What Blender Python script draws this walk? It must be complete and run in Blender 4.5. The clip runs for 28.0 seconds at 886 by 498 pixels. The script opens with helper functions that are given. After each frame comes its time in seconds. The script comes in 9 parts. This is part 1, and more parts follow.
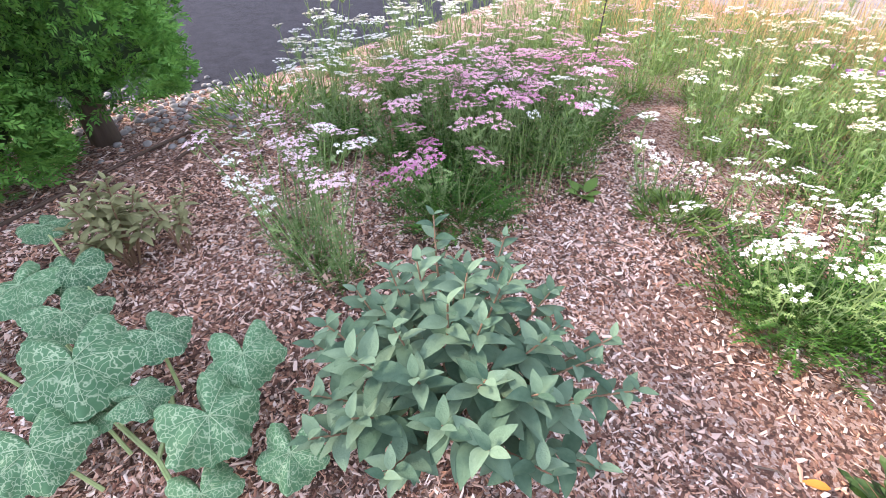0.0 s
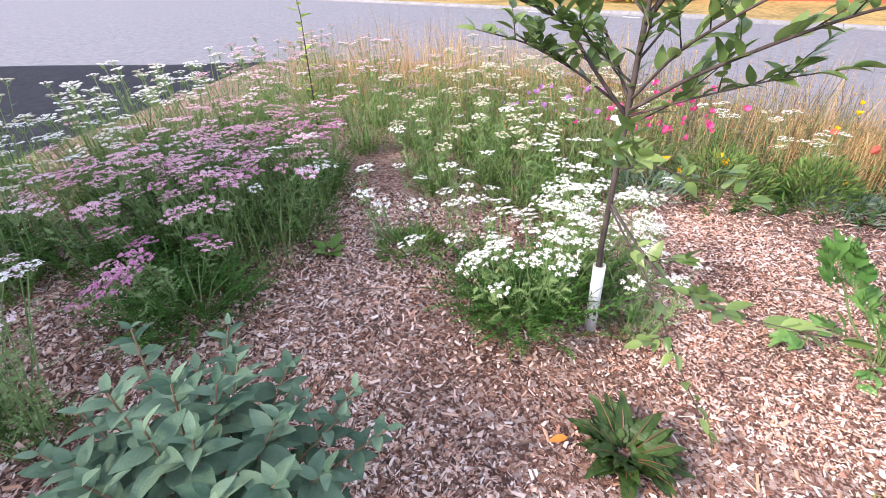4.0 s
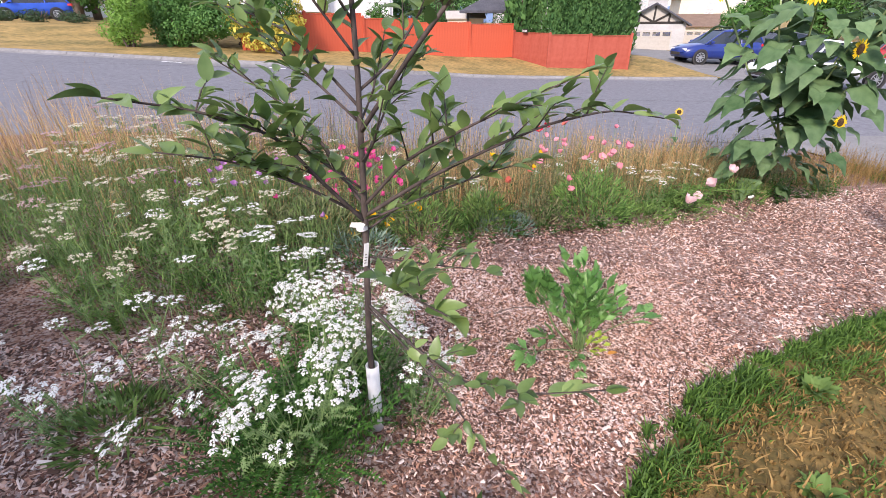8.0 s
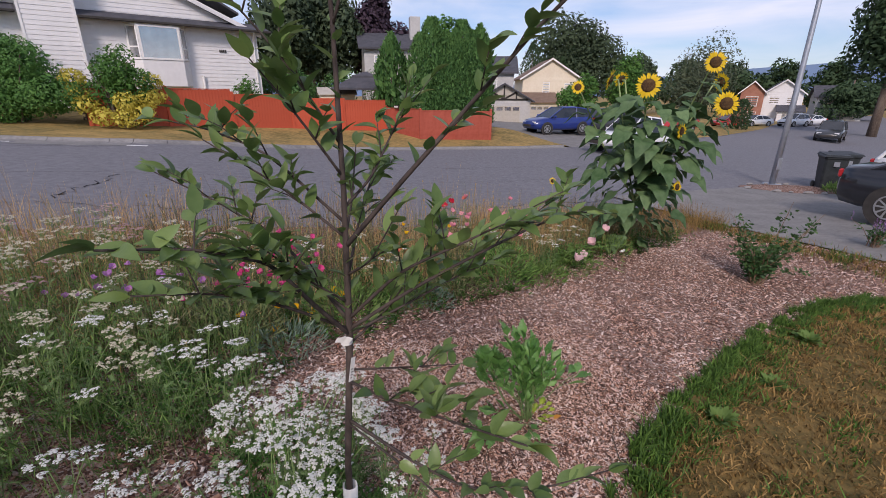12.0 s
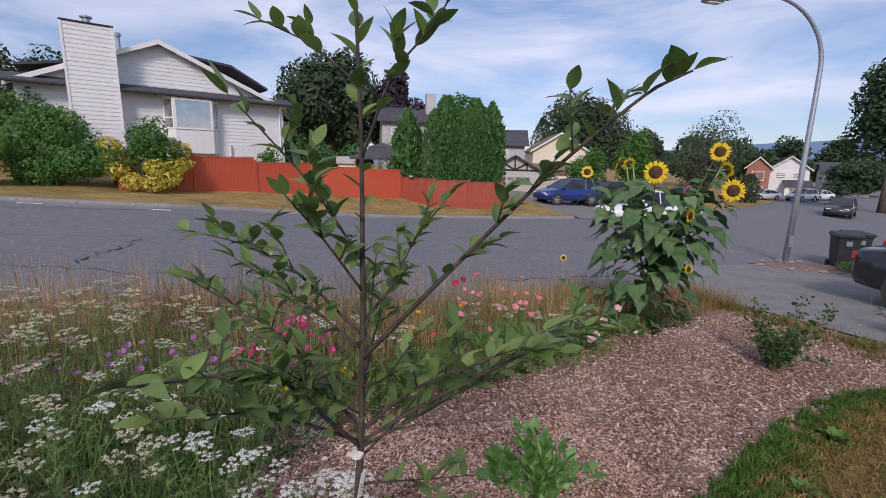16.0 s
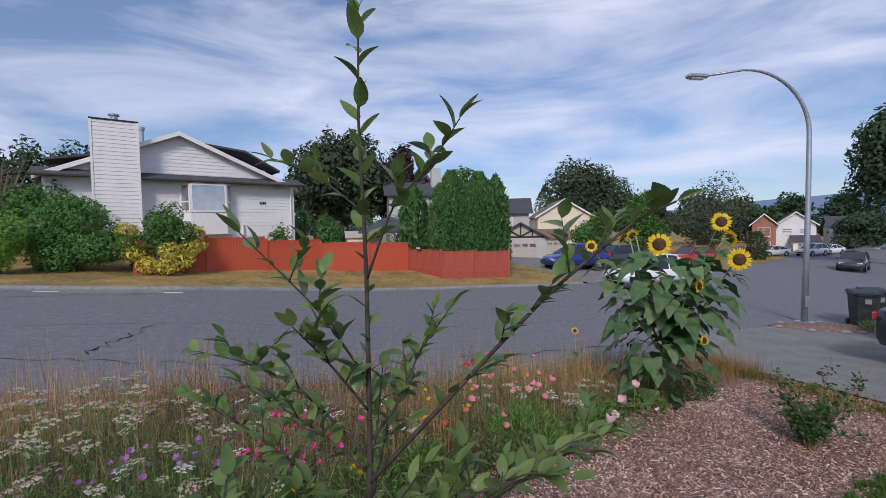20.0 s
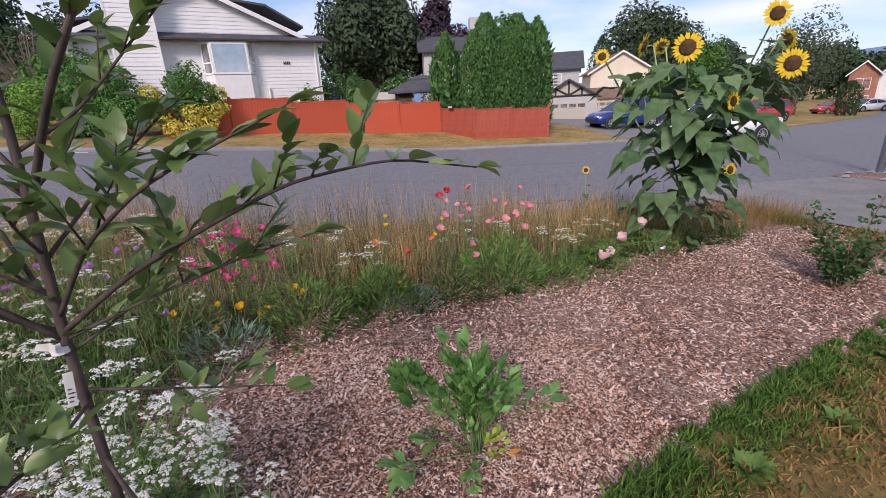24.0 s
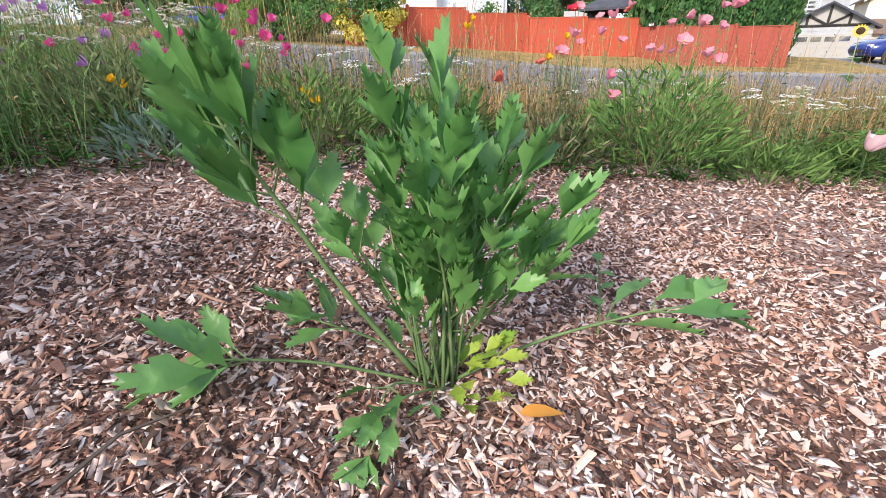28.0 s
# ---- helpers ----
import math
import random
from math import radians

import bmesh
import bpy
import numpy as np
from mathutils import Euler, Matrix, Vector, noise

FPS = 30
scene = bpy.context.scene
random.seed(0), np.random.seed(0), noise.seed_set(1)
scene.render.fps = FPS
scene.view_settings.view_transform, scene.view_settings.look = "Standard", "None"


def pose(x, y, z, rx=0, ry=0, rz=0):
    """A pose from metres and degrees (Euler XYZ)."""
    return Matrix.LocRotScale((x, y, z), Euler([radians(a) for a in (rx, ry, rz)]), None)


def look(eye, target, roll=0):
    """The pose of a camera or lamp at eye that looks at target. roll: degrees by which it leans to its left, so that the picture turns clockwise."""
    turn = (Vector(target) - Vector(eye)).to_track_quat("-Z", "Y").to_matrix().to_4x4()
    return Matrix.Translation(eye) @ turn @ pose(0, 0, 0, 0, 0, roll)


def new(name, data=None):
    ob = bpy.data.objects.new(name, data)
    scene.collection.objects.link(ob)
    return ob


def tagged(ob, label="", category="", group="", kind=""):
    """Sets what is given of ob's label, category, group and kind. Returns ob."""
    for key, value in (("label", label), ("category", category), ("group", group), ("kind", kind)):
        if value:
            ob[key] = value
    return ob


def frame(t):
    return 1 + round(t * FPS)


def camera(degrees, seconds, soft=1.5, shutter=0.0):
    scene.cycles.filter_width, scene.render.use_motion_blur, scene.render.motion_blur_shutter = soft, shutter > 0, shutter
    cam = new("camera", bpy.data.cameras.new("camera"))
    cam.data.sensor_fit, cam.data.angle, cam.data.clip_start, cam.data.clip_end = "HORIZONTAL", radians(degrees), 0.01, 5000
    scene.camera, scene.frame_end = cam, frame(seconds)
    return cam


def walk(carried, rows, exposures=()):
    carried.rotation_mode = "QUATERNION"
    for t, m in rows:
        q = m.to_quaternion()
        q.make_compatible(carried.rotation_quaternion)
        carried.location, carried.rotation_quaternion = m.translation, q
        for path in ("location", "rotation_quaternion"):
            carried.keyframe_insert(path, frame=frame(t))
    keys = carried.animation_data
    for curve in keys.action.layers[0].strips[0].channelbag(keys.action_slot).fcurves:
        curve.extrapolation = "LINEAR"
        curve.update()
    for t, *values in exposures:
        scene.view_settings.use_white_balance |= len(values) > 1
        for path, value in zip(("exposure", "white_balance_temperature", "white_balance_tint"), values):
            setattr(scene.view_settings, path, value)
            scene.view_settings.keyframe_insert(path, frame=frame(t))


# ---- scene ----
cam = camera(89.7, 28.0, soft=0.6)
PATH = [
    (0, (0.085, 0.044, 1.549), (-1.53, 0.19, 0.379), -2.7),
    (0.5, (0.096, 0.057, 1.557), (-1.51, 0.394, 0.414), -2.5),
    (1, (0.099, 0.073, 1.563), (-1.512, 0.469, 0.447), -3.6),
    (1.5, (0.106, 0.1, 1.565), (-1.509, 0.571, 0.483), -4.0),
    (2, (0.117, 0.14, 1.568), (-1.488, 0.692, 0.51), -4.7),
    (2.5, (0.123, 0.164, 1.569), (-1.465, 0.802, 0.534), -4.4),
    (3, (0.138, 0.224, 1.567), (-1.375, 1.041, 0.547), -3.8),
    (3.5, (0.181, 0.302, 1.56), (-1.294, 1.21, 0.56), -4.3),
    (5.5, (0.212, 0.367, 1.674), (-0.946, 1.64, 0.656), -3.4),
    (6, (0.125, 0.35, 1.665), (-0.873, 1.791, 0.702), -5.4),
    (6.5, (-0.024, 0.342, 1.728), (-0.766, 1.912, 0.738), -3.5),
    (7, (-0.109, 0.411, 1.728), (-0.765, 2.026, 0.749), -1.8),
    (7.5, (-0.12, 0.489, 1.746), (-0.671, 2.168, 0.809), -1.2),
    (8, (-0.176, 0.546, 1.754), (-0.602, 2.272, 0.838), -0.6),
    (8.5, (-0.305, 0.557, 1.779), (-0.541, 2.328, 0.879), -0.8),
    (9, (-0.452, 0.558, 1.801), (-0.503, 2.349, 0.913), -0.2),
    (9.5, (-0.488, 0.532, 1.842), (-0.461, 2.354, 1.017), 0.3),
    (10, (-0.498, 0.526, 1.852), (-0.444, 2.376, 1.093), 0.5),
    (10.5, (-0.514, 0.517, 1.866), (-0.436, 2.368, 1.113), 0.4),
    (11, (-0.53, 0.519, 1.875), (-0.431, 2.378, 1.143), 0.5),
    (11.5, (-0.535, 0.523, 1.883), (-0.441, 2.399, 1.197), 0.4),
    (12, (-0.539, 0.541, 1.9), (-0.462, 2.427, 1.24), 0.2),
    (12.5, (-0.532, 0.533, 1.92), (-0.475, 2.435, 1.304), -0.1),
    (14.5, (-0.549, 0.536, 2.016), (-0.511, 2.474, 1.525), 1.2),
    (15, (-0.552, 0.535, 2.042), (-0.516, 2.481, 1.582), 1.5),
    (15.5, (-0.553, 0.536, 2.058), (-0.518, 2.491, 1.636), 1.4),
    (16, (-0.562, 0.545, 2.079), (-0.531, 2.507, 1.692), 1.3),
    (16.5, (-0.57, 0.542, 2.101), (-0.546, 2.507, 1.732), 1.0),
    (17, (-0.566, 0.54, 2.123), (-0.552, 2.511, 1.784), 0.9),
    (17.5, (-0.57, 0.529, 2.168), (-0.57, 2.508, 1.881), 0.6),
    (18, (-0.573, 0.532, 2.178), (-0.585, 2.519, 1.949), 0.4),
    (18.5, (-0.577, 0.522, 2.192), (-0.595, 2.509, 1.966), 0.3),
    (19, (-0.568, 0.516, 2.211), (-0.585, 2.505, 2.001), -0.2),
    (19.5, (-0.553, 0.525, 2.241), (-0.564, 2.52, 2.109), -0.7),
    (20, (-0.545, 0.533, 2.24), (-0.553, 2.531, 2.153), -1.0),
    (20.5, (-0.56, 0.535, 2.231), (-0.564, 2.533, 2.132), -1.1),
    (21, (-0.564, 0.519, 2.173), (-0.579, 2.51, 1.989), -1.1),
    (21.5, (-0.561, 0.495, 2.099), (-0.619, 2.472, 1.806), -1.3),
    (23.5, (0.146, 0.829, 1.7), (-0.116, 2.717, 1.095), -2.7),
    (24, (0.244, 1.068, 1.617), (0.012, 2.95, 0.98), -2.9),
    (24.5, (0.375, 1.31, 1.572), (0.169, 3.19, 0.922), -3.6),
    (25, (0.551, 1.501, 1.454), (0.187, 3.361, 0.814), -4.8),
    (25.5, (0.625, 1.751, 1.376), (0.052, 3.557, 0.735), -4.3),
    (26, (0.599, 1.968, 1.277), (-0.138, 3.678, 0.546), -3.3),
    (26.5, (0.571, 2.132, 1.066), (-0.167, 3.821, 0.289), -1.7),
    (27, (0.538, 2.258, 0.768), (-0.242, 3.92, -0.026), -2.5),
    (27.5, (0.517, 2.33, 0.546), (-0.318, 3.953, -0.272), -2.7),
    (28, (0.497, 2.348, 0.457), (-0.397, 3.935, -0.368), -1.2),
]
EXPOSURES = [(t, stops, kelvin, tint) for t, stops, kelvin, tint in ((0.0, 2.08, 7300, 21), (1.0, 1.92, 7250, 21), (3.5, 1.6, 7100, 20), (6.0, 1.34, 6900, 20), (8.0, 0.95, 6950, 21), (9.0, 0.66, 6950, 21), (10.0, 0.0, 6950, 22), (15.0, -0.15, 6850, 20), (20.0, -0.28, 6550, 17), (21.5, -0.18, 6650, 18), (24.0, 0.16, 6950, 23), (25.0, 0.02, 6900, 23), (26.0, 0.26, 7000, 23), (27.0, 0.84, 6850, 17), (28.0, 0.92, 6700, 12))]
walk(cam, [(t, look(eye, target, roll)) for t, eye, target, roll in PATH], EXPOSURES)

# world: evening sky with thin streaked cloud, one wide soft sun
SUN_EL, SUN_AZ = 34.0, 192.0
world = bpy.data.worlds.new("sky")
scene.world = world
world.use_nodes = True
wt = world.node_tree
wn, wl = wt.nodes, wt.links
wn.clear()
sky = wn.new("ShaderNodeTexSky")
sky.sky_type, sky.sun_disc = "NISHITA", False
sky.sun_elevation, sky.sun_rotation = radians(SUN_EL), radians(SUN_AZ)
sky.air_density, sky.dust_density, sky.ozone_density = 1.0, 0.2, 4.0
co = wn.new("ShaderNodeTexCoord")
mp = wn.new("ShaderNodeMapping")
mp.inputs["Scale"].default_value = (1.1, 1.6, 5.5)
mp.inputs["Rotation"].default_value = (radians(9), radians(-7), radians(25))
wl.new(co.outputs["Generated"], mp.inputs["Vector"])
cn = wn.new("ShaderNodeTexNoise")
cn.inputs["Scale"].default_value, cn.inputs["Detail"].default_value = 1.7, 7.0
cn.inputs["Roughness"].default_value, cn.inputs["Distortion"].default_value = 0.55, 0.5
wl.new(mp.outputs["Vector"], cn.inputs["Vector"])
cr = wn.new("ShaderNodeValToRGB")
cr.color_ramp.elements[0].position, cr.color_ramp.elements[1].position = 0.40, 0.74
cr.color_ramp.elements[0].color = (0.06, 0.06, 0.06, 1)
wl.new(cn.outputs["Fac"], cr.inputs["Fac"])
bs = wn.new("ShaderNodeBackground")
bs.inputs["Strength"].default_value = 0.15
sx = wn.new("ShaderNodeSeparateXYZ")
wl.new(co.outputs["Generated"], sx.inputs["Vector"])
hz = wn.new("ShaderNodeValToRGB")
hz.color_ramp.elements[0].color, hz.color_ramp.elements[1].color = (0.52, 0.60, 0.72, 1), (1, 1, 1, 1)
hz.color_ramp.elements[0].position, hz.color_ramp.elements[1].position = 0.02, 0.42
wl.new(sx.outputs["Z"], hz.inputs["Fac"])
hm_ = wn.new("ShaderNodeMix")
hm_.data_type, hm_.blend_type = "RGBA", "MULTIPLY"
hm_.inputs["Factor"].default_value = 1.0
wl.new(sky.outputs["Color"], hm_.inputs["A"])
wl.new(hz.outputs["Color"], hm_.inputs["B"])
wl.new(hm_.outputs["Result"], bs.inputs["Color"])
bc = wn.new("ShaderNodeBackground")
bc.inputs["Color"].default_value, bc.inputs["Strength"].default_value = (0.80, 0.87, 1.03, 1), 1.15
mxw = wn.new("ShaderNodeMixShader")
wl.new(cr.outputs["Color"], mxw.inputs["Fac"])
wl.new(bs.outputs["Background"], mxw.inputs[1])
wl.new(bc.outputs["Background"], mxw.inputs[2])
wo = wn.new("ShaderNodeOutputWorld")
wl.new(mxw.outputs["Shader"], wo.inputs["Surface"])
sun = new("sun", bpy.data.lights.new("sun", "SUN"))
sun.data.energy, sun.data.angle, sun.data.color = 2.7, radians(14), (1.0, 0.93, 0.86)
ax, ay = math.sin(radians(SUN_AZ)), math.cos(radians(SUN_AZ))
sun.matrix_world = look((ax * 50, ay * 50, 50 * math.tan(radians(SUN_EL))), (0, 0, 0))

# ---------------------------------------------------------------- helpers
CU, SU = math.cos(radians(20)), math.sin(radians(20))
TU = [-300, -60, -15, -9.6, -3.9, -1.5, 0, 1, 2, 3.5, 6, 8, 13, 17, 30, 57, 80, 300]
TZ = [6, 3.2, 1.1, .78, .4, .17, -.05, -.16, -.27, -.41, -.56, -.62, -.75, -.9, -1.6, -2.6, -2.8, -4]


def sstep(a, b, x):
    k = min(1.0, max(0.0, (x - a) / (b - a)))
    return k * k * (3 - 2 * k)


def uv_xy(u, v):
    return u * CU - v * SU, u * SU + v * CU


def xy_uv(x, y):
    return x * CU + y * SU, -x * SU + y * CU


def land_uv(u, v):
    """Height of the ground: it falls along the street, rises up the right drive and behind the far kerb."""
    z = float(np.interp(u, TU, TZ))
    z += 0.07 * min(6.0, max(0.0, 8.0 - v)) * sstep(6.5, 9.0, u)
    return z + 0.45 * sstep(21.0, 28.0, v)


def land(x, y):
    return land_uv(*xy_uv(x, y))


def material(name, c1, c2, rough=0.8, scale=20.0, island=0.0, objrand=0.0, bump=0.0, metal=0.0, thin=0.0, fine=0.0, spec=0.28, stretch=(1, 1, 1), coat=0.0, generated=False):
    """Two colours mixed by noise at two scales, with chance variation by piece and fine relief."""
    m = bpy.data.materials.new(name)
    m.use_nodes = True
    nt = m.node_tree
    n, l = nt.nodes, nt.links
    p = n["Principled BSDF"]
    tc = n.new("ShaderNodeTexCoord")
    mp = n.new("ShaderNodeMapping")
    mp.inputs["Scale"].default_value = stretch
    l.new(tc.outputs["Generated" if generated else "Object"], mp.inputs["Vector"])
    na = n.new("ShaderNodeTexNoise")
    na.inputs["Scale"].default_value, na.inputs["Detail"].default_value = scale, 5.0
    nb = n.new("ShaderNodeTexNoise")
    nb.inputs["Scale"].default_value, nb.inputs["Detail"].default_value = scale * 0.13, 3.0
    l.new(mp.outputs["Vector"], na.inputs["Vector"])
    l.new(mp.outputs["Vector"], nb.inputs["Vector"])
    ad = n.new("ShaderNodeMath")
    ad.operation = "ADD"
    l.new(na.outputs["Fac"], ad.inputs[0])
    l.new(nb.outputs["Fac"], ad.inputs[1])
    mr = n.new("ShaderNodeMapRange")
    mr.inputs["From Min"].default_value, mr.inputs["From Max"].default_value = 0.72, 1.28
    l.new(ad.outputs[0], mr.inputs["Value"])
    mix = n.new("ShaderNodeMix")
    mix.data_type = "RGBA"
    mix.inputs["A"].default_value, mix.inputs["B"].default_value = (*c1, 1), (*c2, 1)
    fac = mr.outputs["Result"]
    if island or objrand:
        if island:
            src = n.new("ShaderNodeNewGeometry").outputs["Random Per Island"]
            amt = island
        else:
            src = n.new("ShaderNodeObjectInfo").outputs["Random"]
            amt = objrand
        mx = n.new("ShaderNodeMix")
        mx.inputs["Factor"].default_value = amt
        l.new(fac, mx.inputs["A"])
        l.new(src, mx.inputs["B"])
        fac = mx.outputs["Result"]
    l.new(fac, mix.inputs["Factor"])
    l.new(mix.outputs["Result"], p.inputs["Base Color"])
    p.inputs["Roughness"].default_value, p.inputs["Metallic"].default_value = rough, metal
    p.inputs["Specular IOR Level"].default_value = spec
    p.inputs["Coat Weight"].default_value = coat
    if bump:
        bp = n.new("ShaderNodeBump")
        bp.inputs["Strength"].default_value, bp.inputs["Distance"].default_value = bump, 0.01
        hn = na
        if fine:
            hn = n.new("ShaderNodeTexNoise")
            hn.inputs["Scale"].default_value, hn.inputs["Detail"].default_value = fine, 4.0
            l.new(mp.outputs["Vector"], hn.inputs["Vector"])
        l.new(hn.outputs["Fac"], bp.inputs["Height"])
        l.new(bp.outputs["Normal"], p.inputs["Normal"])
    if thin:
        tr = n.new("ShaderNodeBsdfTranslucent")
        l.new(mix.outputs["Result"], tr.inputs["Color"])
        ms = n.new("ShaderNodeMixShader")
        ms.inputs["Fac"].default_value = thin
        l.new(p.outputs["BSDF"], ms.inputs[1])
        l.new(tr.outputs["BSDF"], ms.inputs[2])
        l.new(ms.outputs["Shader"], n["Material Output"].inputs["Surface"])
    return m


class Shape:
    """Collects vertices and faces of one mesh."""

    def __init__(self):
        self.v, self.f, self.m = [], [], []
        self.mi = 0

    def add(self, vs, fs):
        b = len(self.v)
        self.v.extend(tuple(q) for q in vs)
        for f in fs:
            self.f.append(tuple(b + i for i in f))
            self.m.append(self.mi)
        return self

    def box(self, x0, y0, z0, x1, y1, z1):
        vs = [(x, y, z) for z in (z0, z1) for y in (y0, y1) for x in (x0, x1)]
        return self.add(vs, [(0, 2, 3, 1), (4, 5, 7, 6), (0, 1, 5, 4), (2, 6, 7, 3), (0, 4, 6, 2), (1, 3, 7, 5)])

    def rbox(self, x0, y0, z0, x1, y1, z1, r):
        """A box with chamfered edges."""
        vs, idx = [], {}
        for a in (0, 1):
            for b in (0, 1):
                for c in (0, 1):
                    X, Y, Z = (x0, x1)[a], (y0, y1)[b], (z0, z1)[c]
                    dx, dy, dz = r * (1 - 2 * a), r * (1 - 2 * b), r * (1 - 2 * c)
                    idx[a, b, c] = len(vs)
                    vs += [(X, Y + dy, Z + dz), (X + dx, Y, Z + dz), (X + dx, Y + dy, Z)]
        g = lambda a, b, c, k: idx[a, b, c] + k
        fs = []
        for a in (0, 1):
            q = [g(a, 0, 0, 0), g(a, 1, 0, 0), g(a, 1, 1, 0), g(a, 0, 1, 0)]
            fs.append(q if a else q[::-1])
            q = [g(0, a, 0, 1), g(1, a, 0, 1), g(1, a, 1, 1), g(0, a, 1, 1)]
            fs.append(q[::-1] if a else q)
            q = [g(0, 0, a, 2), g(1, 0, a, 2), g(1, 1, a, 2), g(0, 1, a, 2)]
            fs.append(q if a else q[::-1])
            for b in (0, 1):
                fs.append([g(a, b, 0, 0), g(a, b, 1, 0), g(a, b, 1, 1), g(a, b, 0, 1)])
                fs.append([g(a, 0, b, 0), g(a, 1, b, 0), g(a, 1, b, 2), g(a, 0, b, 2)])
                fs.append([g(0, a, b, 1), g(1, a, b, 1), g(1, a, b, 2), g(0, a, b, 2)])
                for c in (0, 1):
                    fs.append([g(a, b, c, 0), g(a, b, c, 1), g(a, b, c, 2)])
        return self.add(vs, fs)

    def tube(self, pts, radii, n=6, cap=True):
        """A tube through points with a radius at each."""
        pts = [Vector(p) for p in pts]
        rings = []
        up = Vector((0.13, 0.27, 0.95)).normalized()
        for i, p in enumerate(pts):
            d = (pts[min(i + 1, len(pts) - 1)] - pts[max(i - 1, 0)]).normalized()
            s = d.cross(up)
            if s.length < 0.05:
                s = d.cross(Vector((1, 0, 0)))
            s.normalize()
            w = d.cross(s)
            rings.append([p + (s * math.cos(2 * math.pi * k / n) + w * math.sin(2 * math.pi * k / n)) * radii[i] for k in range(n)])
        vs = [q for r in rings for q in r]
        fs = [(i * n + k, i * n + (k + 1) % n, (i + 1) * n + (k + 1) % n, (i + 1) * n + k) for i in range(len(pts) - 1) for k in range(n)]
        if cap:
            fs += [tuple(range(n))[::-1], tuple((len(pts) - 1) * n + k for k in range(n))]
        return self.add(vs, fs)

    def lathe(self, prof, n=16, axis="z", at=(0, 0, 0), cap=True):
        """A turned shape from (radius, height) pairs."""
        vs = []
        for r, h in prof:
            for k in range(n):
                a = 2 * math.pi * k / n
                c, s = r * math.cos(a), r * math.sin(a)
                q = (c, s, h) if axis == "z" else (c, h, s) if axis == "y" else (h, c, s)
                vs.append((q[0] + at[0], q[1] + at[1], q[2] + at[2]))
        fs = [(i * n + k, i * n + (k + 1) % n, (i + 1) * n + (k + 1) % n, (i + 1) * n + k) for i in range(len(prof) - 1) for k in range(n)]
        if cap:
            fs += [tuple(range(n))[::-1], tuple((len(prof) - 1) * n + k for k in range(n))]
        return self.add(vs, fs)

    def moved(self, mat, other):
        return self.add([mat @ Vector(q) for q in other.v], other.f)

    def mesh(self, name, mats, smooth=False):
        me = bpy.data.meshes.new(name)
        me.from_pydata(self.v, [], self.f)
        for x in mats if isinstance(mats, (list, tuple)) else [mats]:
            me.materials.append(x)
        if max(self.m, default=0):
            me.polygons.foreach_set("material_index", self.m)
        if smooth:
            me.polygons.foreach_set("use_smooth", [True] * len(me.polygons))
        me.update()
        return me


def mesh_quads(name, verts, mat, smooth=False, tris=False):
    """A mesh out of an array of corners, four (or three) to a face, no corner shared."""
    verts = np.asarray(verts, dtype=np.float32).reshape(-1, 3)
    k = 3 if tris else 4
    nf = len(verts) // k
    me = bpy.data.meshes.new(name)
    me.vertices.add(len(verts))
    me.vertices.foreach_set("co", verts.ravel())
    me.loops.add(nf * k)
    me.loops.foreach_set("vertex_index", np.arange(nf * k, dtype=np.int32))
    me.polygons.add(nf)
    me.polygons.foreach_set("loop_start", np.arange(0, nf * k, k, dtype=np.int32))
    me.materials.append(mat)
    me.update(calc_edges=True)
    return me


def mesh_indexed(name, verts, faces, mat, smooth=False):
    """A mesh out of arrays of corners and of faces with the same number of corners each."""
    verts = np.asarray(verts, dtype=np.float32).reshape(-1, 3)
    faces = np.asarray(faces, dtype=np.int32)
    nf, k = faces.shape
    me = bpy.data.meshes.new(name)
    me.vertices.add(len(verts))
    me.vertices.foreach_set("co", verts.ravel())
    me.loops.add(nf * k)
    me.loops.foreach_set("vertex_index", faces.ravel())
    me.polygons.add(nf)
    me.polygons.foreach_set("loop_start", np.arange(0, nf * k, k, dtype=np.int32))
    if smooth:
        me.polygons.foreach_set("use_smooth", np.ones(nf, dtype=bool))
    me.materials.append(mat)
    me.update(calc_edges=True)
    return me


def thing(name, m, label, category, group="", kind=""):
    ob = new(name)
    ob.empty_display_size = 0.1
    ob.matrix_basis = m
    return tagged(ob, label, category, group, kind)


def part(name, data, parent, label="", m=None):
    ob = new(name, data)
    ob.parent = parent
    if m is not None:
        ob.matrix_basis = m
    if label:
        ob["label"] = label
    return ob


def whole(name, data, m, label, category, group="", kind=""):
    ob = new(name, data)
    ob.matrix_basis = m
    return tagged(ob, label, category, group, kind)


def aim(p, d, roll=0.0, s=1.0):
    """A pose at p whose y runs along d, z as far up as it may be."""
    d = Vector(d).normalized()
    x = d.cross(Vector((0, 0, 1)))
    if x.length < 1e-3:
        x = Vector((1, 0, 0))
    x.normalize()
    z = x.cross(d)
    r = Matrix((x, d, z)).transposed().to_4x4()
    return Matrix.Translation(p) @ r @ Matrix.Rotation(roll, 4, "Y") @ Matrix.Diagonal((s, s, s, 1)) if not isinstance(s, tuple) else Matrix.Translation(p) @ r @ Matrix.Rotation(roll, 4, "Y") @ Matrix.Diagonal((*s, 1))


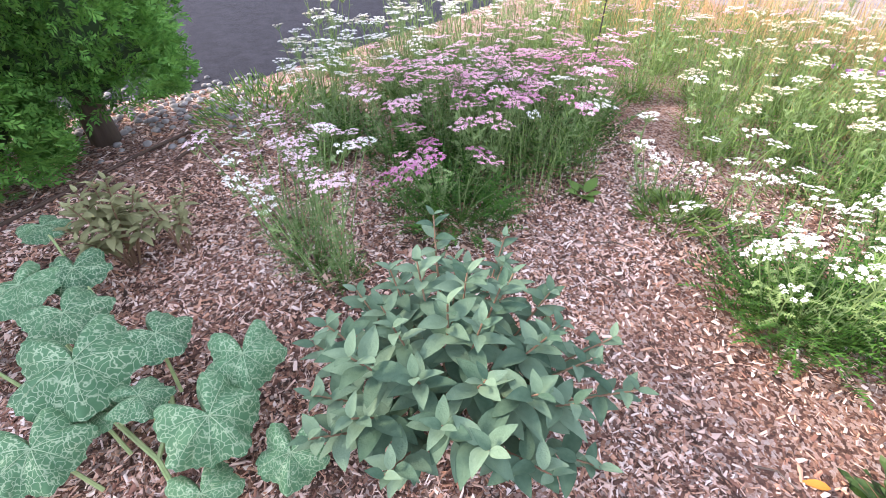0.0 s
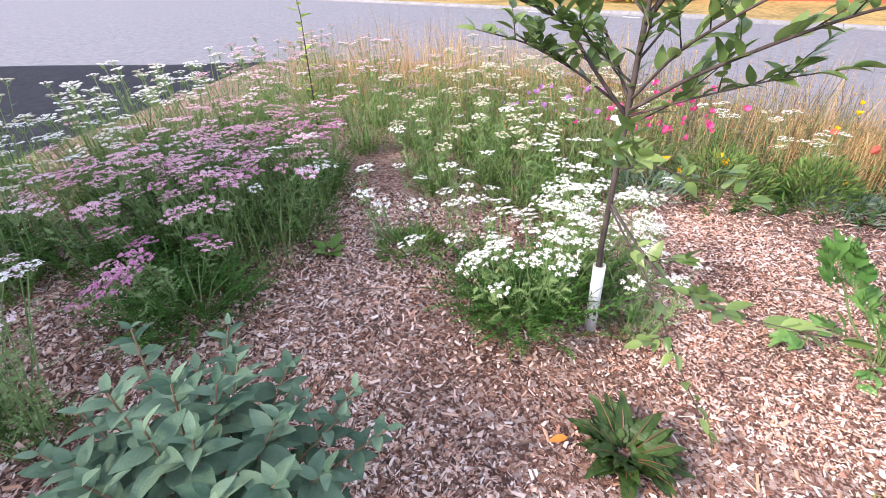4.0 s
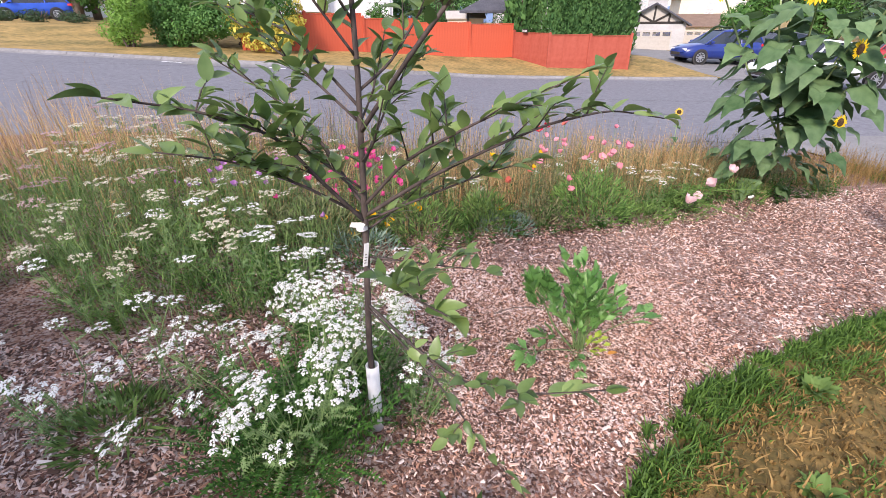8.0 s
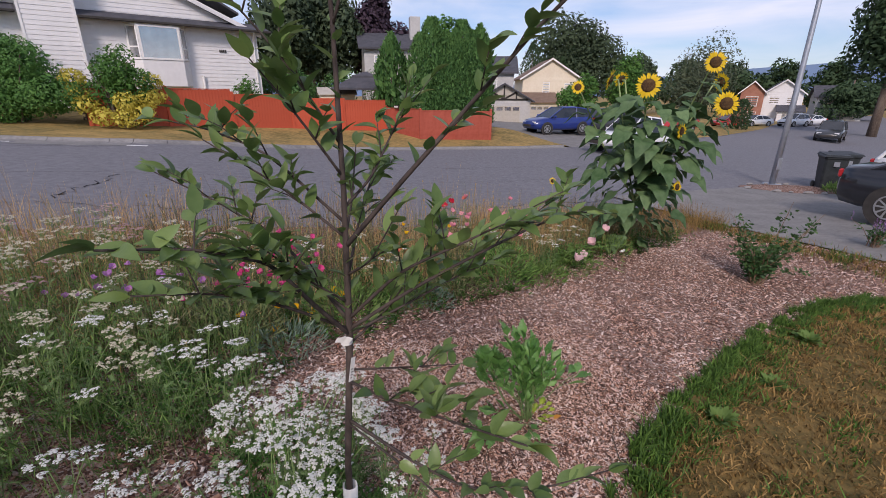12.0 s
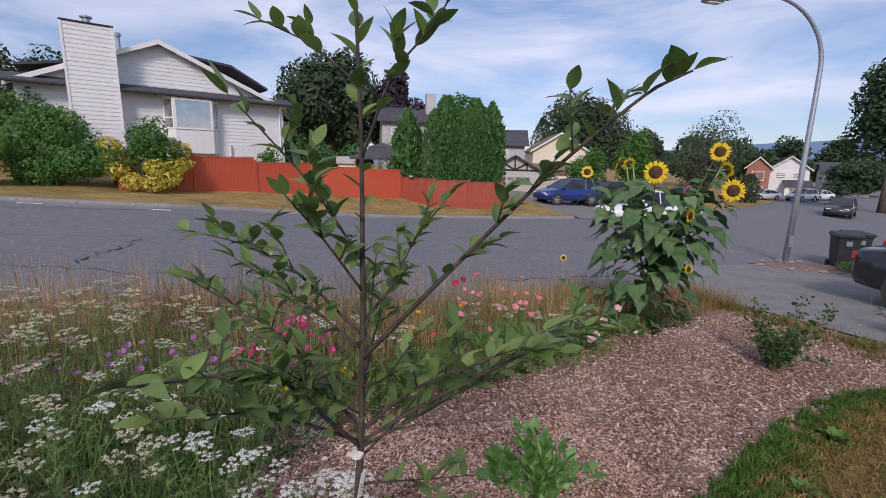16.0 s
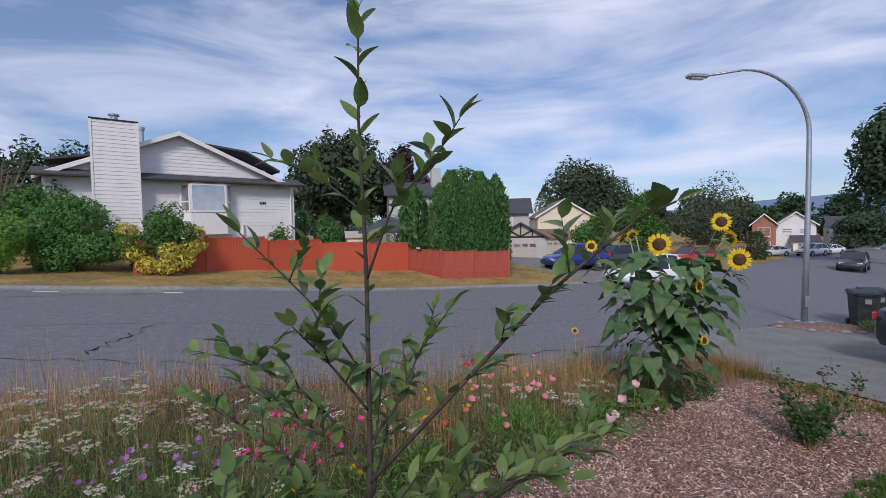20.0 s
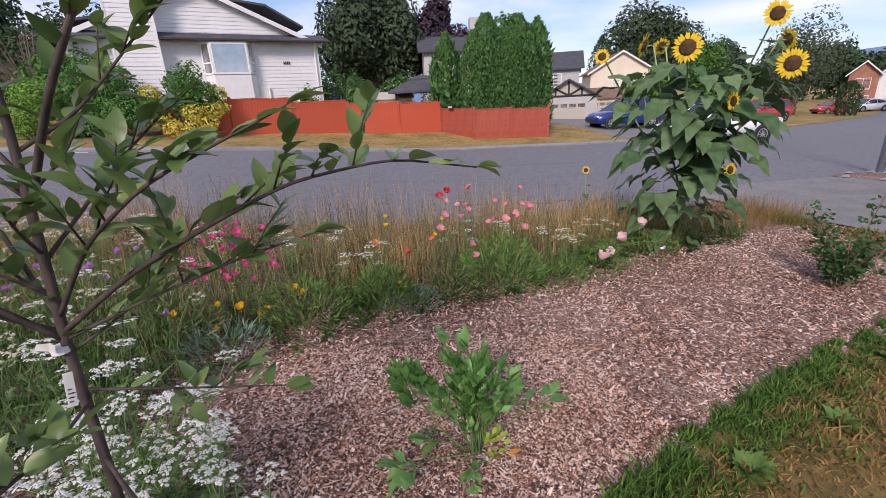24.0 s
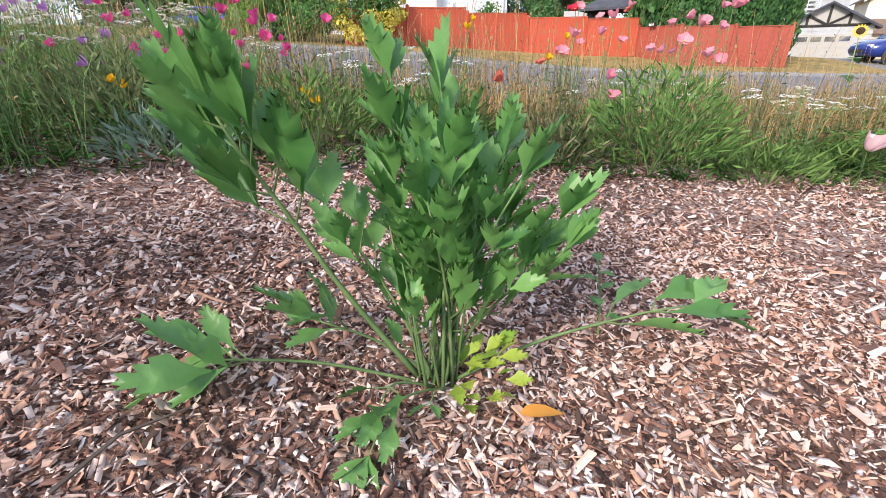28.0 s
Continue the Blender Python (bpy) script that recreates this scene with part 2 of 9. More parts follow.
def leaf_shape(sh, L, W, fold=0.25, curl=0.2, rows=5, wave=0.0, tip=1.0, seed=0, teeth=0.0, base=0.35):
    """One leaf from the origin along y, keel down the middle, tip curled down."""
    rr = random.Random(seed)
    vs = []
    for i in range(rows + 1):
        t = i / rows
        w = W * 0.5 * (math.sin(math.pi * min(1, t ** (0.62 + base * 0.5)))) ** 0.8 * (1 - 0.1 * t * tip)
        if i in (0, rows):
            w = W * 0.02
        y = L * t
        z = -curl * L * t * t
        e = wave * W * rr.uniform(-1, 1)
        k = 1 + (teeth if i % 2 else -teeth)
        vs += [(-w * k, y, z + fold * w + e), (0, y, z), (w * k, y, z + fold * w - e)]
    fs = []
    for i in range(rows):
        a = i * 3
        fs += [(a, a + 1, a + 4, a + 3), (a + 1, a + 2, a + 5, a + 4)]
    return sh.add(vs, fs)


def sheet(name, us, vlo, vhi, rows, lift, mat, label, category="ground"):
    """A piece of ground between two lines vlo(u) and vhi(u), laid on the land."""
    nv = rows + 1
    vs = []
    for u in us:
        a, b = vlo(u), vhi(u)
        for k in range(nv):
            v = a + (b - a) * k / rows
            x, y = uv_xy(u, v)
            vs.append((x, y, land_uv(u, v) + lift))
    fs = [(i * nv + k, (i + 1) * nv + k, (i + 1) * nv + k + 1, i * nv + k + 1) for i in range(len(us) - 1) for k in range(rows)]
    me = mesh_indexed(name, vs, fs, mat, True)
    return whole(name, me, Matrix.Identity(4), label, category, kind="structure")


def poly_line(pairs):
    a, b = [q[0] for q in pairs], [q[1] for q in pairs]
    return lambda u: float(np.interp(u, a, b))


def spread(a, b, step):
    """Stations from a to b, with the bends of the land among them."""
    n = max(1, int((b - a) / step))
    return sorted({round(a + (b - a) * i / n, 3) for i in range(n + 1)} | {float(t) for t in TU if a < t < b})
# ---------------------------------------------------------------- materials
M_mulch = material("mulch_bed", (0.05, 0.026, 0.019), (0.17, 0.095, 0.07), 0.95, 70, bump=0.9, fine=120)
M_chip = material("wood_chip", (0.24, 0.13, 0.08), (0.70, 0.56, 0.47), 0.85, 90, island=0.4, bump=0.3, stretch=(1, 1, 1))
M_chip_part = material("wood_chip_loose", (0.36, 0.20, 0.12), (0.88, 0.74, 0.62), 0.85, 60, objrand=0.75, bump=0.3)


def chip_ramp(m, island, cells=0.0, mixin=0.88):
    """Chip colours from dark bark to bleached wood, by piece."""
    nt = m.node_tree
    n, l = nt.nodes, nt.links
    p = n["Principled BSDF"]
    r = n.new("ShaderNodeValToRGB")
    cr = r.color_ramp
    cr.elements[0].color, cr.elements[1].color = (0.025, 0.012, 0.009, 1), (0.84, 0.72, 0.66, 1)
    for pos, c in ((0.24, (0.075, 0.032, 0.023, 1)), (0.38, (0.27, 0.118, 0.082, 1)), (0.54, (0.56, 0.30, 0.195, 1)), (0.74, (0.72, 0.495, 0.40, 1)), (0.90, (0.79, 0.61, 0.53, 1))):
        cr.elements.new(pos).color = c
    src = n.new("ShaderNodeNewGeometry").outputs["Random Per Island"] if island else n.new("ShaderNodeObjectInfo").outputs["Random"]
    tc = n.new("ShaderNodeTexCoord")
    if cells:
        vo = n.new("ShaderNodeTexVoronoi")
        vo.inputs["Scale"].default_value, vo.inputs["Randomness"].default_value = cells, 1.0
        dn = n.new("ShaderNodeTexNoise")
        dn.inputs["Scale"].default_value = cells * 0.6
        l.new(tc.outputs["Object"], dn.inputs["Vector"])
        dm = n.new("ShaderNodeMix")
        dm.data_type = "VECTOR"
        dm.inputs["Factor"].default_value = 0.03
        l.new(tc.outputs["Object"], dm.inputs["A"])
        l.new(dn.outputs["Color"], dm.inputs["B"])
        l.new(dm.outputs["Result"], vo.inputs["Vector"])
        sp = n.new("ShaderNodeSeparateColor")
        l.new(vo.outputs["Color"], sp.inputs["Color"])
        src = sp.outputs["Red"]
    big = n.new("ShaderNodeTexNoise")
    big.inputs["Scale"].default_value, big.inputs["Detail"].default_value = 1.1, 3.0
    l.new(tc.outputs["Object"], big.inputs["Vector"])
    ma = n.new("ShaderNodeMath")
    ma.operation, ma.inputs[1].default_value, ma.inputs[2].default_value = "MULTIPLY_ADD", 0.5, -0.19
    l.new(big.outputs["Fac"], ma.inputs[0])
    ms = n.new("ShaderNodeMath")
    ms.operation = "ADD"
    l.new(src, ms.inputs[0])
    l.new(ma.outputs[0], ms.inputs[1])
    l.new(ms.outputs[0], r.inputs["Fac"])
    mx = n.new("ShaderNodeMix")
    mx.data_type = "RGBA"
    mx.inputs["Factor"].default_value = mixin
    l.new(p.inputs["Base Color"].links[0].from_socket, mx.inputs["A"])
    l.new(r.outputs["Color"], mx.inputs["B"])
    l.new(mx.outputs["Result"], p.inputs["Base Color"])


chip_ramp(M_chip, True)
chip_ramp(M_chip_part, False)
chip_ramp(M_mulch, False, 80.0, 0.36)
M_asphalt = material("asphalt", (0.14, 0.14, 0.155), (0.22, 0.22, 0.235), 0.9, 60, bump=0.35, fine=220)
M_tar = material("dark_asphalt", (0.01, 0.011, 0.016), (0.024, 0.026, 0.036), 0.95, 50, bump=0.4, fine=260, spec=0.15)
M_kerb = material("kerb_concrete", (0.19, 0.185, 0.18), (0.29, 0.28, 0.27), 0.9, 10, bump=0.25, fine=120)
M_concrete = material("concrete", (0.18, 0.176, 0.17), (0.26, 0.254, 0.245), 0.9, 14, bump=0.25, fine=160)
M_turf = material("turf", (0.08, 0.065, 0.02), (0.26, 0.165, 0.055), 0.95, 22, bump=0.6, fine=150)
M_straw_turf = material("dry_turf", (0.15, 0.125, 0.042), (0.44, 0.29, 0.105), 0.95, 5, bump=0.5, fine=90)
M_blade_green = material("grass_green", (0.016, 0.058, 0.01), (0.165, 0.3, 0.058), 0.6, 30, island=0.85, thin=0.3)
M_blade_dry = material("grass_dry", (0.07, 0.045, 0.015), (0.47, 0.30, 0.11), 0.8, 30, island=0.85, thin=0.2)
M_strawstem = material("straw_stem", (0.20, 0.10, 0.035), (0.74, 0.52, 0.25), 0.8, 20, island=0.85, thin=0.15)
M_fern = material("fern_leaf", (0.026, 0.068, 0.014), (0.22, 0.35, 0.09), 0.65, 14, island=0.85, thin=0.25)
M_fern_light = material("light_leaf", (0.03, 0.10, 0.018), (0.26, 0.43, 0.11), 0.65, 14, island=0.85, thin=0.3)
M_fern_dark = material("dark_fern_leaf", (0.010, 0.044, 0.008), (0.105, 0.27, 0.045), 0.65, 14, island=0.8, thin=0.2)
M_strip_leaf = material("strip_leaf", (0.055, 0.09, 0.034), (0.32, 0.36, 0.155), 0.65, 14, island=0.85, thin=0.3)
M_olive = material("olive_stem", (0.06, 0.065, 0.028), (0.34, 0.33, 0.165), 0.75, 14, island=0.85, thin=0.2)
M_grey_leaf = material("grey_leaf", (0.10, 0.17, 0.12), (0.27, 0.36, 0.27), 0.8, 14, island=0.6, thin=0.2)
M_stem = material("green_stem", (0.075, 0.145, 0.045), (0.23, 0.33, 0.12), 0.7, 30, objrand=0.4)

# ---------------------------------------------------------------- ground
LAWN = poly_line([(-9, -1.2), (-3, -2.6), (-0.6, -1.6), (0.3, 0.3), (0.85, 1.5), (1.25, 1.95), (2.0, 2.38), (3.06, 2.78), (4.26, 3.14), (5.69, 3.44), (7.3, 3.3), (9, 2.9)])
FRONT = poly_line([(-6, 2.6), (-3.0, 3.0), (-0.7, 3.7), (-0.1, 3.95), (0.5, 4.3), (1.5, 4.72), (2.65, 5.1), (4.4, 5.65), (5.5, 5.9), (7.2, 5.96)])
NEAR = poly_line([(-60, -4), (-14, -0.5), (-12, 1.6), (-10.6, 3.0), (-8.4, 4.4), (-6.2, 6.4), (-4, 7.3), (0, 7.6), (7.6, 7.7), (8.3, 9.35), (14.6, 9.45), (15.2, 7.75), (24, 7.8), (36, 10.0), (46, 14.5), (60, 22.5), (80, 33.0), (130, 60.0)])
FAR = poly_line([(-60, 34), (-40, 30), (-24, 20.5), (-15, 18.2), (-8, 17.6), (-5, 17.5), (-2, 18.1), (2, 20.0), (7, 20.7), (12, 20.4), (16, 21.0), (20, 22.4), (24, 23.8), (36, 27.4), (46, 32.4), (60, 39.6), (80, 49.8), (130, 76.0)])

gu = spread(-60, 120, 3.0)
gv = [-400, -60, -30, -15, -8, -4, -2, 0, 2, 4, 6, 8, 12, 16, 20, 22, 24, 26, 28, 34, 45, 70, 120, 300, 900]
gus = [-900, -300, -120] + gu + [160, 220, 300, 600, 1500]
vs = []
for u in gus:
    for v in gv:
        x, y = uv_xy(u, v)
        vs.append((x, y, land_uv(u, v) - 0.09 - (0.0 if v < 60 else 0.004 * (v - 60) if v < 300 else 1.0)))
nv = len(gv)
fs = [(i * nv + k, (i + 1) * nv + k, (i + 1) * nv + k + 1, i * nv + k + 1) for i in range(len(gus) - 1) for k in range(nv - 1)]
whole("ground", mesh_indexed("ground", vs, fs, M_straw_turf, True), Matrix.Identity(4), "dry tan ground reaching to the horizon", "ground", kind="structure")

sheet("road", spread(-60, 130, 1.5), NEAR, FAR, 8, 0.0, M_asphalt, "worn grey asphalt residential street with cracks and patches", "road")
sheet("mulch_bed", spread(-7, 8.0, 0.25), lambda u: max(LAWN(u), -2.4) if u > -4.6 else 0.2, lambda u: NEAR(u) + 0.05, 24, 0.006, M_mulch, "garden bed covered with pinkish brown wood chip mulch", "mulch bed")
sheet("lawn", spread(-0.6, 9.0, 0.3), lambda u: -9.0, lambda u: LAWN(u) + 0.03, 16, 0.012, M_turf, "patchy lawn, dry brown inside with a green rim", "lawn")
sheet("lawn_2", spread(-9.0, -0.6, 0.5), lambda u: -12.0, lambda u: max(LAWN(u), -2.4) + 0.02, 6, 0.010, M_turf, "dry lawn behind the planted bed", "lawn")
sheet("driveway_1", spread(-14.0, -4.55, 0.5), lambda u: -14.0, lambda u: NEAR(u) if u < -7.1 else 5.5 - (u + 7.1) * 2.05, 10, 0.008, M_tar, "dark sealed asphalt driveway beside the bed", "driveway")
sheet("driveway_2", spread(8.0, 14.9, 0.4), lambda u: -9.0, lambda u: 9.5, 28, 0.030, M_concrete, "pale concrete driveway sloping to the street", "driveway")
sheet("verge", spread(-46, 15.4, 1.0), lambda u: FAR(u) + 0.15, lambda u: FAR(u) + 16.0, 12, 0.06, M_straw_turf, "dry yellow grass verge along the far kerb", "verge")
sheet("verge_2", spread(24, 110, 3.0), lambda u: FAR(u) - 0.1, lambda u: FAR(u) + 40.0, 8, 0.022, M_straw_turf, "dry grass front yards farther down the street", "verge")
sheet("driveway_3", spread(15.4, 24.3, 0.8), lambda u: FAR(u) - 0.1, lambda u: 60.0, 12, 0.016, M_concrete, "concrete driveway of the house across the street", "driveway")
sheet("verge_3", spread(14.2, 60, 2.0), lambda u: -30.0, lambda u: 7.0 if u > 19 else 7.6, 8, 0.04, M_turf, "green and tan lawn past the driveway", "lawn")

# rolled kerb across the street, in lengths
kerb = thing("kerb", Matrix.Identity(4), "low weathered concrete kerb along the far side", "kerb", kind="structure")
us = spread(-30, 15, 1.5)
for a, b in zip(us, us[1:]):
    sh = Shape()
    pr = [(-0.32, 0.004), (-0.05, 0.03), (0.06, 0.10), (0.20, 0.105), (0.22, 0.02)]
    vs = []
    for u in (a + 0.006, b - 0.006):
        for dv, dz in pr:
            v = FAR(u) + dv
            x, y = uv_xy(u, v)
            vs.append((x, y, land_uv(u, FAR(u)) + dz))
    k = len(pr)
    sh.add(vs, [(i, i + k, i + k + 1, i + 1) for i in range(k - 1)] + [tuple(range(k)), tuple(range(k, 2 * k))[::-1]])
    part("kerb_stone", sh.mesh("kerb_stone", M_kerb), kerb)

# a pale concrete apron and two short painted marks by the far kerb
M_paint = material("road_paint", (0.62, 0.62, 0.60), (0.74, 0.74, 0.72), 0.8, 30)
for u0, u1, dv, w, mt, lab in ((-6.6, -3.9, -0.95, 0.9, M_concrete, "pale concrete apron at the gutter"), (-7.3, -6.7, -0.55, 0.16, M_paint, "short white painted mark on the street"), (-3.9, -3.4, -1.0, 0.22, M_paint, "short white painted mark on the street")):
    sheet("road_patch", spread(u0, u1, 0.3), lambda u: FAR(u) + dv, lambda u: FAR(u) + dv + w, 2, 0.006, mt, lab, "road patch")

# cracks in the street surface
M_crack = material("crack_filler", (0.035, 0.035, 0.04), (0.07, 0.07, 0.075), 0.9, 40)
for i, (u0, v0, u1, v1, w) in enumerate(((-3.4, 9.2, -3.0, 11.6, 0.03), (-9, 11.6, 9, 12.2, 0.016), (-6, 9.3, -1, 8.5, 0.025), (3, 9.0, 14, 9.6, 0.035), (5, 15, 12, 14.2, 0.03), (-10, 15.4, -4, 16.5, 0.03))):
    rr = random.Random(i)
    n = 26
    vs = []
    for k in range(n + 1):
        t = k / n
        u, v = u0 + (u1 - u0) * t + rr.uniform(-0.13, 0.13), v0 + (v1 - v0) * t + rr.uniform(-0.13, 0.13)
        d = Vector((u1 - u0, v1 - v0)).normalized()
        for s in (-1, 1):
            uu, vv = u - d.y * s * w * rr.uniform(0.2, 0.6), v + d.x * s * w * rr.uniform(0.2, 0.6)
            x, y = uv_xy(uu, vv)
            vs.append((x, y, land_uv(uu, vv) + 0.008))
    fs = [(2 * k, 2 * k + 1, 2 * k + 3, 2 * k + 2) for k in range(n)]
    whole("road_crack", mesh_indexed("road_crack", vs, fs, M_crack), Matrix.Identity(4), "dark jagged crack line in the asphalt", "crack", kind="structure")

# ---------------------------------------------------------------- wood chips
rng = np.random.default_rng(3)


def lands(x, y):
    u, v = x * CU + y * SU, -x * SU + y * CU
    z = np.interp(u, TU, TZ)
    k = np.clip((u - 6.5) / 2.5, 0, 1)
    return z + 0.07 * np.clip(8 - v, 0, 6) * k * k * (3 - 2 * k)


def chips(n, umin, umax, vmin, vmax, keep, size, seed, flat=1.0):
    """Corners and faces of flat irregular chips strewn on the bed."""
    g = np.random.default_rng(seed)
    u, v = g.uniform(umin, umax, n), g.uniform(vmin, vmax, n)
    ok = keep(u, v)
    u, v = u[ok], v[ok]
    n = len(u)
    x, y = u * CU - v * SU, u * SU + v * CU
    z = lands(x, y) + 0.006
    L = size * 1.05 * np.exp(g.normal(0, 0.5, n))
    W = size * np.where(g.uniform(0, 1, n) < 0.45, g.uniform(0.10, 0.28, n), g.uniform(0.3, 0.85, n))
    H = size * g.uniform(0.05, 0.17, n)
    a = g.uniform(0, 2 * np.pi, n)
    tx, ty = g.normal(0, 0.40 * flat, n), g.normal(0, 0.45 * flat, n)
    c, s = np.cos(a), np.sin(a)
    verts = np.zeros((n, 8, 3))
    for k, (sx, sy, top) in enumerate([(-1, -1, 0), (1, -1, 0), (1, 1, 0), (-1, 1, 0), (-1, -1, 1), (1, -1, 1), (1, 1, 1), (-1, 1, 1)]):
        px = sx * L / 2 * g.uniform(0.45, 1.08, n) if top == 0 else verts_l[k - 4][0] * g.uniform(0.86, 1.0, n)
        py = sy * W / 2 * g.uniform(0.3, 1.1, n) if top == 0 else verts_l[k - 4][1] * g.uniform(0.82, 1.0, n)
        if top == 0:
            if k == 0:
                verts_l = []
            verts_l.append((px, py))
        zz = top * H + px * tx + py * ty + g.uniform(-0.001, 0.001, n)
        verts[:, k, 0] = x + px * c - py * s
        verts[:, k, 1] = y + px * s + py * c
        verts[:, k, 2] = z + zz + 0.35 * H + g.uniform(0, 0.006, n) * 0.5
    base = (np.arange(n) * 8)[:, None]
    fs = np.concatenate([base + np.array(q) for q in ((4, 5, 6, 7), (0, 1, 5, 4), (2, 3, 7, 6))], axis=1).reshape(-1, 4)
    return verts.reshape(-1, 3), fs


LU = np.array([-9, -3, -0.6, 0.3, 0.85, 1.25, 2.0, 3.06, 4.26, 5.69, 7.3, 9])
LV = np.array([-1.2, -2.6, -1.6, 0.3, 1.5, 1.95, 2.38, 2.78, 3.14, 3.44, 3.3, 2.9])
FU = np.array([-6, -3.0, -0.7, -0.1, 0.5, 1.5, 2.65, 4.4, 5.5, 7.2])
FV = np.array([2.6, 3.0, 3.7, 3.95, 4.3, 4.72, 5.1, 5.65, 5.9, 5.96])
inbed = lambda u, v: (v > np.interp(u, LU, LV) + 0.02) & (v < np.interp(u, FU, FV) + 0.5) & (u > -4.5 + 0.1 * v)
zones = [(38000, 0.0, 2.3, 1.9, 3.9, 0.0185, 6, 1.1), (30000, -1.2, 3.2, 0.6, 5.0, 0.025, 1, 1.2), (40000, -3.0, -1.0, -1.7, 2.7, 0.025, 2, 1.1), (30000, -1.1, 0.9, -1.6, 1.2, 0.024, 5, 1.1), (21000, 2.9, 8.0, 2.6, 6.2, 0.030, 3, 1.0), (5000, -4.6, -3.0, -2.4, 3.2, 0.036, 4, 0.7)]
va, fa, off = [], [], 0
for n, a, b, c, d, size, seed, flat in zones:
    vv, ff = chips(n, a, b, c, d, inbed, size, seed, flat)
    va.append(vv)
    fa.append(ff + off)
    off += len(vv)
mulch_ob = bpy.data.objects["mulch_bed"]
tagged(part("wood_chips", mesh_indexed("wood_chips", np.concatenate(va), np.concatenate(fa), M_chip), mulch_ob), kind="stuff")
# ---------------------------------------------------------------- across the street
M_fence = material("red_fence", (0.47, 0.078, 0.038), (0.58, 0.12, 0.062), 0.7, 7, bump=0.2, stretch=(1, 1, 0.15))
# darker version of the fence red, with the panels' shade put into the colour
M_fence_shaded = material("shaded_red_fence", (0.33, 0.068, 0.043), (0.42, 0.1, 0.066), 0.75, 5)
M_siding = material("white_siding", (0.7, 0.7, 0.7), (0.78, 0.78, 0.78), 0.6, 4, bump=0.08)
M_cream = material("cream_siding", (0.66, 0.58, 0.45), (0.74, 0.67, 0.54), 0.7, 4, bump=0.08)
M_grey_wall = material("grey_stucco", (0.42, 0.42, 0.42), (0.52, 0.52, 0.51), 0.85, 8, bump=0.2)
M_brick_wall = material("red_brick_wall", (0.30, 0.13, 0.09), (0.42, 0.20, 0.14), 0.85, 10, bump=0.3)
M_white_trim = material("white_trim", (0.74, 0.74, 0.73), (0.82, 0.82, 0.81), 0.5, 6)
M_dark_trim = material("dark_trim", (0.035, 0.032, 0.03), (0.06, 0.055, 0.05), 0.6, 10)
M_shingle = material("asphalt_shingle", (0.055, 0.058, 0.07), (0.10, 0.10, 0.115), 0.9, 14, bump=0.4)
M_shingle_b = material("brown_shingle", (0.16, 0.11, 0.085), (0.24, 0.17, 0.13), 0.9, 14, bump=0.4)
M_glass = material("window_glass", (0.5, 0.5, 0.5), (0.62, 0.62, 0.61), 0.04, 3, spec=0.9, metal=0.8)
M_steel = material("galvanised_steel", (0.33, 0.36, 0.41), (0.43, 0.46, 0.50), 0.42, 9, metal=0.65, bump=0.05)
M_garage = material("garage_door", (0.42, 0.39, 0.34), (0.50, 0.47, 0.42), 0.6, 6)
M_bark = material("bark", (0.09, 0.065, 0.05), (0.19, 0.15, 0.12), 0.9, 18, bump=0.7, stretch=(1, 1, 0.25))
M_bush = material("bush_leaf", (0.028, 0.1, 0.02), (0.12, 0.27, 0.055), 0.65, 2.0, island=0.6, thin=0.2)
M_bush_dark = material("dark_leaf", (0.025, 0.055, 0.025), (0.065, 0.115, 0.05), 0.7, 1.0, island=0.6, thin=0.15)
M_tree_leaf = material("tree_leaf", (0.035, 0.06, 0.035), (0.085, 0.125, 0.06), 0.7, 1.0, island=0.6, thin=0.15)
M_grey_tree = material("grey_tree_leaf", (0.05, 0.075, 0.05), (0.14, 0.175, 0.10), 0.7, 1.0, island=0.6, thin=0.2)
M_purple_leaf = material("purple_leaf", (0.035, 0.022, 0.035), (0.07, 0.045, 0.065), 0.7, 1.0, island=0.6)
M_bush_bright = material("bright_bush_leaf", (0.03, 0.11, 0.025), (0.135, 0.3, 0.07), 0.6, 1.5, island=0.55, thin=0.2)
M_conifer_bright = material("bright_conifer_leaf", (0.09, 0.22, 0.03), (0.24, 0.42, 0.08), 0.65, 1.5, island=0.55, thin=0.2)
M_brown_leaf = material("red_brown_leaf", (0.06, 0.03, 0.022), (0.14, 0.075, 0.05), 0.7, 1.5, island=0.6)
M_yellow_leaf = material("yellow_leaf", (0.48, 0.40, 0.05), (0.66, 0.58, 0.12), 0.65, 2.0, island=0.6, thin=0.2)
M_cedar = material("cedar_spray", (0.028, 0.095, 0.028), (0.125, 0.27, 0.075), 0.7, 3.0, island=0.65, thin=0.15)
M_twig = material("bare_twig", (0.15, 0.115, 0.095), (0.26, 0.21, 0.18), 0.9, 4, island=0.5)
# blue of the air's haze put into the ridge colour
M_hill = material("haze_blue_hill", (0.13, 0.20, 0.33), (0.19, 0.27, 0.41), 1.0, 0.002, spec=0.0)


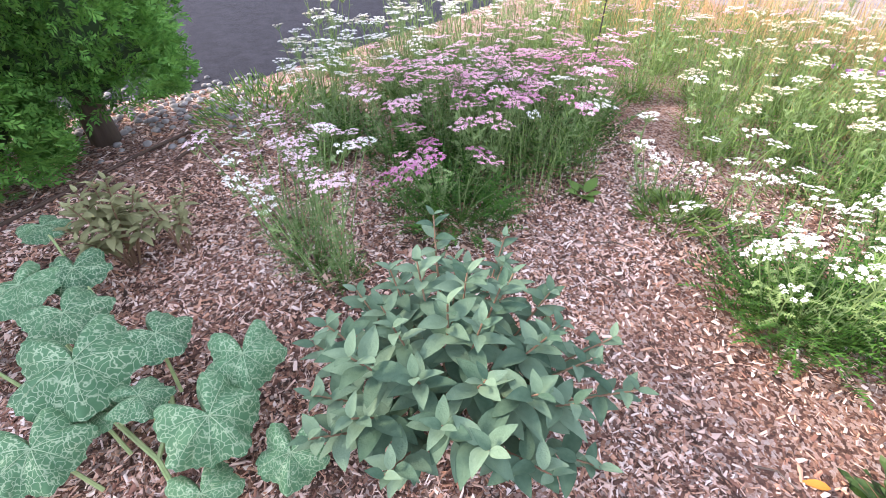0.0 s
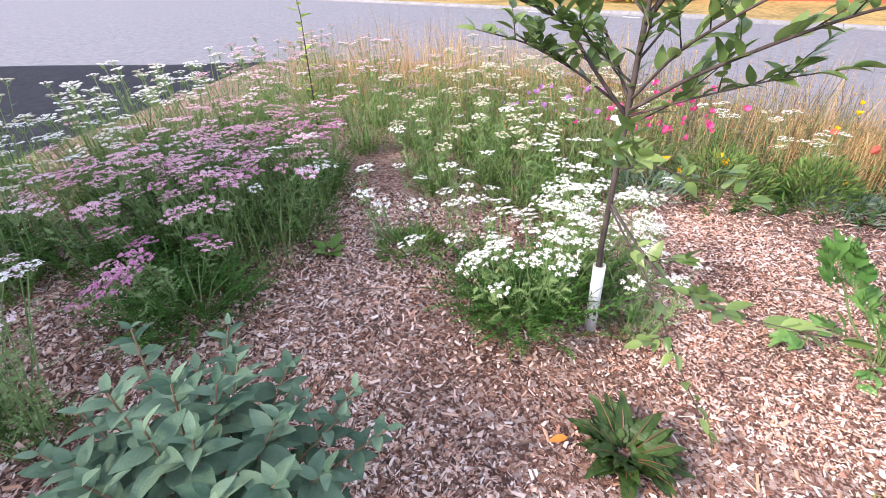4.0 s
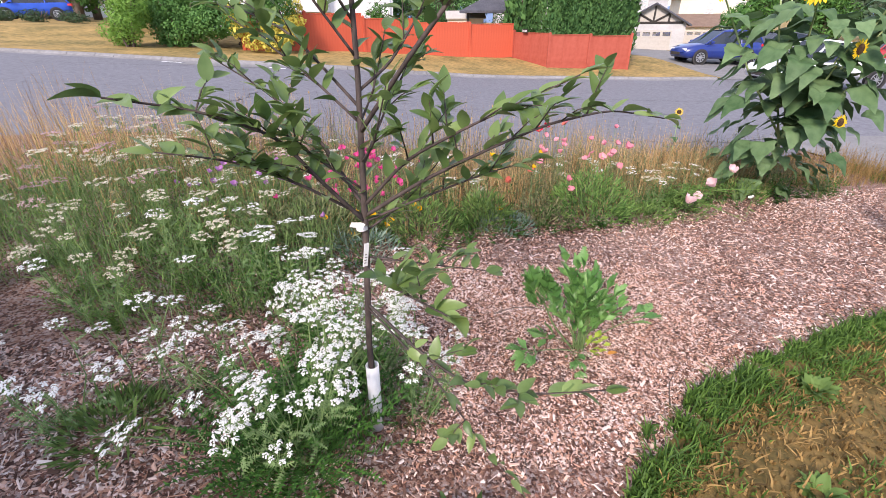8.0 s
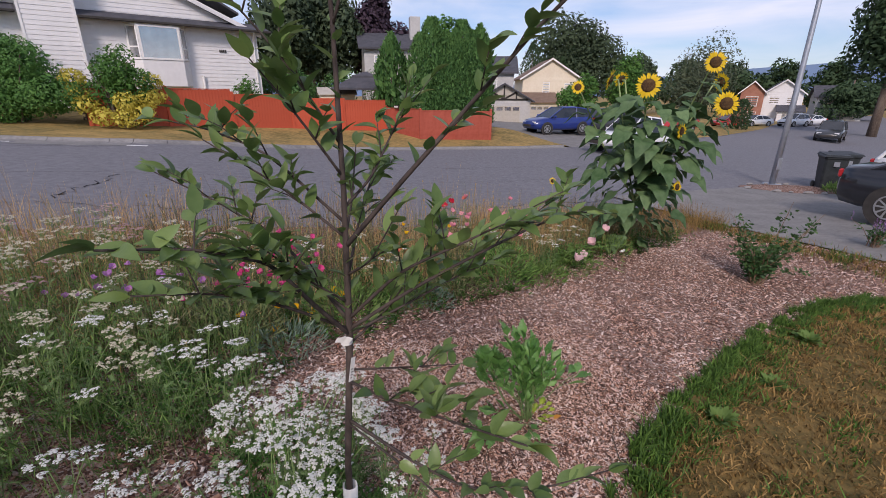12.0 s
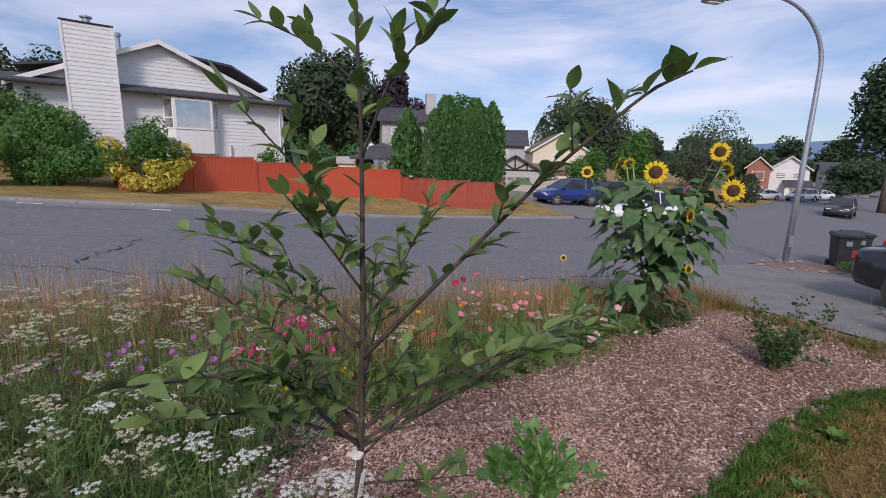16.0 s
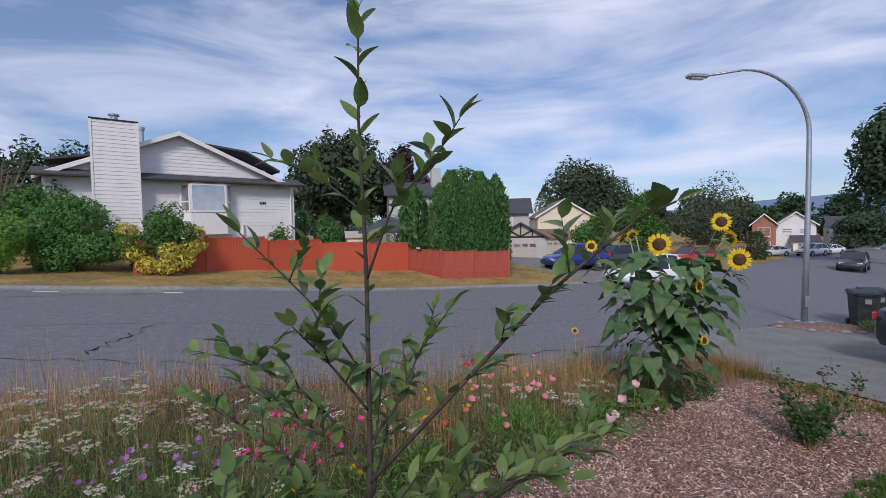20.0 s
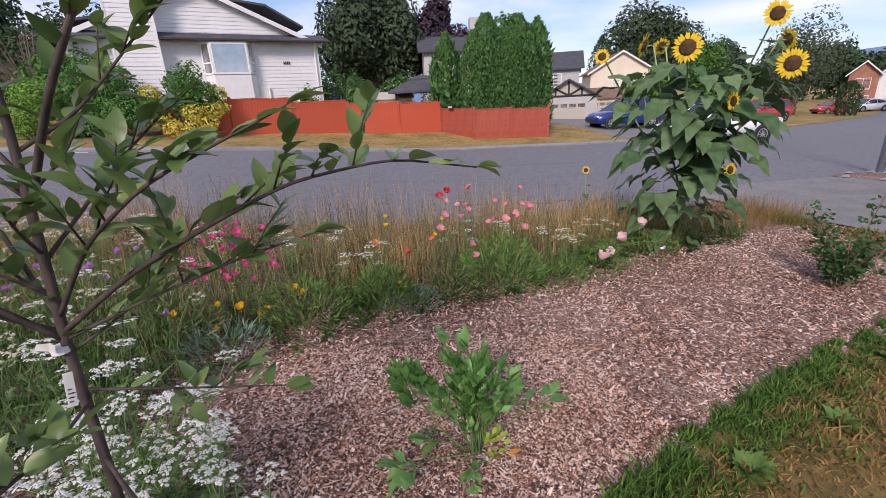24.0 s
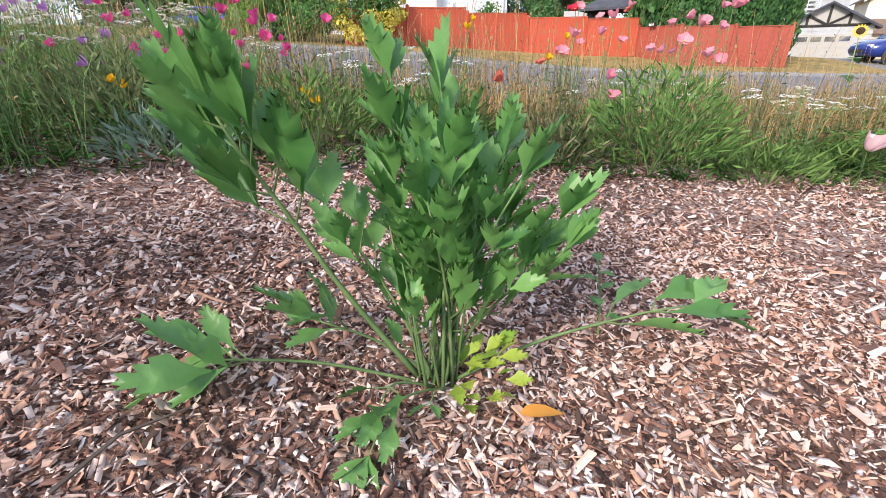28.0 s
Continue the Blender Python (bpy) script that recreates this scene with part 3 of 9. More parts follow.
def fence_run(a, b, h, name_label, M_fence=M_fence, bw=0.145):
    """One length of board fence between two posts: capped posts, rails and a panel of close boards."""
    ax, ay = a
    bx, by = b
    za, zb = land(ax, ay), land(bx, by)
    L = math.hypot(bx - ax, by - ay)
    z0 = min(za, zb) + 0.05
    t = thing("fence_panel", Matrix.Translation((ax, ay, z0)) @ Matrix.Rotation(math.atan2(by - ay, bx - ax), 4, "Z"), name_label, "fence", "red fence across the street")
    sh = Shape().box(-0.06, -0.06, -0.25, 0.06, 0.06, h + 0.06)
    sh.add([(-0.075, -0.075, h + 0.06), (0.075, -0.075, h + 0.06), (0.075, 0.075, h + 0.06), (-0.075, 0.075, h + 0.06), (0, 0, h + 0.12)], [(0, 1, 4), (1, 2, 4), (2, 3, 4), (3, 0, 4), (3, 2, 1, 0)])
    part("post", sh.mesh("post", M_fence), t)
    n = max(2, int(L / bw))
    w = (L - 0.12) / n
    rr = random.Random(int(ax * 100))
    bd = Shape().box(0.0012, -0.012, 0.02, w - 0.0012, 0.012, h - 0.04).mesh("board", M_fence)
    for i in range(n):
        part("board", bd, t, m=Matrix.Translation((0.06 + i * w, rr.uniform(-0.002, 0.002), rr.uniform(-0.004, 0.004))))
    for z in (0.18, h - 0.24):
        part("rail", Shape().box(0.06, 0.016, z, L - 0.06, 0.055, z + 0.09).mesh("rail", M_fence), t)
    part("cap_rail", Shape().box(0.06, -0.035, h - 0.035, L - 0.06, 0.035, h).mesh("cap_rail", M_fence), t)
    return t


FP = [(-11.3, 20.6), (-9.4, 22.6), (-7.3, 24.7), (-4.9, 26.0), (-2.7, 27.2)]
for a, b in zip(FP, FP[1:]):
    fence_run(a, b, 1.68, "red painted wooden fence panel between capped posts")
FP2 = [(-2.7, 27.2), (-0.75, 24.9), (1.15, 25.35), (3.1, 25.9), (3.35, 28.5), (3.6, 31.0)]
for a, b in zip(FP2, FP2[1:]):
    fence_run(a, b, 1.55, "red solid fence panel below the clipped hedge, shade put in its colour", M_fence_shaded, 0.62)
fence_run((-13.4, 18.9), (-11.3, 20.6), 1.5, "brown stained fence panel behind the bushes")
# small house number plate on the fence
pl = thing("number_plate", Matrix.Translation((-2.05, 26.2, land(-2, 26) + 1.42)) @ Matrix.Rotation(radians(-50), 4, "Z"), "small dark plate with pale number marks on the fence", "sign")
part("plate", Shape().box(-0.22, -0.03, 0, 0.22, -0.013, 0.16).mesh("plate", M_dark_trim), pl)
for i in range(4):
    part("mark", Shape().box(-0.17 + i * 0.09, -0.036, 0.035, -0.12 + i * 0.09, -0.031, 0.125).mesh("mark", M_white_trim), pl)


def lap_wall(sh, x0, x1, z0, z1, y, lap=0.2, top=None):
    """Clapboard rows on a wall that faces -y; top(x) gives a sloping upper edge."""
    n = int(math.ceil((z1 - z0) / lap))
    vs = []
    for i in range(n):
        a, b = z0 + i * lap, min(z1, z0 + (i + 1) * lap)
        l0, r0 = (x0, x1) if top is None else top(a)
        l1, r1 = (x0, x1) if top is None else top(b)
        vs += [(l0, y - 0.022, a), (r0, y - 0.022, a), (r1, y - 0.002, b), (l1, y - 0.002, b)]
    fs = [(4 * i, 4 * i + 1, 4 * i + 2, 4 * i + 3) for i in range(n)] + [(4 * i + 3, 4 * i + 2, 4 * i + 5, 4 * i + 4) for i in range(n - 1)]
    return sh.add(vs, fs)


def window(parent, x, z, w, h, y, mull=1, name="window"):
    """A framed window on a wall facing -y: frame of four bars, panes, sill."""
    sh = Shape()
    f = 0.07
    for q in ((x, z, x + w, z + f), (x, z + h - f, x + w, z + h), (x, z + f, x + f, z + h - f), (x + w - f, z + f, x + w, z + h - f)):
        sh.box(q[0], y - 0.05, q[1], q[2], y + 0.02, q[3])
    ob = part(name, sh.mesh("frame", M_white_trim), parent, "white framed window")
    pw = (w - 2 * f) / mull
    for i in range(mull):
        part("pane", Shape().box(x + f + i * pw + 0.012, y - 0.012, z + f, x + f + (i + 1) * pw - 0.012, y + 0.004, z + h - f).mesh("pane", M_glass), ob)
        if i:
            part("mullion", Shape().box(x + f + i * pw - 0.02, y - 0.035, z + f, x + f + i * pw + 0.02, y, z + h - f).mesh("mullion", M_white_trim), ob)
    part("sill", Shape().box(x - 0.05, y - 0.10, z - 0.05, x + w + 0.05, y, z - 0.002).mesh("sill", M_white_trim), ob)
    return ob


def slab(sh, a, b, c, d, th):
    """A sloping roof plate with thickness, corners a b c d on top."""
    lo = [(q[0], q[1], q[2] - th) for q in (a, b, c, d)]
    return sh.add([a, b, c, d, *lo], [(0, 1, 2, 3), (7, 6, 5, 4), (0, 4, 5, 1), (1, 5, 6, 2), (2, 6, 7, 3), (3, 7, 4, 0)])


# the white house: local x runs to its right along the front, y into the house
HR = (-10.33, 29.5)
ang = radians(38)
hx, hy = HR[0] - 12.1 * math.cos(ang), HR[1] - 12.1 * math.sin(ang)
ZB = 0.5
hs = thing("house", Matrix.Translation((hx, hy, ZB)) @ Matrix.Rotation(ang, 4, "Z"), "white clapboard house with a tall chimney and bay window", "house")
EV = 4.75
sh = Shape().box(0.05, 0.005, -0.6, 12.05, 9.0, EV - 0.02)
lap_wall(sh, 0, 12.1, 0.0, EV, 0.0)
part("wall", sh.mesh("wall", M_siding), hs)
part("corner_board", Shape().box(11.98, -0.04, 0, 12.14, 0.06, EV - 0.1).mesh("corner_board", M_white_trim), hs)
part("corner_board", Shape().box(-0.04, -0.04, 0, 0.1, 0.06, EV - 0.1).mesh("corner_board", M_white_trim), hs)
GX, GZ, GL, GR = 5.8, 7.35, 0.6, 11.1
sl = (GZ - 5.0) / (GR - GX)
tp = lambda z: (GX - (GZ - z) / sl, GX + (GZ - z) / sl)
sh = Shape()
lap_wall(sh, GL, GR, 4.95, GZ, 0.35, 0.2, tp)
sh.add([(GL - 0.1, 0.36, 4.8), (GR + 0.1, 0.36, 4.8), (GX, 0.36, GZ)], [(0, 1, 2)])
part("gable_wall", sh.mesh("gable_wall", M_siding), hs)
sh = Shape()
slab(sh, (-0.5, -0.62, EV), (1.79, -0.62, EV), (1.79, 0.5, EV + 0.42), (-0.4, 0.5, EV + 0.42), 0.10)
slab(sh, (3.91, -0.62, EV), (12.75, -0.62, EV), (12.6, 0.5, EV + 0.42), (3.91, 0.5, EV + 0.42), 0.10)
part("skirt_roof", sh.mesh("skirt_roof", M_shingle), hs, "dark shingle skirt roof above the windows")
for gx0, gx1 in ((-0.55, 1.79), (3.91, 12.8)):
    part("gutter", Shape().rbox(gx0, -0.74, EV - 0.13, gx1, -0.62, EV + 0.0, 0.03).mesh("gutter", M_dark_trim), hs)
sh = Shape()
slab(sh, (GX, -0.05, GZ + 0.1), (GX, 9.4, GZ + 0.1), (GL - 1.0, 9.4, 4.72), (GL - 1.0, -0.05, 4.72), 0.14)
slab(sh, (GX, -0.05, GZ + 0.1), (GR + 1.3, -0.05, 4.60), (GR + 1.3, 9.4, 4.60), (GX, 9.4, GZ + 0.1), 0.14)
part("roof", sh.mesh("roof", M_shingle), hs, "dark grey shingle roof")
for sg, ex in ((-1, GX - (GL - 1.0)), (1, GR + 1.3 - GX)):
    sh = Shape()
    dz = GZ + 0.1 - (4.72 if sg < 0 else 4.60)
    sh.add([(GX, -0.12, GZ + 0.12), (GX + sg * ex, -0.12, GZ + 0.12 - dz), (GX + sg * ex, -0.12, GZ - 0.12 - dz), (GX, -0.12, GZ - 0.12), (GX, -0.04, GZ + 0.12), (GX + sg * ex, -0.04, GZ + 0.12 - dz), (GX + sg * ex, -0.04, GZ - 0.12 - dz), (GX, -0.04, GZ - 0.12)],
           [(0, 1, 2, 3), (0, 4, 5, 1), (3, 2, 6, 7), (7, 6, 5, 4)])
    part("bargeboard", sh.mesh("bargeboard", M_white_trim), hs)
# upper roof behind
sh = Shape()
slab(sh, (-0.2, 4.0, 6.1), (3.2, 4.0, 6.75), (3.2, 9.0, 6.75), (-0.2, 9.0, 6.1), 0.14)
slab(sh, (6.6, 5.0, 8.0), (10.6, 5.0, 7.6), (10.6, 11, 7.6), (6.6, 11, 8.0), 0.14)
slab(sh, (10.6, 5.0, 7.6), (12.8, 4.6, 6.3), (12.8, 11, 6.3), (10.6, 11, 7.6), 0.14)
part("upper_roof", sh.mesh("upper_roof", M_shingle), hs)
part("upper_wall", Shape().box(7.4, 5.6, 4.6, 12.0, 10.5, 6.35).mesh("upper_wall", M_siding), hs)
part("vent_pipe", Shape().lathe([(0.1, 7.0), (0.1, 7.9), (0.16, 7.92), (0.16, 8.08), (0.05, 8.12)], 10, at=(4.3, 3.0, 0)).mesh("vent_pipe", M_steel), hs)
# chimney, clad in the same boards
sh = Shape()
CX0, CX1, CT = 1.9, 3.85, 7.55
sh.box(CX0 + 0.02, -0.62, 0, CX1 - 0.02, 0.5, CT)
lap_wall(sh, CX0, CX1, 0, CT, -0.63)
chm = part("chimney", sh.mesh("chimney", M_siding), hs, "tall boarded chimney")
part("chimney_cap", Shape().rbox(CX0 - 0.05, -0.70, CT, CX1 + 0.05, 0.55, CT + 0.07, 0.02).mesh("chimney_cap", M_dark_trim), chm)
part("flue", Shape().lathe([(0.16, CT + 0.07), (0.16, CT + 0.36), (0.25, CT + 0.38), (0.25, CT + 0.45), (0.08, CT + 0.50)], 12, at=(CX0 + 1.0, 0, 0)).mesh("flue", M_steel), chm)
for sx in (CX0, CX1):
    part("corner_board", Shape().box(sx - 0.05, -0.67, 0, sx + 0.05, -0.55, CT - 0.01).mesh("corner_board", M_white_trim), chm)
# bay window
bay = part("bay_window", Shape().add([(5.75, -0.03, 1.7), (6.15, -0.6, 1.7), (8.0, -0.6, 1.7), (8.4, -0.03, 1.7), (5.75, -0.03, 2.95), (6.15, -0.6, 2.95), (8.0, -0.6, 2.95), (8.4, -0.03, 2.95)],
            [(0, 1, 5, 4), (1, 2, 6, 5), (2, 3, 7, 6), (4, 5, 6, 7), (3, 2, 1, 0)]).mesh("bay_panel", M_siding), hs, "projecting white bay window with dark panes")
part("bay_head", Shape().add([(5.7, -0.03, 4.6), (6.12, -0.66, 4.6), (8.03, -0.66, 4.6), (8.45, -0.03, 4.6), (5.7, -0.03, 4.74), (6.12, -0.66, 4.74), (8.03, -0.66, 4.74), (8.45, -0.03, 4.74)],
            [(0, 1, 5, 4), (1, 2, 6, 5), (2, 3, 7, 6), (4, 5, 6, 7), (3, 2, 1, 0)]).mesh("bay_head", M_white_trim), bay)


def bay_face(p0, p1, z0, z1, split):
    dx, dy = p1[0] - p0[0], p1[1] - p0[1]
    L = math.hypot(dx, dy)
    m = Matrix.Translation((p0[0], p0[1], 0)) @ Matrix.Rotation(math.atan2(dy, dx), 4, "Z")
    sh = Shape()
    f = 0.09
    for q in ((0, z0, L, z0 + f), (0, z1 - f, L, z1), (0, z0 + f, f, z1 - f), (L - f, z0 + f, L, z1 - f)):
        sh.box(q[0], -0.04, q[1], q[2], 0.03, q[3])
    if split:
        sh.box(f, -0.03, z0 + 0.55, L - f, 0.02, z0 + 0.62)
    part("window_frame", sh.mesh("window_frame", M_white_trim), bay, m=m)
    part("pane", Shape().box(f, -0.008, z0 + f, L - f, 0.008, z1 - f).mesh("pane", M_glass), bay, m=m)


bay_face((5.75, -0.03), (6.15, -0.6), 2.97, 4.58, True)
bay_face((6.15, -0.6), (8.0, -0.6), 2.97, 4.58, False)
bay_face((8.0, -0.6), (8.4, -0.03), 2.97, 4.58, True)
part("downpipe", Shape().tube([(11.85, -0.62, EV - 0.1), (11.9, -0.12, EV - 0.5), (11.9, -0.12, 0.1)], [0.05, 0.05, 0.05], 6).mesh("downpipe", M_white_trim), hs)
for i in range(4):
    part("house_number", Shape().box(10.0 + i * 0.1, -0.05, 3.5, 10.06 + i * 0.1, -0.026, 3.66).mesh("house_number", M_dark_trim), hs)
part("meter_pipe", Shape().tube([(8.95, -0.12, 1.6), (8.95, -0.12, 2.25)], [0.06, 0.06], 8).mesh("meter_pipe", M_white_trim), hs)


def plain_house(x, y, rz, w, d, h, rise, wall, roof, label, wins=(), garage=None, zb=None, ridge="x", tudor=False):
    """A two storey house front facing local -y with roof, eaves, windows and a garage."""
    zb = land(x, y) if zb is None else zb
    t = thing("house", Matrix.Translation((x, y, zb)) @ Matrix.Rotation(radians(rz), 4, "Z"), label, "house", "houses down the street")
    sh = Shape().box(0, 0.004, -1, w, d, h)
    lap_wall(sh, 0, w, 0, h, 0.0, 0.3)
    o = 0.45
    rf = Shape()
    if ridge == "x":
        sh.add([(0, 0, h), (0, d, h), (0, d / 2, h + rise), (w, 0, h), (w, d, h), (w, d / 2, h + rise)], [(0, 1, 2), (3, 5, 4)])
        k = rise / (d / 2)
        slab(rf, (-o, -o, h - o * k + 0.12), (w + o, -o, h - o * k + 0.12), (w + o, d / 2, h + rise + 0.12), (-o, d / 2, h + rise + 0.12), 0.14)
        slab(rf, (-o, d / 2, h + rise + 0.12), (w + o, d / 2, h + rise + 0.12), (w + o, d + o, h - o * k + 0.12), (-o, d + o, h - o * k + 0.12), 0.14)
    else:
        sh.add([(0, 0, h), (w, 0, h), (w / 2, 0, h + rise), (0, d, h), (w, d, h), (w / 2, d, h + rise)], [(0, 1, 2), (3, 5, 4)])
        k = rise / (w / 2)
        slab(rf, (-o, -o, h - o * k + 0.12), (w / 2, -o, h + rise + 0.12), (w / 2, d + o, h + rise + 0.12), (-o, d + o, h - o * k + 0.12), 0.14)
        slab(rf, (w / 2, -o, h + rise + 0.12), (w + o, -o, h - o * k + 0.12), (w + o, d + o, h - o * k + 0.12), (w / 2, d + o, h + rise + 0.12), 0.14)
        for s in (-1, 1):
            b = Shape()
            x0, x1 = w / 2, w / 2 + s * (w / 2 + o)
            b.add([(x0, -o - 0.02, h + rise + 0.1), (x1, -o - 0.02, h - o * k + 0.1), (x1, -o - 0.02, h - o * k - 0.12), (x0, -o - 0.02, h + rise - 0.12)], [(0, 1, 2, 3)])
            part("bargeboard", b.mesh("bargeboard", M_white_trim), t)
    part("wall", sh.mesh("wall", wall), t)
    part("roof", rf.mesh("roof", roof), t)
    for q in wins:
        window(t, q[0], q[1], q[2], q[3], 0.0, q[4] if len(q) > 4 else 1)
    if garage:
        gx, gw, gh, gd = garage
        g = part("garage", lap_wall(Shape().box(gx, -gd, 0, gx + gw, 0.0, gh), gx, gx + gw, 0, gh, -gd, 0.3).mesh("garage", wall), t, "attached garage with a pale panelled door")
        rs = Shape()
        if tudor:
            pk = gh + gw * 0.28
            rs2 = Shape().add([(gx, -gd - 0.01, gh), (gx + gw, -gd - 0.01, gh), (gx + gw / 2, -gd - 0.01, pk), (gx, 0, gh), (gx + gw, 0, gh), (gx + gw / 2, 0, pk)], [(0, 1, 2), (0, 2, 5, 3), (1, 4, 5, 2)])
            part("gable", rs2.mesh("gable", M_garage), g)
            for a in ((0.5, 0.08, 0.5, 0.92), (0.5, 0.06, 0.27, 0.5), (0.5, 0.06, 0.73, 0.5), (0.27, 0.04, 0.27, 0.46), (0.73, 0.04, 0.73, 0.46), (0.05, 0.03, 0.95, 0.03)):
                x0, z0, x1, z1 = gx + a[0] * gw, gh + a[1] * (pk - gh), gx + a[2] * gw, gh + a[3] * (pk - gh)
                part("timber", Shape().tube([(x0, -gd - 0.03, z0), (x1, -gd - 0.03, z1)], [0.09, 0.09], 4).mesh("timber", M_dark_trim), g)
            slab(rs, (gx - 0.4, -gd - 0.5, gh - 0.1), (gx + gw / 2, -gd - 0.5, pk + 0.12), (gx + gw / 2, 0.1, pk + 0.12), (gx - 0.4, 0.1, gh - 0.1), 0.14)
            slab(rs, (gx + gw / 2, -gd - 0.5, pk + 0.12), (gx + gw + 0.4, -gd - 0.5, gh - 0.1), (gx + gw + 0.4, 0.1, gh - 0.1), (gx + gw / 2, 0.1, pk + 0.12), 0.14)
        else:
            slab(rs, (gx - 0.3, -gd - 0.4, gh), (gx + gw + 0.3, -gd - 0.4, gh), (gx + gw + 0.3, 0.1, gh + gd * 0.4), (gx - 0.3, 0.1, gh + gd * 0.4), 0.12)
        part("garage_roof", rs.mesh("garage_roof", roof), g)
        dw = gw * 0.62
        dx = gx + (gw - dw) * 0.5
        part("garage_door", Shape().box(dx, -gd - 0.03, 0, dx + dw, -gd - 0.003, 2.15).mesh("garage_door", M_garage), g)
        pm = Shape().rbox(0.02, -0.05, 0.0, dw / 4 - 0.02, -0.031, 0.5, 0.008).mesh("door_panel", M_garage)
        for r in range(4):
            for c in range(4):
                part("door_panel", pm, g, m=Matrix.Translation((dx + c * dw / 4, -gd, 0.04 + r * 0.52)))
        for c in range(4):
            part("door_light", Shape().box(dx + c * dw / 4 + 0.1, -gd - 0.06, 1.70, dx + (c + 1) * dw / 4 - 0.1, -gd - 0.051, 2.02).mesh("door_light", M_glass), g)
    return t


# houses beyond the fence corner and down the street
# first house: whitish walls given a grey colour that carries their shade
plain_house(1.3, 50.5, -8, 7.5, 9, 5.4, 1.7, M_grey_wall, M_shingle, "whitish house with dark roof and half-timbered garage gable, walls greyed for shade", [(0.6, 3.6, 2.2, 1.3, 2), (4.2, 3.6, 1.6, 1.3, 2)], (3.9, 5.2, 2.7, 3.0), zb=-1.4, tudor=True)
plain_house(12.3, 62.0, -4, 7.2, 9, 5.6, 2.2, M_cream, M_shingle_b, "cream two storey house with a brown gable roof", [(2.6, 3.7, 0.9, 1.3), (5.4, 3.7, 1.7, 1.2, 2)], (-1.0, 5, 2.6, 3.0), zb=-1.7, ridge="y")
plain_house(-5.5, 41.0, 10, 5.5, 8, 5.2, 1.4, M_grey_wall, M_shingle, "grey stucco house half hidden behind trees", [(0.8, 3.4, 1.6, 1.2, 2)], zb=0.3)
part("chimney", Shape().rbox(4.2, 2.0, 4.6, 5.1, 2.9, 7.9, 0.03).mesh("chimney", M_grey_wall), bpy.data.objects["house.003"])
plain_house(54.2, 80.0, -34, 3.4, 6, 5.6, 1.6, M_brick_wall, M_shingle, "red brick house with a pale window bay", [(0.8, 3.2, 1.8, 1.6, 2), (0.8, 0.8, 1.9, 1.5, 2)], zb=-3.2, ridge="y")
plain_house(57.4, 78.6, -34, 5.4, 8, 5.4, 2.0, M_siding, M_shingle, "white house with steep dark gables and a garage", [(0.8, 3.5, 1.4, 1.2, 2), (3.2, 3.5, 1.5, 1.2, 2)], (2.2, 3.4, 2.5, 2.4), zb=-3.2, ridge="y")
plain_house(70.5, 83.0, -34, 5.5, 8, 5.0, 1.8, M_grey_wall, M_shingle, "grey house farther down the street", [(0.9, 3.4, 1.5, 1.3, 2), (4.0, 3.4, 1.5, 1.3, 2)], (3.0, 3.4, 2.6, 2.5), zb=-3.4)
plain_house(-58.0, 46.0, 60, 12, 9, 3.2, 2.0, M_siding, M_shingle, "low white house far up the street", [(2, 1.0, 2.0, 1.2, 2), (7.5, 1.0, 2.2, 1.2, 2)], zb=3.0)

# garden gazebo and shed behind the fence
gz = thing("gazebo", Matrix.Translation((-4.3, 31.5, -0.05)), "dark metal gazebo with a two tier canopy", "gazebo")
for x in (-1.5, 1.5):
    for y in (-1.3, 1.3):
        part("post", Shape().box(x - 0.06, y - 0.06, 0, x + 0.06, y + 0.06, 2.25).mesh("post", M_dark_trim), gz)
for r, z0, z1, r2 in ((1.9, 2.25, 2.95, 0.65), (0.8, 2.98, 3.25, 0.05)):
    sh = Shape().add([(-r, -r, z0), (r, -r, z0), (r, r, z0), (-r, r, z0), (-r2, -r2, z1), (r2, -r2, z1), (r2, r2, z1), (-r2, r2, z1), (-r, -r, z0 - 0.12), (r, -r, z0 - 0.12), (r, r, z0 - 0.12), (-r, r, z0 - 0.12)],
                      [(0, 1, 5, 4), (1, 2, 6, 5), (2, 3, 7, 6), (3, 0, 4, 7), (4, 5, 6, 7), (8, 9, 1, 0), (9, 10, 2, 1), (10, 11, 3, 2), (11, 8, 0, 3)])
    part("canopy", sh.mesh("canopy", M_shingle), gz)
sd = thing("shed", Matrix.Translation((-7.2, 31.0, 0.1)) @ Matrix.Rotation(radians(15), 4, "Z"), "small tan garden shed roof behind the fence", "shed")
part("wall", lap_wall(Shape().box(0, 0, 0, 2.2, 1.8, 1.75), 0, 2.2, 0, 1.75, 0).mesh("wall", M_cream), sd)
rs = Shape()
slab(rs, (-0.15, -0.15, 1.72), (2.35, -0.15, 1.72), (2.35, 0.9, 2.15), (-0.15, 0.9, 2.15), 0.06)
slab(rs, (-0.15, 0.9, 2.15), (2.35, 0.9, 2.15), (2.35, 1.95, 1.72), (-0.15, 1.95, 1.72), 0.06)
part("roof", rs.mesh("roof", M_garage), sd)


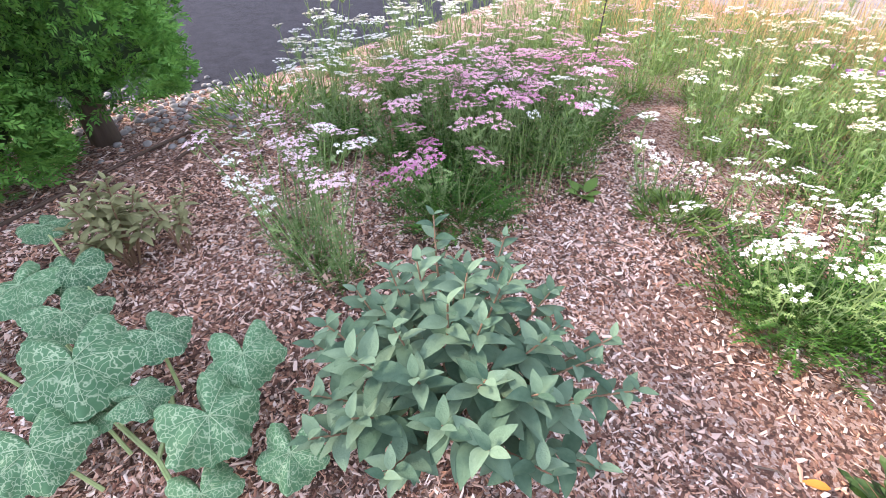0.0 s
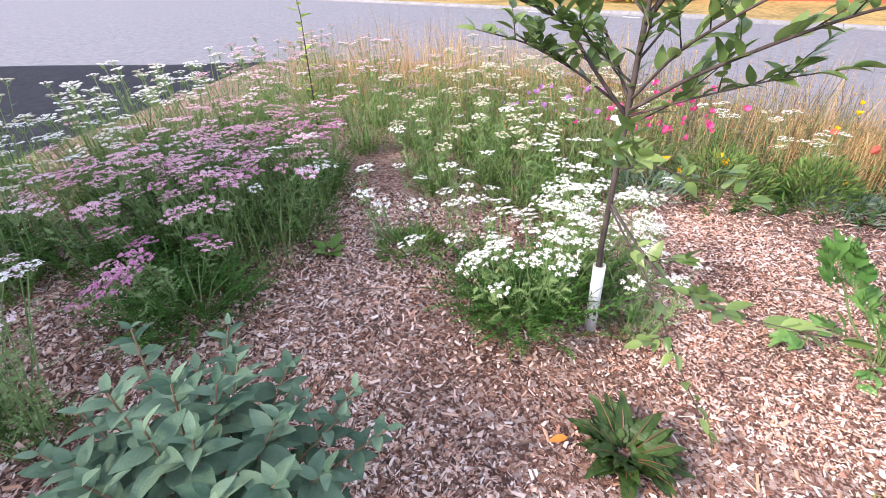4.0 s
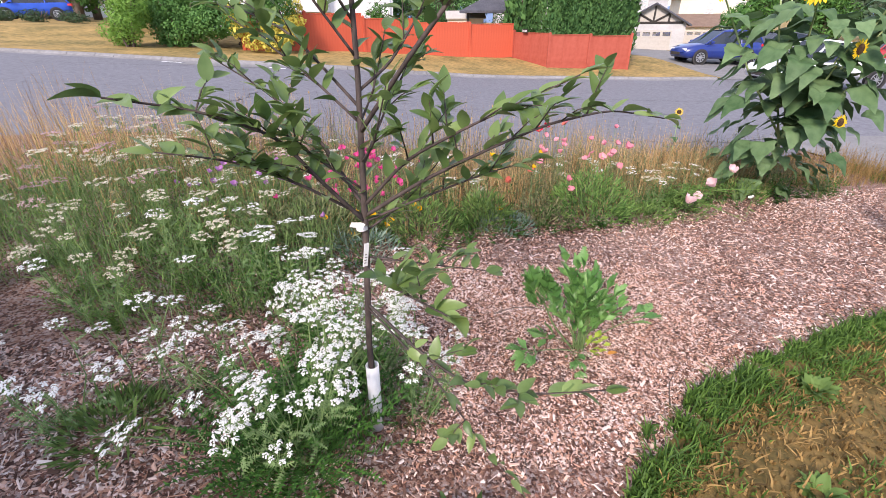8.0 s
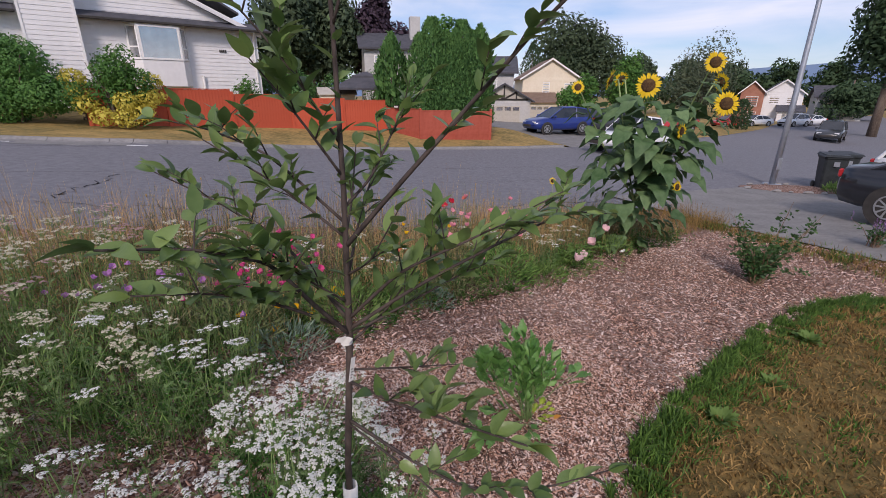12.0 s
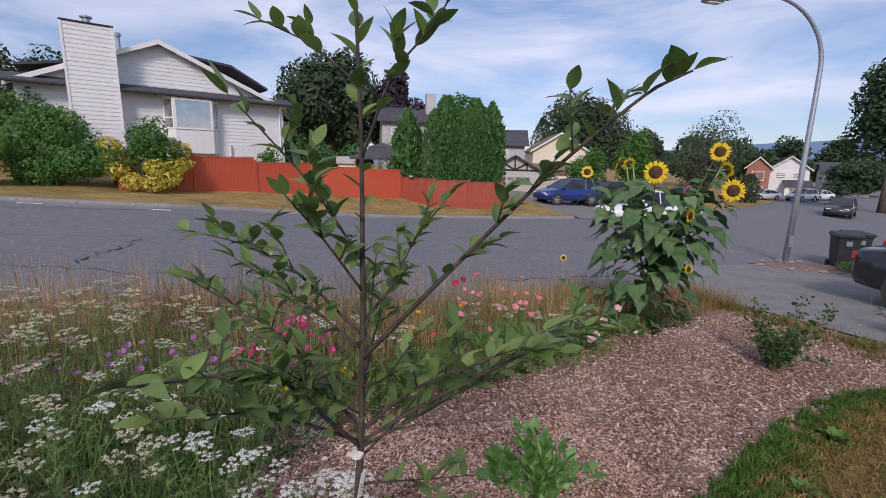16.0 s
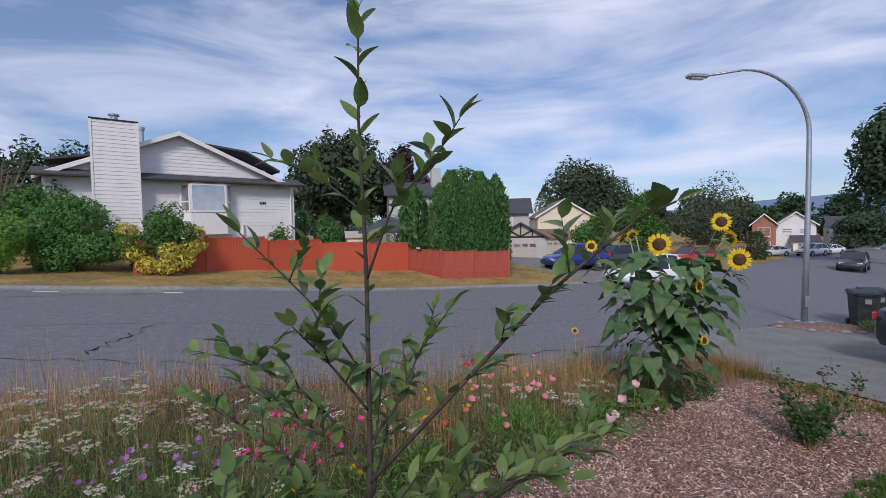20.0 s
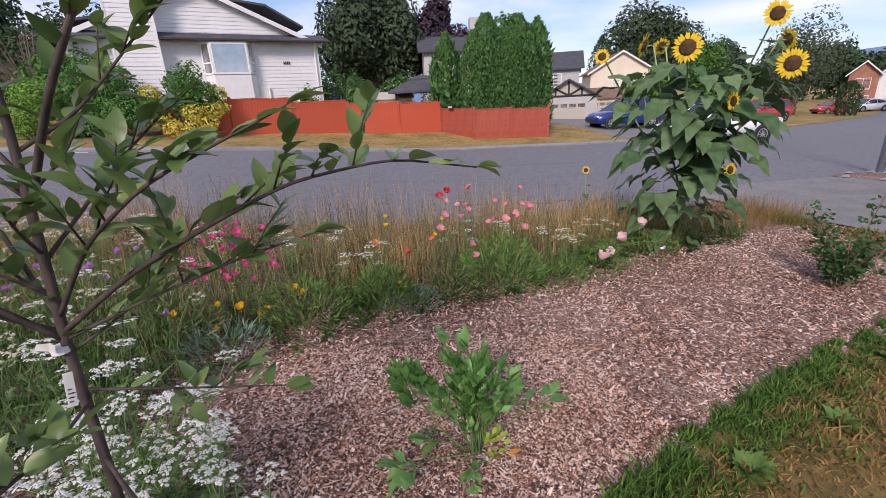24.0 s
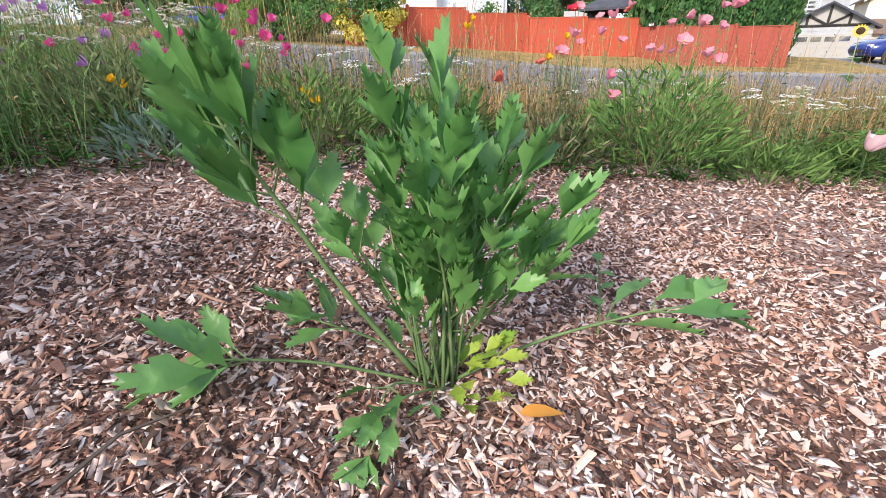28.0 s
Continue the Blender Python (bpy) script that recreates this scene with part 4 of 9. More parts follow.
# ---------------------------------------------------------------- bushes, hedges and trees
def leaf_cloud(name, blobs, n, size, mat, seed, flat=0.3, up=0.0, shell=0.55, aspect=0.55):
    """Leaves strewn in lobes (x, y, z, rx, ry, rz), thicker towards each lobe's skin; uneven outline."""
    g = np.random.default_rng(seed)
    w = np.array([b[3] * b[4] + b[5] * b[3] for b in blobs])
    pick = g.choice(len(blobs), n, p=w / w.sum())
    B = np.array(blobs)[pick]
    d = g.normal(size=(n, 3))
    d /= np.linalg.norm(d, axis=1)[:, None]
    r = shell + (1 - shell) * g.uniform(0, 1, n) ** 0.6
    r *= 1 + 0.10 * np.sin(7 * d[:, 0] + pick) * np.sin(6 * d[:, 2] + 2 * pick) + g.normal(0, 0.045, n)
    P = B[:, :3] + d * r[:, None] * B[:, 3:]
    nrm = d + g.normal(0, 0.55, (n, 3))
    nrm[:, 2] += flat
    nrm /= np.linalg.norm(nrm, axis=1)[:, None]
    a = g.normal(size=(n, 3))
    a[:, 2] += up
    t = a - (a * nrm).sum(1)[:, None] * nrm
    t /= np.linalg.norm(t, axis=1)[:, None]
    b = np.cross(nrm, t)
    s = size * np.exp(g.normal(0, 0.25, n))[:, None]
    q = np.stack([P - t * s * 0.5, P + b * s * 0.5 * aspect + nrm * s * 0.06, P + t * s * 0.6, P - b * s * 0.5 * aspect + nrm * s * 0.06], 1)
    return mesh_quads(name, q, mat)


def tree(x, y, h, crown, leaf, mat, n, seed, label, trunk_r=0.2, name="tree", zb=None):
    """Tapered trunk with limbs to each lobe of the crown; crown rows are lobes relative to the base."""
    z = land(x, y) if zb is None else zb
    t = thing(name, Matrix.Translation((x, y, z)), label, "tree")
    low = min(b[2] - b[5] for b in crown)
    sh = Shape().tube([(0, 0, -0.1), (0.05, 0.02, h * 0.25), (0.02, 0.05, h * 0.55), (0, 0, h * 0.85)], [trunk_r * 1.2, trunk_r, trunk_r * 0.6, trunk_r * 0.15], 8)
    for b in crown:
        z0 = max(0.3, min(h * 0.6, b[2] - 0.8 * b[5]))
        sh.tube([(0, 0, z0), (b[0] * 0.5, b[1] * 0.5, (z0 + b[2]) * 0.52), (b[0], b[1], b[2])], [trunk_r * 0.45, trunk_r * 0.3, trunk_r * 0.1], 6)
    part("trunk", sh.mesh("trunk", M_bark, True), t)
    part("crown", leaf_cloud("crown", crown, n, leaf, mat, seed), t)
    return t


def lobes(rx, ry, z0, z1, n, seed, k=0.5):
    rr = random.Random(seed)
    out = []
    for i in range(n):
        t = i / max(1, n - 1)
        z = z0 + (z1 - z0) * (0.18 + 0.64 * t)
        w = math.sin(math.pi * (0.22 + 0.62 * t)) ** 0.7
        a = rr.uniform(0, 6.28)
        d = rr.uniform(0.2, 0.62) * w
        out.append((rx * d * math.cos(a), ry * d * math.sin(a), z, rx * k * w * rr.uniform(0.8, 1.2), ry * k * w * rr.uniform(0.8, 1.2), (z1 - z0) * 0.22 * rr.uniform(0.8, 1.25)))
    return out


def bush(x, y, rx, ry, h, leaf, mat, n, seed, label, extra=None, name="bush"):
    t = thing(name, Matrix.Translation((x, y, land(x, y))), label, "bush")
    sh = Shape()
    rr = random.Random(seed)
    for i in range(7):
        a = rr.uniform(0, 6.28)
        sh.tube([(0.1 * math.cos(a), 0.1 * math.sin(a), -0.05), (rx * 0.3 * math.cos(a), ry * 0.3 * math.sin(a), h * 0.45), (rx * 0.55 * math.cos(a), ry * 0.55 * math.sin(a), h * 0.8)], [0.04, 0.03, 0.01], 5)
    part("branchwork", sh.mesh("branchwork", M_bark), t)
    part("crown", leaf_cloud("crown", lobes(rx, ry, 0.0, h, 12, seed, 0.55), n, leaf, mat, seed), t)
    if extra:
        part("pale_growth", leaf_cloud("pale_growth", [(rx * 0.72 * math.cos(a) * k, ry * 0.72 * math.sin(a) * k, h * z, rx * 0.30, ry * 0.30, h * 0.12) for a, k, z in ((3.77, 1.15, 0.62), (3.9, 1.15, 0.42), (4.2, 1.1, 0.30), (4.7, 1.05, 0.16), (5.3, 1.05, 0.14), (5.8, 1.1, 0.2), (6.1, 1.12, 0.36), (0.4, 1.12, 0.40), (0.63, 1.12, 0.58), (5.4, 1.0, 0.34))], extra[1], leaf, extra[0], seed + 2), t, "yellow variegated leaves")
    return t


bush(-15.6, 18.4, 2.15, 1.9, 3.0, 0.10, M_bush_bright, 26000, 11, "large rounded deep green bush beside the street")
bush(-17.0, 16.7, 1.2, 1.1, 2.3, 0.08, M_conifer_bright, 9000, 12, "low bright green conifer bush")
bush(-19.8, 22.0, 2.4, 2.2, 3.6, 0.18, M_bush, 7000, 13, "tall green shrub against the house")
bush(-12.6, 19.5, 1.6, 1.3, 3.0, 0.11, M_bush, 9000, 14, "green bush edged with yellow variegated leaves", (M_yellow_leaf, 3400))
bush(-14.3, 20.2, 0.9, 0.8, 1.9, 0.10, M_brown_leaf, 2600, 15, "dark red brown leaved bush")
bush(-10.5, 27.3, 0.9, 0.8, 2.3, 0.14, M_bush, 1500, 16, "small green shrub behind the fence")
for i, (x, y, rx, h) in enumerate(((-11.9, 35.2, 1.7, 3.7), (-9.7, 35.0, 1.6, 3.5), (-8.6, 31.5, 1.2, 3.4), (-6.4, 33.5, 2.3, 3.6), (-3.6, 34.5, 2.3, 3.7))):
    bush(x, y, rx, 1.2, h, 0.16, M_cedar, 3500, 20 + i, "clipped green hedge behind the fence", name="hedge")

for i, (x, y, h) in enumerate(((-55, 33, 4.0), (-60, 34, 4.4), (-66, 36, 4.6), (-50, 33, 3.4), (-73, 39, 5.0))):
    bush(x, y, 2.8, 2.2, h, 0.26, M_bush_dark, 2600, 95 + i, "dark shady shrub under the street trees")
for i, (x, y) in enumerate(((-31.5, 22.5), (-29.8, 23.3), (-28.2, 24.2), (-32.8, 21.4))):
    bush(x, y, 1.2, 0.8, 0.75, 0.09, M_bush_dark, 1200, 90 + i, "low dark planting on the upper verge")


def cedar(x, y, r, h, n, seed, label, leaf=0.16, mat=M_cedar, name="cedar_tree", zb=None, point=0.75):
    """A columnar cedar: upright sprays on a tapering column."""
    t = thing(name, Matrix.Translation((x, y, land(x, y) if zb is None else zb)), label, "tree")
    part("trunk", Shape().tube([(0, 0, -0.1), (0, 0, h * 0.9)], [r * 0.12, r * 0.03], 7).mesh("trunk", M_bark), t)
    g = np.random.default_rng(seed)
    z = g.uniform(0.02, 1, n)
    prof = np.clip(np.minimum(1.0, 0.72 + 2.2 * z), 0, 1) * (1 - np.clip((z - 0.55) / 0.45, 0, 1) ** 2.2 * point)
    a = g.uniform(0, 2 * np.pi, n)
    lump = 1 + 0.12 * np.sin(5 * a + 9 * z + seed) + 0.12 * np.sin(7 * a - 17 * z) * np.sin(23 * z + seed) + g.normal(0, 0.05, n)
    rad = r * prof * lump * (0.62 + 0.38 * g.uniform(0, 1, n) ** 0.45)
    P = np.stack([rad * np.cos(a), rad * np.sin(a), z * h], 1)
    out = np.stack([np.cos(a), np.sin(a), np.zeros(n)], 1)
    up = np.stack([0.45 * np.cos(a), 0.45 * np.sin(a), np.ones(n)], 1) + g.normal(0, 0.35, (n, 3))
    up /= np.linalg.norm(up, axis=1)[:, None]
    sd = np.cross(up, out + g.normal(0, 0.5, (n, 3)))
    sd /= np.linalg.norm(sd, axis=1)[:, None]
    s = leaf * np.exp(g.normal(0, 0.25, n))[:, None]
    q = np.stack([P - up * s * 0.4, P + sd * s * 0.3, P + up * s * 0.75, P - sd * s * 0.3], 1)
    part("crown", mesh_quads("crown", q, mat), t)
    return t


for i in range(6):
    k = i / 5
    x, y = -0.65 + 2.75 * k, 26.55 + 0.85 * k
    cedar(x, y, 0.84 + 0.10 * math.sin(i * 2.3), 5.6 + 0.45 * math.sin(i * 1.9) - (0.35 if i == 0 else 0), 9000, 40 + i, "tall clipped green cedar in a row above the red fence", leaf=0.12)
for i, (x, y, r, h) in enumerate(((-2.4, 28.2, 0.9, 5.2), (2.7, 28.6, 0.85, 5.9), (-22.5, 31, 1.4, 8.0), (-25, 34, 1.6, 9.0), (21.0, 75.0, 1.8, 9.0), (23.5, 78.0, 1.9, 11.0), (15.6, 72, 1.7, 10.5))):
    cedar(x, y, r, h, 3000, 50 + i, "dark green conifer standing behind the houses", leaf=0.25, mat=M_bush_dark if i > 1 else M_cedar, point=0.97, name="conifer")
cedar(35.6, 52.2, 1.0, 3.3, 1500, 60, "dark green conifer by the street corner", leaf=0.2, mat=M_bush_dark)

tree(-11.0, 45, 12, lobes(5.2, 4.5, 2.6, 12.2, 16, 3), 0.42, M_tree_leaf, 15000, 3, "large dark broadleaf tree behind the white house", 0.4)
tree(-4.8, 47, 11, lobes(3.6, 3.4, 3.0, 11.4, 12, 4), 0.4, M_purple_leaf, 9000, 4, "dark purple leaved tree behind the houses", 0.35)
tree(1.2, 40, 7.5, lobes(2.4, 2.4, 2.0, 8.0, 9, 5), 0.3, M_bush, 5000, 5, "green garden tree behind the cedar row", 0.25)
tree(25.5, 81, 15, lobes(9.2, 6.5, 2.0, 16.2, 22, 6), 0.5, M_tree_leaf, 19000, 6, "broad dark tree behind the houses", 0.45)
tree(36, 84, 10, lobes(6.0, 5.5, 2.0, 10.5, 15, 7), 0.55, M_tree_leaf, 10000, 7, "broad dark tree behind the houses", 0.45)
wt_ = tree(32.8, 56, 10, lobes(4.9, 4.4, 0.6, 9.0, 15, 8), 0.24, M_grey_tree, 8500, 8, "loose grey green tree with sparse top", 0.25)
part("upper_crown", leaf_cloud("upper_crown", [(0.8, 0, 8.9, 2.4, 2.2, 2.2), (-1.4, 0, 7.6, 2.2, 2.0, 1.9), (2.6, 0, 7.2, 2.2, 2.0, 1.7)], 900, 0.26, M_grey_tree, 88), wt_)
tree(26.5, 61, 8.5, lobes(4.2, 4.0, 0.6, 8.6, 13, 18), 0.3, M_bush, 6000, 18, "light green garden tree down the street", 0.22)
tree(13.5, 43, 4, lobes(2.4, 2.2, 0.4, 4.6, 9, 9), 0.25, M_bush, 4000, 9, "green shrubby tree by the garage drive", 0.15)
tree(45.6, 46.1, 14.5, lobes(5.8, 5.2, 5.6, 15.5, 20, 10), 0.42, M_bush_dark, 14000, 10, "large dark maple hanging over the far sidewalk", 0.4)
tree(74, 80, 9, lobes(7.0, 6.0, 0.5, 6.4, 14, 17), 0.5, M_bush_dark, 8000, 17, "dark spreading tree at the end of the street", 0.35)
for i, (x, y, h) in enumerate(((62, 110, 12), (75, 112, 12), (90, 118, 13), (104, 118, 13), (118, 112, 13), (48, 104, 11))):
    tree(x, y, h, lobes(9, 7, 0.5, h, 10, 70 + i), 0.9, M_bush_dark, 3500, 70 + i, "dark distant trees beyond the last houses", 0.4)
for i, (x, y, h, mt) in enumerate(((-38, 33, 7, M_bush), (-34, 36, 8, M_bush_dark), (-45, 36, 9, M_bush), (-52, 40, 10, M_tree_leaf), (-30, 38, 9, M_bush_dark), (-64, 44, 10, M_tree_leaf), (-75, 40, 11, M_bush_dark))):
    tree(x, y, h, lobes(4, 3.6, 0.8, h, 11, 80 + i), 0.35, mt, 4500, 80 + i, "full green tree up the street", 0.3)

for i, (x, y, h, rx, mt) in enumerate(((-45, 33, 15, 5.6, M_bush), (-50, 37, 15, 5.4, M_tree_leaf), (-57, 42, 17, 6, M_bush), (-66, 37, 17, 6.5, M_bush_dark), (-43, 39, 12, 4.6, M_bush_dark), (-75, 46, 18, 7, M_tree_leaf), (-56, 33, 16, 6, M_bush), (-14.5, 49, 10, 4.5, M_tree_leaf))):
    tree(x, y, h, lobes(rx, rx * 0.9, 1.4, h, 18, 120 + i), 0.42, mt, 8000, 120 + i, "tall full green tree shading the upper street", 0.32)

# bare reddish tree left of the white house
bt = thing("bare_tree", Matrix.Translation((-23.2, 23.0, land(-23.2, 23.0))), "twiggy brown half bare tree beside the house", "tree")
sh = Shape()
rr = random.Random(5)
for i in range(60):
    a = rr.uniform(0, 6.28)
    r, h = rr.uniform(0.6, 2.6), rr.uniform(2.5, 5.0)
    p1 = (r * 0.35 * math.cos(a), r * 0.35 * math.sin(a), h * 0.5)
    p2 = (r * math.cos(a), r * math.sin(a), h)
    sh.tube([(0, 0, 0.3), p1, p2], [0.06, 0.035, 0.006], 4)
    for k in range(5):
        b = a + rr.uniform(-0.8, 0.8)
        q = rr.uniform(0.4, 1)
        s = tuple(p1[j] + (p2[j] - p1[j]) * q for j in range(3))
        sh.tube([s, (s[0] + 0.6 * math.cos(b), s[1] + 0.6 * math.sin(b), s[2] + rr.uniform(-0.2, 0.5))], [0.015, 0.004], 3)
part("branchwork", sh.mesh("branchwork", M_twig), bt)

# distant mountains, the haze before them painted in as blue
mt = []
n = 90
for i in range(n + 1):
    t = i / n
    a = radians(-75 + 150 * t)
    r = 2600
    x, y = r * math.sin(a + radians(20)), r * math.cos(a + radians(20))
    hgt = 120 + 70 * noise.noise((t * 9, 0.3, 0)) + 26 * noise.noise((t * 31, 1.3, 0)) + 9 * noise.noise((t * 90, 2, 0))
    k = math.degrees(a) + 20
    hgt += 95 * math.exp(-((k - 44) / 9) ** 2) + 40 * math.exp(-((k - 44.3) / 0.7) ** 2)
    mt += [(x, y, -60), (x, y, hgt * 0.54)]
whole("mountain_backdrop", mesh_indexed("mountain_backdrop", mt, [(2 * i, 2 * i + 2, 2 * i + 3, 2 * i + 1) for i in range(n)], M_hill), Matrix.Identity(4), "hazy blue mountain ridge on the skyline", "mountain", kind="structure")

# ---------------------------------------------------------------- street lamp, bins, kerb bed
PX, PY = 10.42, 14.1
lp = thing("street_lamp", Matrix.Translation((PX, PY, land(PX, PY))), "tall grey steel street lamp with a curved arm", "street lamp")
sh = Shape()
pts, rad = [(0, 0, 0), (0.05, 0, 2.6), (0.10, 0.05, 4.9), (0.12, 0.08, 5.75)], [0.092, 0.08, 0.07, 0.066]
ang0 = radians(188)
for k in range(1, 13):
    t = k / 12 * math.pi * 0.52
    pts.append((0.12 + 2.0 * (1 - math.cos(t)) * math.cos(ang0), 0.08 + 2.0 * (1 - math.cos(t)) * math.sin(ang0) * 0.4, 5.75 + 1.9 * math.sin(t)))
    rad.append(0.065 - 0.0025 * k)
e = pts[-1]
pts.append((e[0] + 1.15 * math.cos(ang0), e[1] - 0.1, e[2] - 0.18))
rad.append(0.036)
sh.tube(pts, rad, 10)
part("pole", sh.mesh("pole", M_steel, True), lp)
part("base_plate", Shape().rbox(-0.2, -0.2, -0.03, 0.2, 0.2, 0.05, 0.02).mesh("base_plate", M_steel), lp)
e = pts[-1]
hd = Shape().rbox(-0.62, -0.13, -0.09, 0.0, 0.13, 0.03, 0.04)
part("lamp_head", hd.mesh("lamp_head", M_steel), lp, "flat grey lantern", Matrix.Translation(e) @ Matrix.Rotation(radians(8), 4, "Z"))
part("lens", Shape().rbox(-0.52, -0.09, -0.115, -0.1, 0.09, -0.091, 0.008).mesh("lens", M_white_trim), lp, m=Matrix.Translation(e) @ Matrix.Rotation(radians(8), 4, "Z"))
part("hatch", Shape().rbox(-0.07, -0.125, 0.5, 0.07, -0.09, 0.85, 0.01).mesh("hatch", M_steel), lp)

M_bin = material("bin_plastic", (0.022, 0.028, 0.03), (0.045, 0.05, 0.055), 0.5, 8, bump=0.1)


def wheelie_bin(x, y, rz, label):
    t = thing("wheelie_bin", Matrix.Translation((x, y, land(x, y) + 0.01)) @ Matrix.Rotation(radians(rz), 4, "Z"), label, "bin", "bins by the street lamp")
    vs = []
    for z, w, d in ((0.06, 0.24, 0.24), (0.5, 0.27, 0.29), (0.92, 0.29, 0.33), (0.96, 0.315, 0.36), (1.0, 0.315, 0.36)):
        c = 0.05
        vs += [(-w + c, -d, z), (w - c, -d, z), (w, -d + c, z), (w, d - c, z), (w - c, d, z), (-w + c, d, z), (-w, d - c, z), (-w, -d + c, z)]
    fs = [(i * 8 + k, i * 8 + (k + 1) % 8, i * 8 + 8 + (k + 1) % 8, i * 8 + 8 + k) for i in range(4) for k in range(8)] + [tuple(range(8))[::-1]]
    part("body", Shape().add(vs, fs).mesh("body", M_bin), t)
    part("lid", Shape().add([(-0.33, -0.39, 1.005), (0.33, -0.39, 1.005), (0.33, 0.38, 1.005), (-0.33, 0.38, 1.005), (-0.29, -0.34, 1.06), (0.29, -0.34, 1.06), (0.29, 0.34, 1.09), (-0.29, 0.34, 1.09)],
          [(3, 2, 1, 0), (0, 1, 5, 4), (1, 2, 6, 5), (2, 3, 7, 6), (3, 0, 4, 7), (4, 5, 6, 7)]).mesh("lid", M_bin), t)
    for s in (-1, 1):
        part("wheel", Shape().lathe([(0.1, -0.025), (0.1, 0.025)], 14, "x", (s * 0.26, 0.3, 0.1)).mesh("wheel", M_dark_trim), t)
    part("handle", Shape().tube([(-0.24, 0.42, 0.98), (0.24, 0.42, 0.98)], [0.018, 0.018], 6).mesh("handle", M_bin), t)
    part("badge", Shape().box(-0.07, -0.345, 0.72, 0.07, -0.332, 0.86).mesh("badge", M_steel), t, "pale square badge")
    return t


wheelie_bin(11.75, 13.6, -25, "dark grey wheeled bin with pale badge beside the lamp")
wheelie_bin(12.55, 14.1, -15, "dark grey wheeled bin standing behind another")
# ---------------------------------------------------------------- plant materials
M_sage = material("felted_leaf", (0.038, 0.095, 0.058), (0.205, 0.31, 0.205), 0.85, 22, objrand=0.6, bump=0.25, fine=140, thin=0.18, spec=0.2)
M_sage_brown = material("bronze_leaf", (0.17, 0.17, 0.08), (0.31, 0.33, 0.17), 0.8, 22, objrand=0.6, bump=0.2, thin=0.15)
M_sage_stem = material("russet_stem", (0.16, 0.09, 0.06), (0.28, 0.19, 0.12), 0.8, 30)
M_tree_bark = material("sapling_bark", (0.035, 0.027, 0.025), (0.105, 0.08, 0.07), 0.75, 45, bump=0.4, stretch=(1, 1, 0.4))
M_sap_leaf = material("sapling_leaf", (0.05, 0.115, 0.03), (0.29, 0.40, 0.125), 0.36, 16, objrand=0.65, bump=0.15, fine=60, thin=0.28, spec=0.45)
M_sap_leaf_j = material("sapling_leaf_spray", (0.05, 0.115, 0.03), (0.29, 0.40, 0.125), 0.36, 16, island=0.65, bump=0.15, fine=60, thin=0.28, spec=0.45)
M_lov = material("lovage_leaf", (0.05, 0.17, 0.036), (0.27, 0.52, 0.15), 0.42, 14, objrand=0.55, bump=0.15, fine=70, thin=0.33, spec=0.5)
M_lov_stem = material("lovage_stalk", (0.09, 0.15, 0.05), (0.20, 0.29, 0.11), 0.6, 20)
M_lov_yellow = material("yellowing_leaf", (0.20, 0.36, 0.04), (0.46, 0.52, 0.08), 0.5, 14, objrand=0.6, thin=0.28)
M_dock = material("sorrel_leaf", (0.012, 0.035, 0.009), (0.06, 0.11, 0.022), 0.5, 20, objrand=0.4, bump=0.5, fine=55)
M_sun_leaf = material("sunflower_leaf", (0.045, 0.105, 0.038), (0.20, 0.31, 0.14), 0.6, 12, objrand=0.5, bump=0.3, fine=50, thin=0.2)
M_ray = material("yellow_petal", (0.78, 0.50, 0.015), (0.90, 0.68, 0.04), 0.6, 30, thin=0.25)
M_disc = material("seed_disc", (0.035, 0.018, 0.012), (0.13, 0.075, 0.03), 0.95, 160, bump=0.8)
M_rose = material("rose_leaf", (0.02, 0.065, 0.02), (0.08, 0.16, 0.05), 0.45, 16, island=0.6, thin=0.15)
M_pvc = material("white_pipe", (0.74, 0.73, 0.71), (0.83, 0.82, 0.80), 0.35, 8, bump=0.03)
M_cedar_near = material("cedar_foliage", (0.035, 0.16, 0.028), (0.19, 0.43, 0.09), 0.65, 5, island=0.6, thin=0.2)
M_rock = material("river_stone", (0.13, 0.13, 0.135), (0.36, 0.345, 0.33), 0.8, 30, island=0.7, bump=0.3)
M_hose = material("brown_hose", (0.07, 0.045, 0.032), (0.12, 0.08, 0.06), 0.6, 20)
M_purple = material("purple_spike", (0.20, 0.10, 0.26), (0.34, 0.20, 0.42), 0.8, 20, island=0.5)


def petal(name, c1, c2, thin=0.25, rnd=0.5):
    return material(name, c1, c2, 0.7, 40, objrand=rnd, thin=thin, spec=0.2)


YC = {
    "white": petal("white_floret", (0.70, 0.70, 0.65), (0.87, 0.87, 0.84)),
    "blush": petal("blush_floret", (0.66, 0.46, 0.52), (0.84, 0.68, 0.72)),
    "pink": petal("pink_floret", (0.66, 0.31, 0.41), (0.85, 0.58, 0.65)),
    "rose": petal("rose_floret", (0.50, 0.16, 0.32), (0.68, 0.33, 0.48)),
    "faded": petal("faded_floret", (0.38, 0.22, 0.25), (0.56, 0.40, 0.38)),
    "cream": petal("cream_floret", (0.50, 0.46, 0.33), (0.68, 0.64, 0.50)),
}


